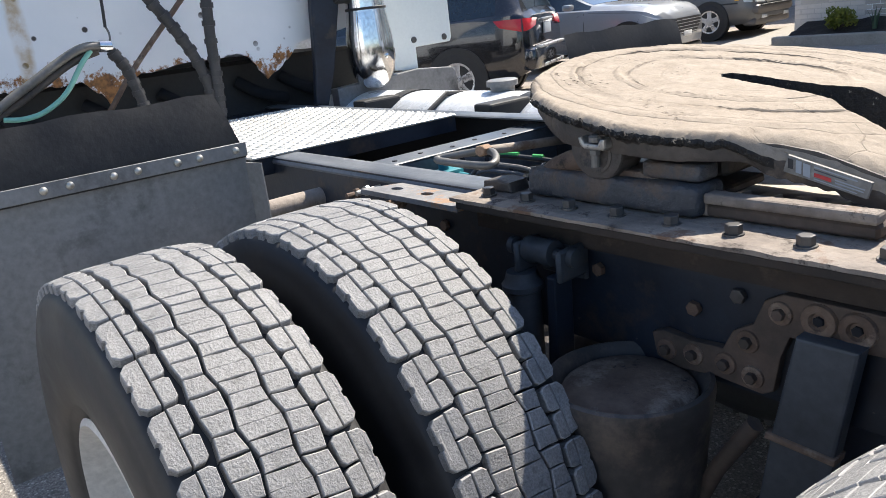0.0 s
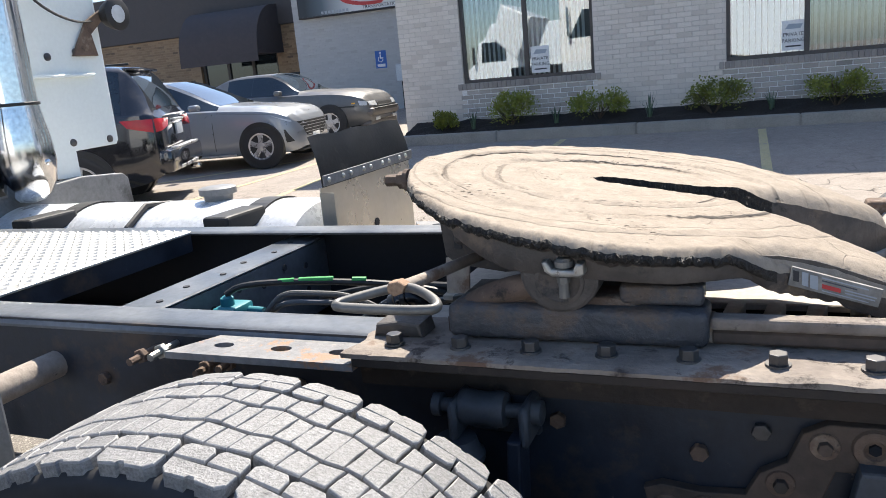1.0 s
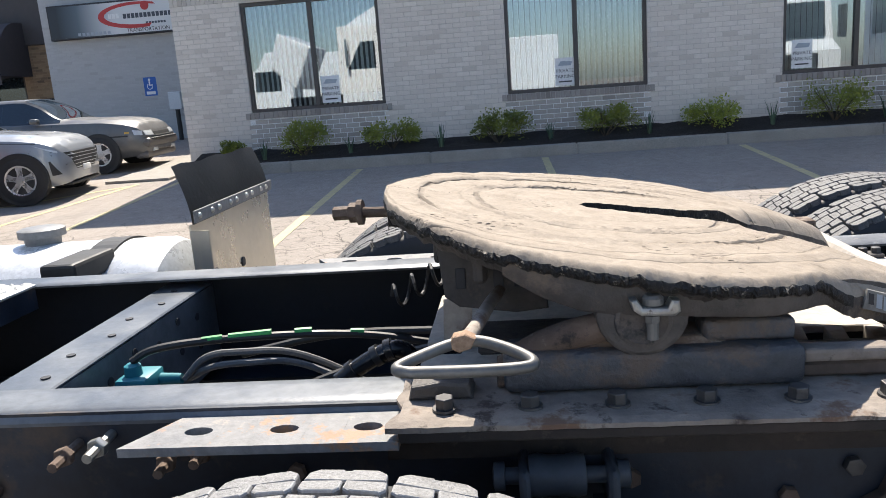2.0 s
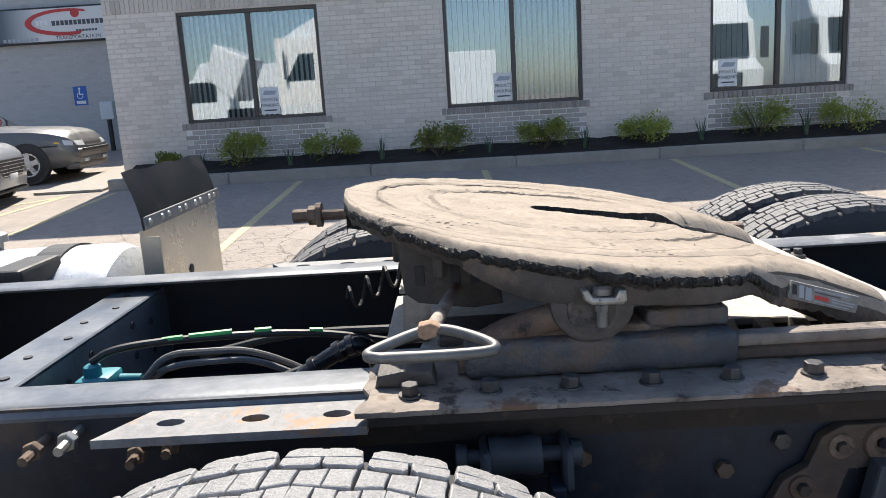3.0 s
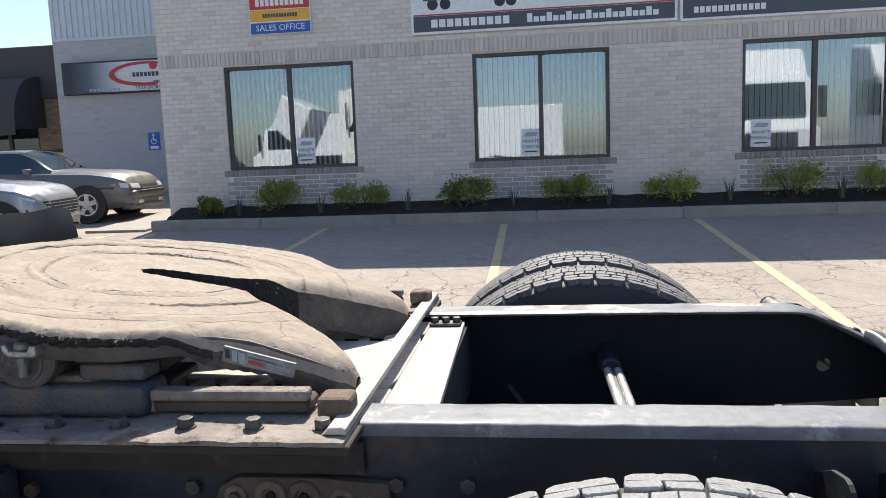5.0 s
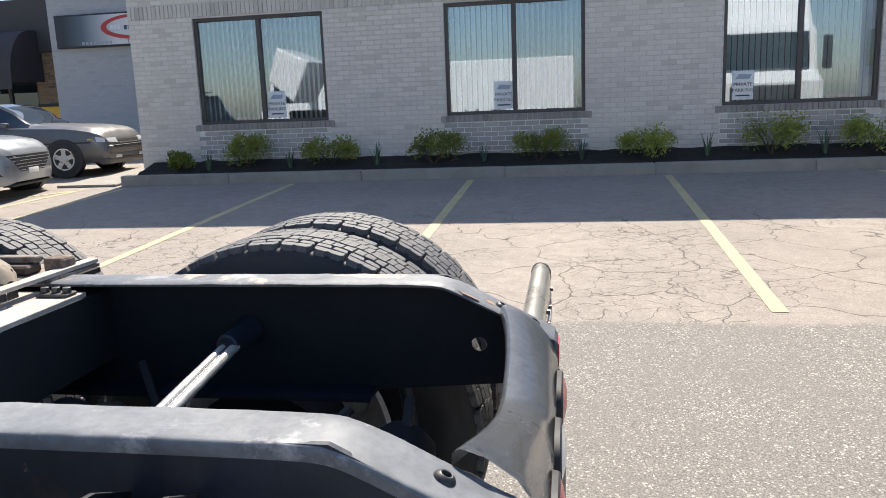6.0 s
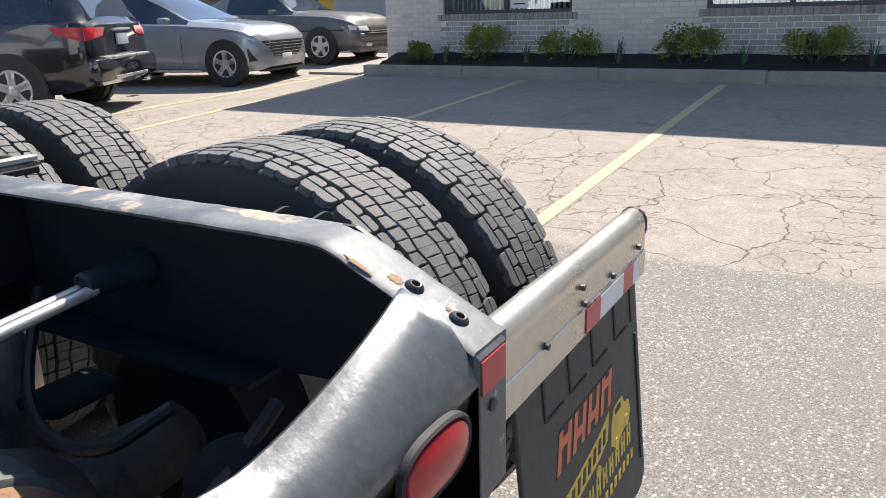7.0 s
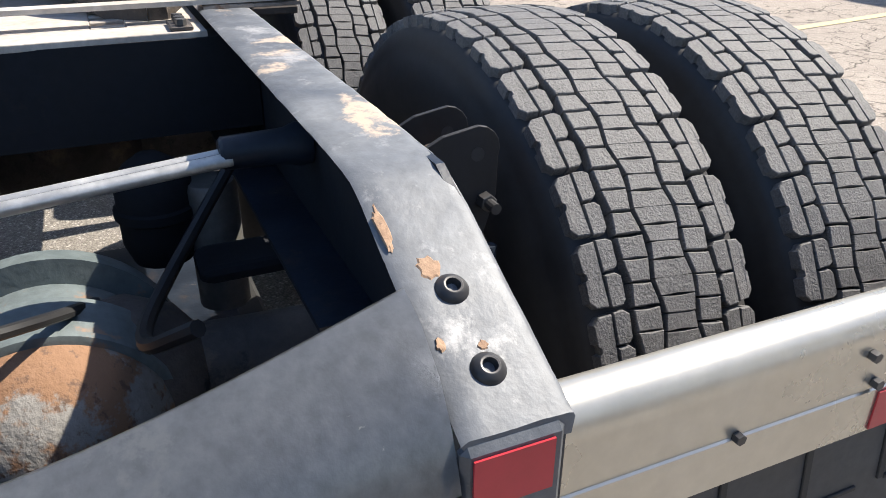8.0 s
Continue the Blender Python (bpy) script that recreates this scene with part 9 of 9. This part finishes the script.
def plant_x(px):
    return 0.142 + (-5.7 + (px - 345) * 0.009285 - 0.142) * 0.972


for i, (px, w, h) in enumerate(((425, 0.30, 0.26), (550, 0.74, 0.50), (703, 0.82, 0.40), (888, 0.78, 0.42), (1065, 0.86, 0.40), (1245, 0.86, 0.40), (1432, 0.80, 0.52), (1585, 0.8, 0.45), (1750, 0.8, 0.42), (1930, 0.8, 0.45), (2100, 0.8, 0.45))):
    shrub(plant_x(px), 10.33 + 0.03 * (i % 3), w * 1.3, h * 1.3, 20 + i)
for i, (px, h) in enumerate(((480, 0.30), (632, 0.28), (790, 0.34), (975, 0.26), (1137, 0.32), (1335, 0.34), (1510, 0.36), (1670, 0.3), (1840, 0.3))):
    blades(plant_x(px), 10.30 + 0.04 * (i % 2), h * 1.25, 60 + i)



# ---- brickwork ----
rnd = random.Random(4)
soldier = (HEAD + 0.02, HEAD + 0.23)
places = [p for p in brick_boxes(WALL_X0 + 0.001, WALL_X1, 0.40, ROOF - 0.02, WINDOWS, rnd) if p[3] < soldier[0] + 0.02 or p[2] > soldier[1] - 0.012]
raw = [p for p in places if p[3] < SILL - 0.09 and any(p[0] > a - 0.06 and p[1] < b + 0.06 for a, b in WINDOWS)]
rest = [p for p in places if p not in set(raw)]
# the stretch between the first two windows, at eye height, is made of single bricks
single = [p for p in rest if -2.36 < p[0] and p[1] < -0.48 and 1.25 < p[2] < 3.0][:220]
rest = [p for p in rest if p not in set(single)]
vs, fs = brick_mesh(rest, WALL_Y - 0.0005, 0.0035, 1)
mesh_object("brick_field", vs, fs, "brick", wall_south, "stuff", "painted pale grey bricks in running bond")
unit = {}
for a, b, z0, z1 in single:
    key = round(b - a, 3)
    if key not in unit:
        v1, f1 = brick_mesh([(0, b - a, 0, z1 - z0)], 0.0, 0.004, 2)
        me = bpy.data.meshes.new("brick")
        me.from_pydata(v1, [], f1)
        me.materials.append(M["brick"])
        unit[key] = me
    o = new("brick", unit[key])
    o.parent = wall_south
    o.location = (a, WALL_Y - 0.0005 - random.uniform(-0.0015, 0.0015), z0)
vs, fs = brick_mesh([(x, x + 0.063, soldier[0] + 0.006, soldier[1]) for x in [WALL_X0 + 0.004 + 0.0735 * k for k in range(int((WALL_X1 - WALL_X0) / 0.0735))]], WALL_Y - 0.0005, 0.012, 3)
mesh_object("soldier_course", vs, fs, "brick_course", wall_south, "stuff", "upright painted brick course above the windows")
vs, fs = [], []
for a, b in WINDOWS:
    k = len(vs)
    x0, x1, y, z0, z1 = a - 0.04, b + 0.04, WALL_Y - 0.003, 0.40, SILL - 0.102
    vs += [(x0, y, z0), (x1, y, z0), (x1, y, z1), (x0, y, z1)]
    fs.append((k, k + 1, k + 2, k + 3))
mesh_object("pale_mortar", vs, fs, "mortar_white", wall_south, "stuff", "pale mortar below the windows")
vs, fs = brick_mesh(raw, WALL_Y - 0.0035, 0.006, 5)
mesh_object("sill_field", vs, fs, "brick_low", wall_south, "stuff", "grey bricks with pale joints below the windows")
vs, fs = brick_mesh([(a, b, z0, z1) for a, b, z0, z1 in brick_boxes(WING_X0 + 0.001, WALL_X0, 0.45, WING_BRICK - 0.06, [], rnd)], WING_Y - 0.0005, 0.0025, 6)
mesh_object("brick_field", vs, fs, "wing_brick", wall_wing, "stuff", "mid grey painted bricks in running bond")
vs, fs = brick_mesh([p for p in brick_boxes(-30.0, WING_X0 - 0.01, 0.5, 3.32, [], rnd) if p[1] < -16.68 or p[0] > -13.71 or p[2] > 2.63], SHOP_Y - 0.0005, 0.008, 7)
mesh_object("brick_field", vs, fs, "brown_brick", wall_shop, "stuff", "mottled brown bricks in running bond")
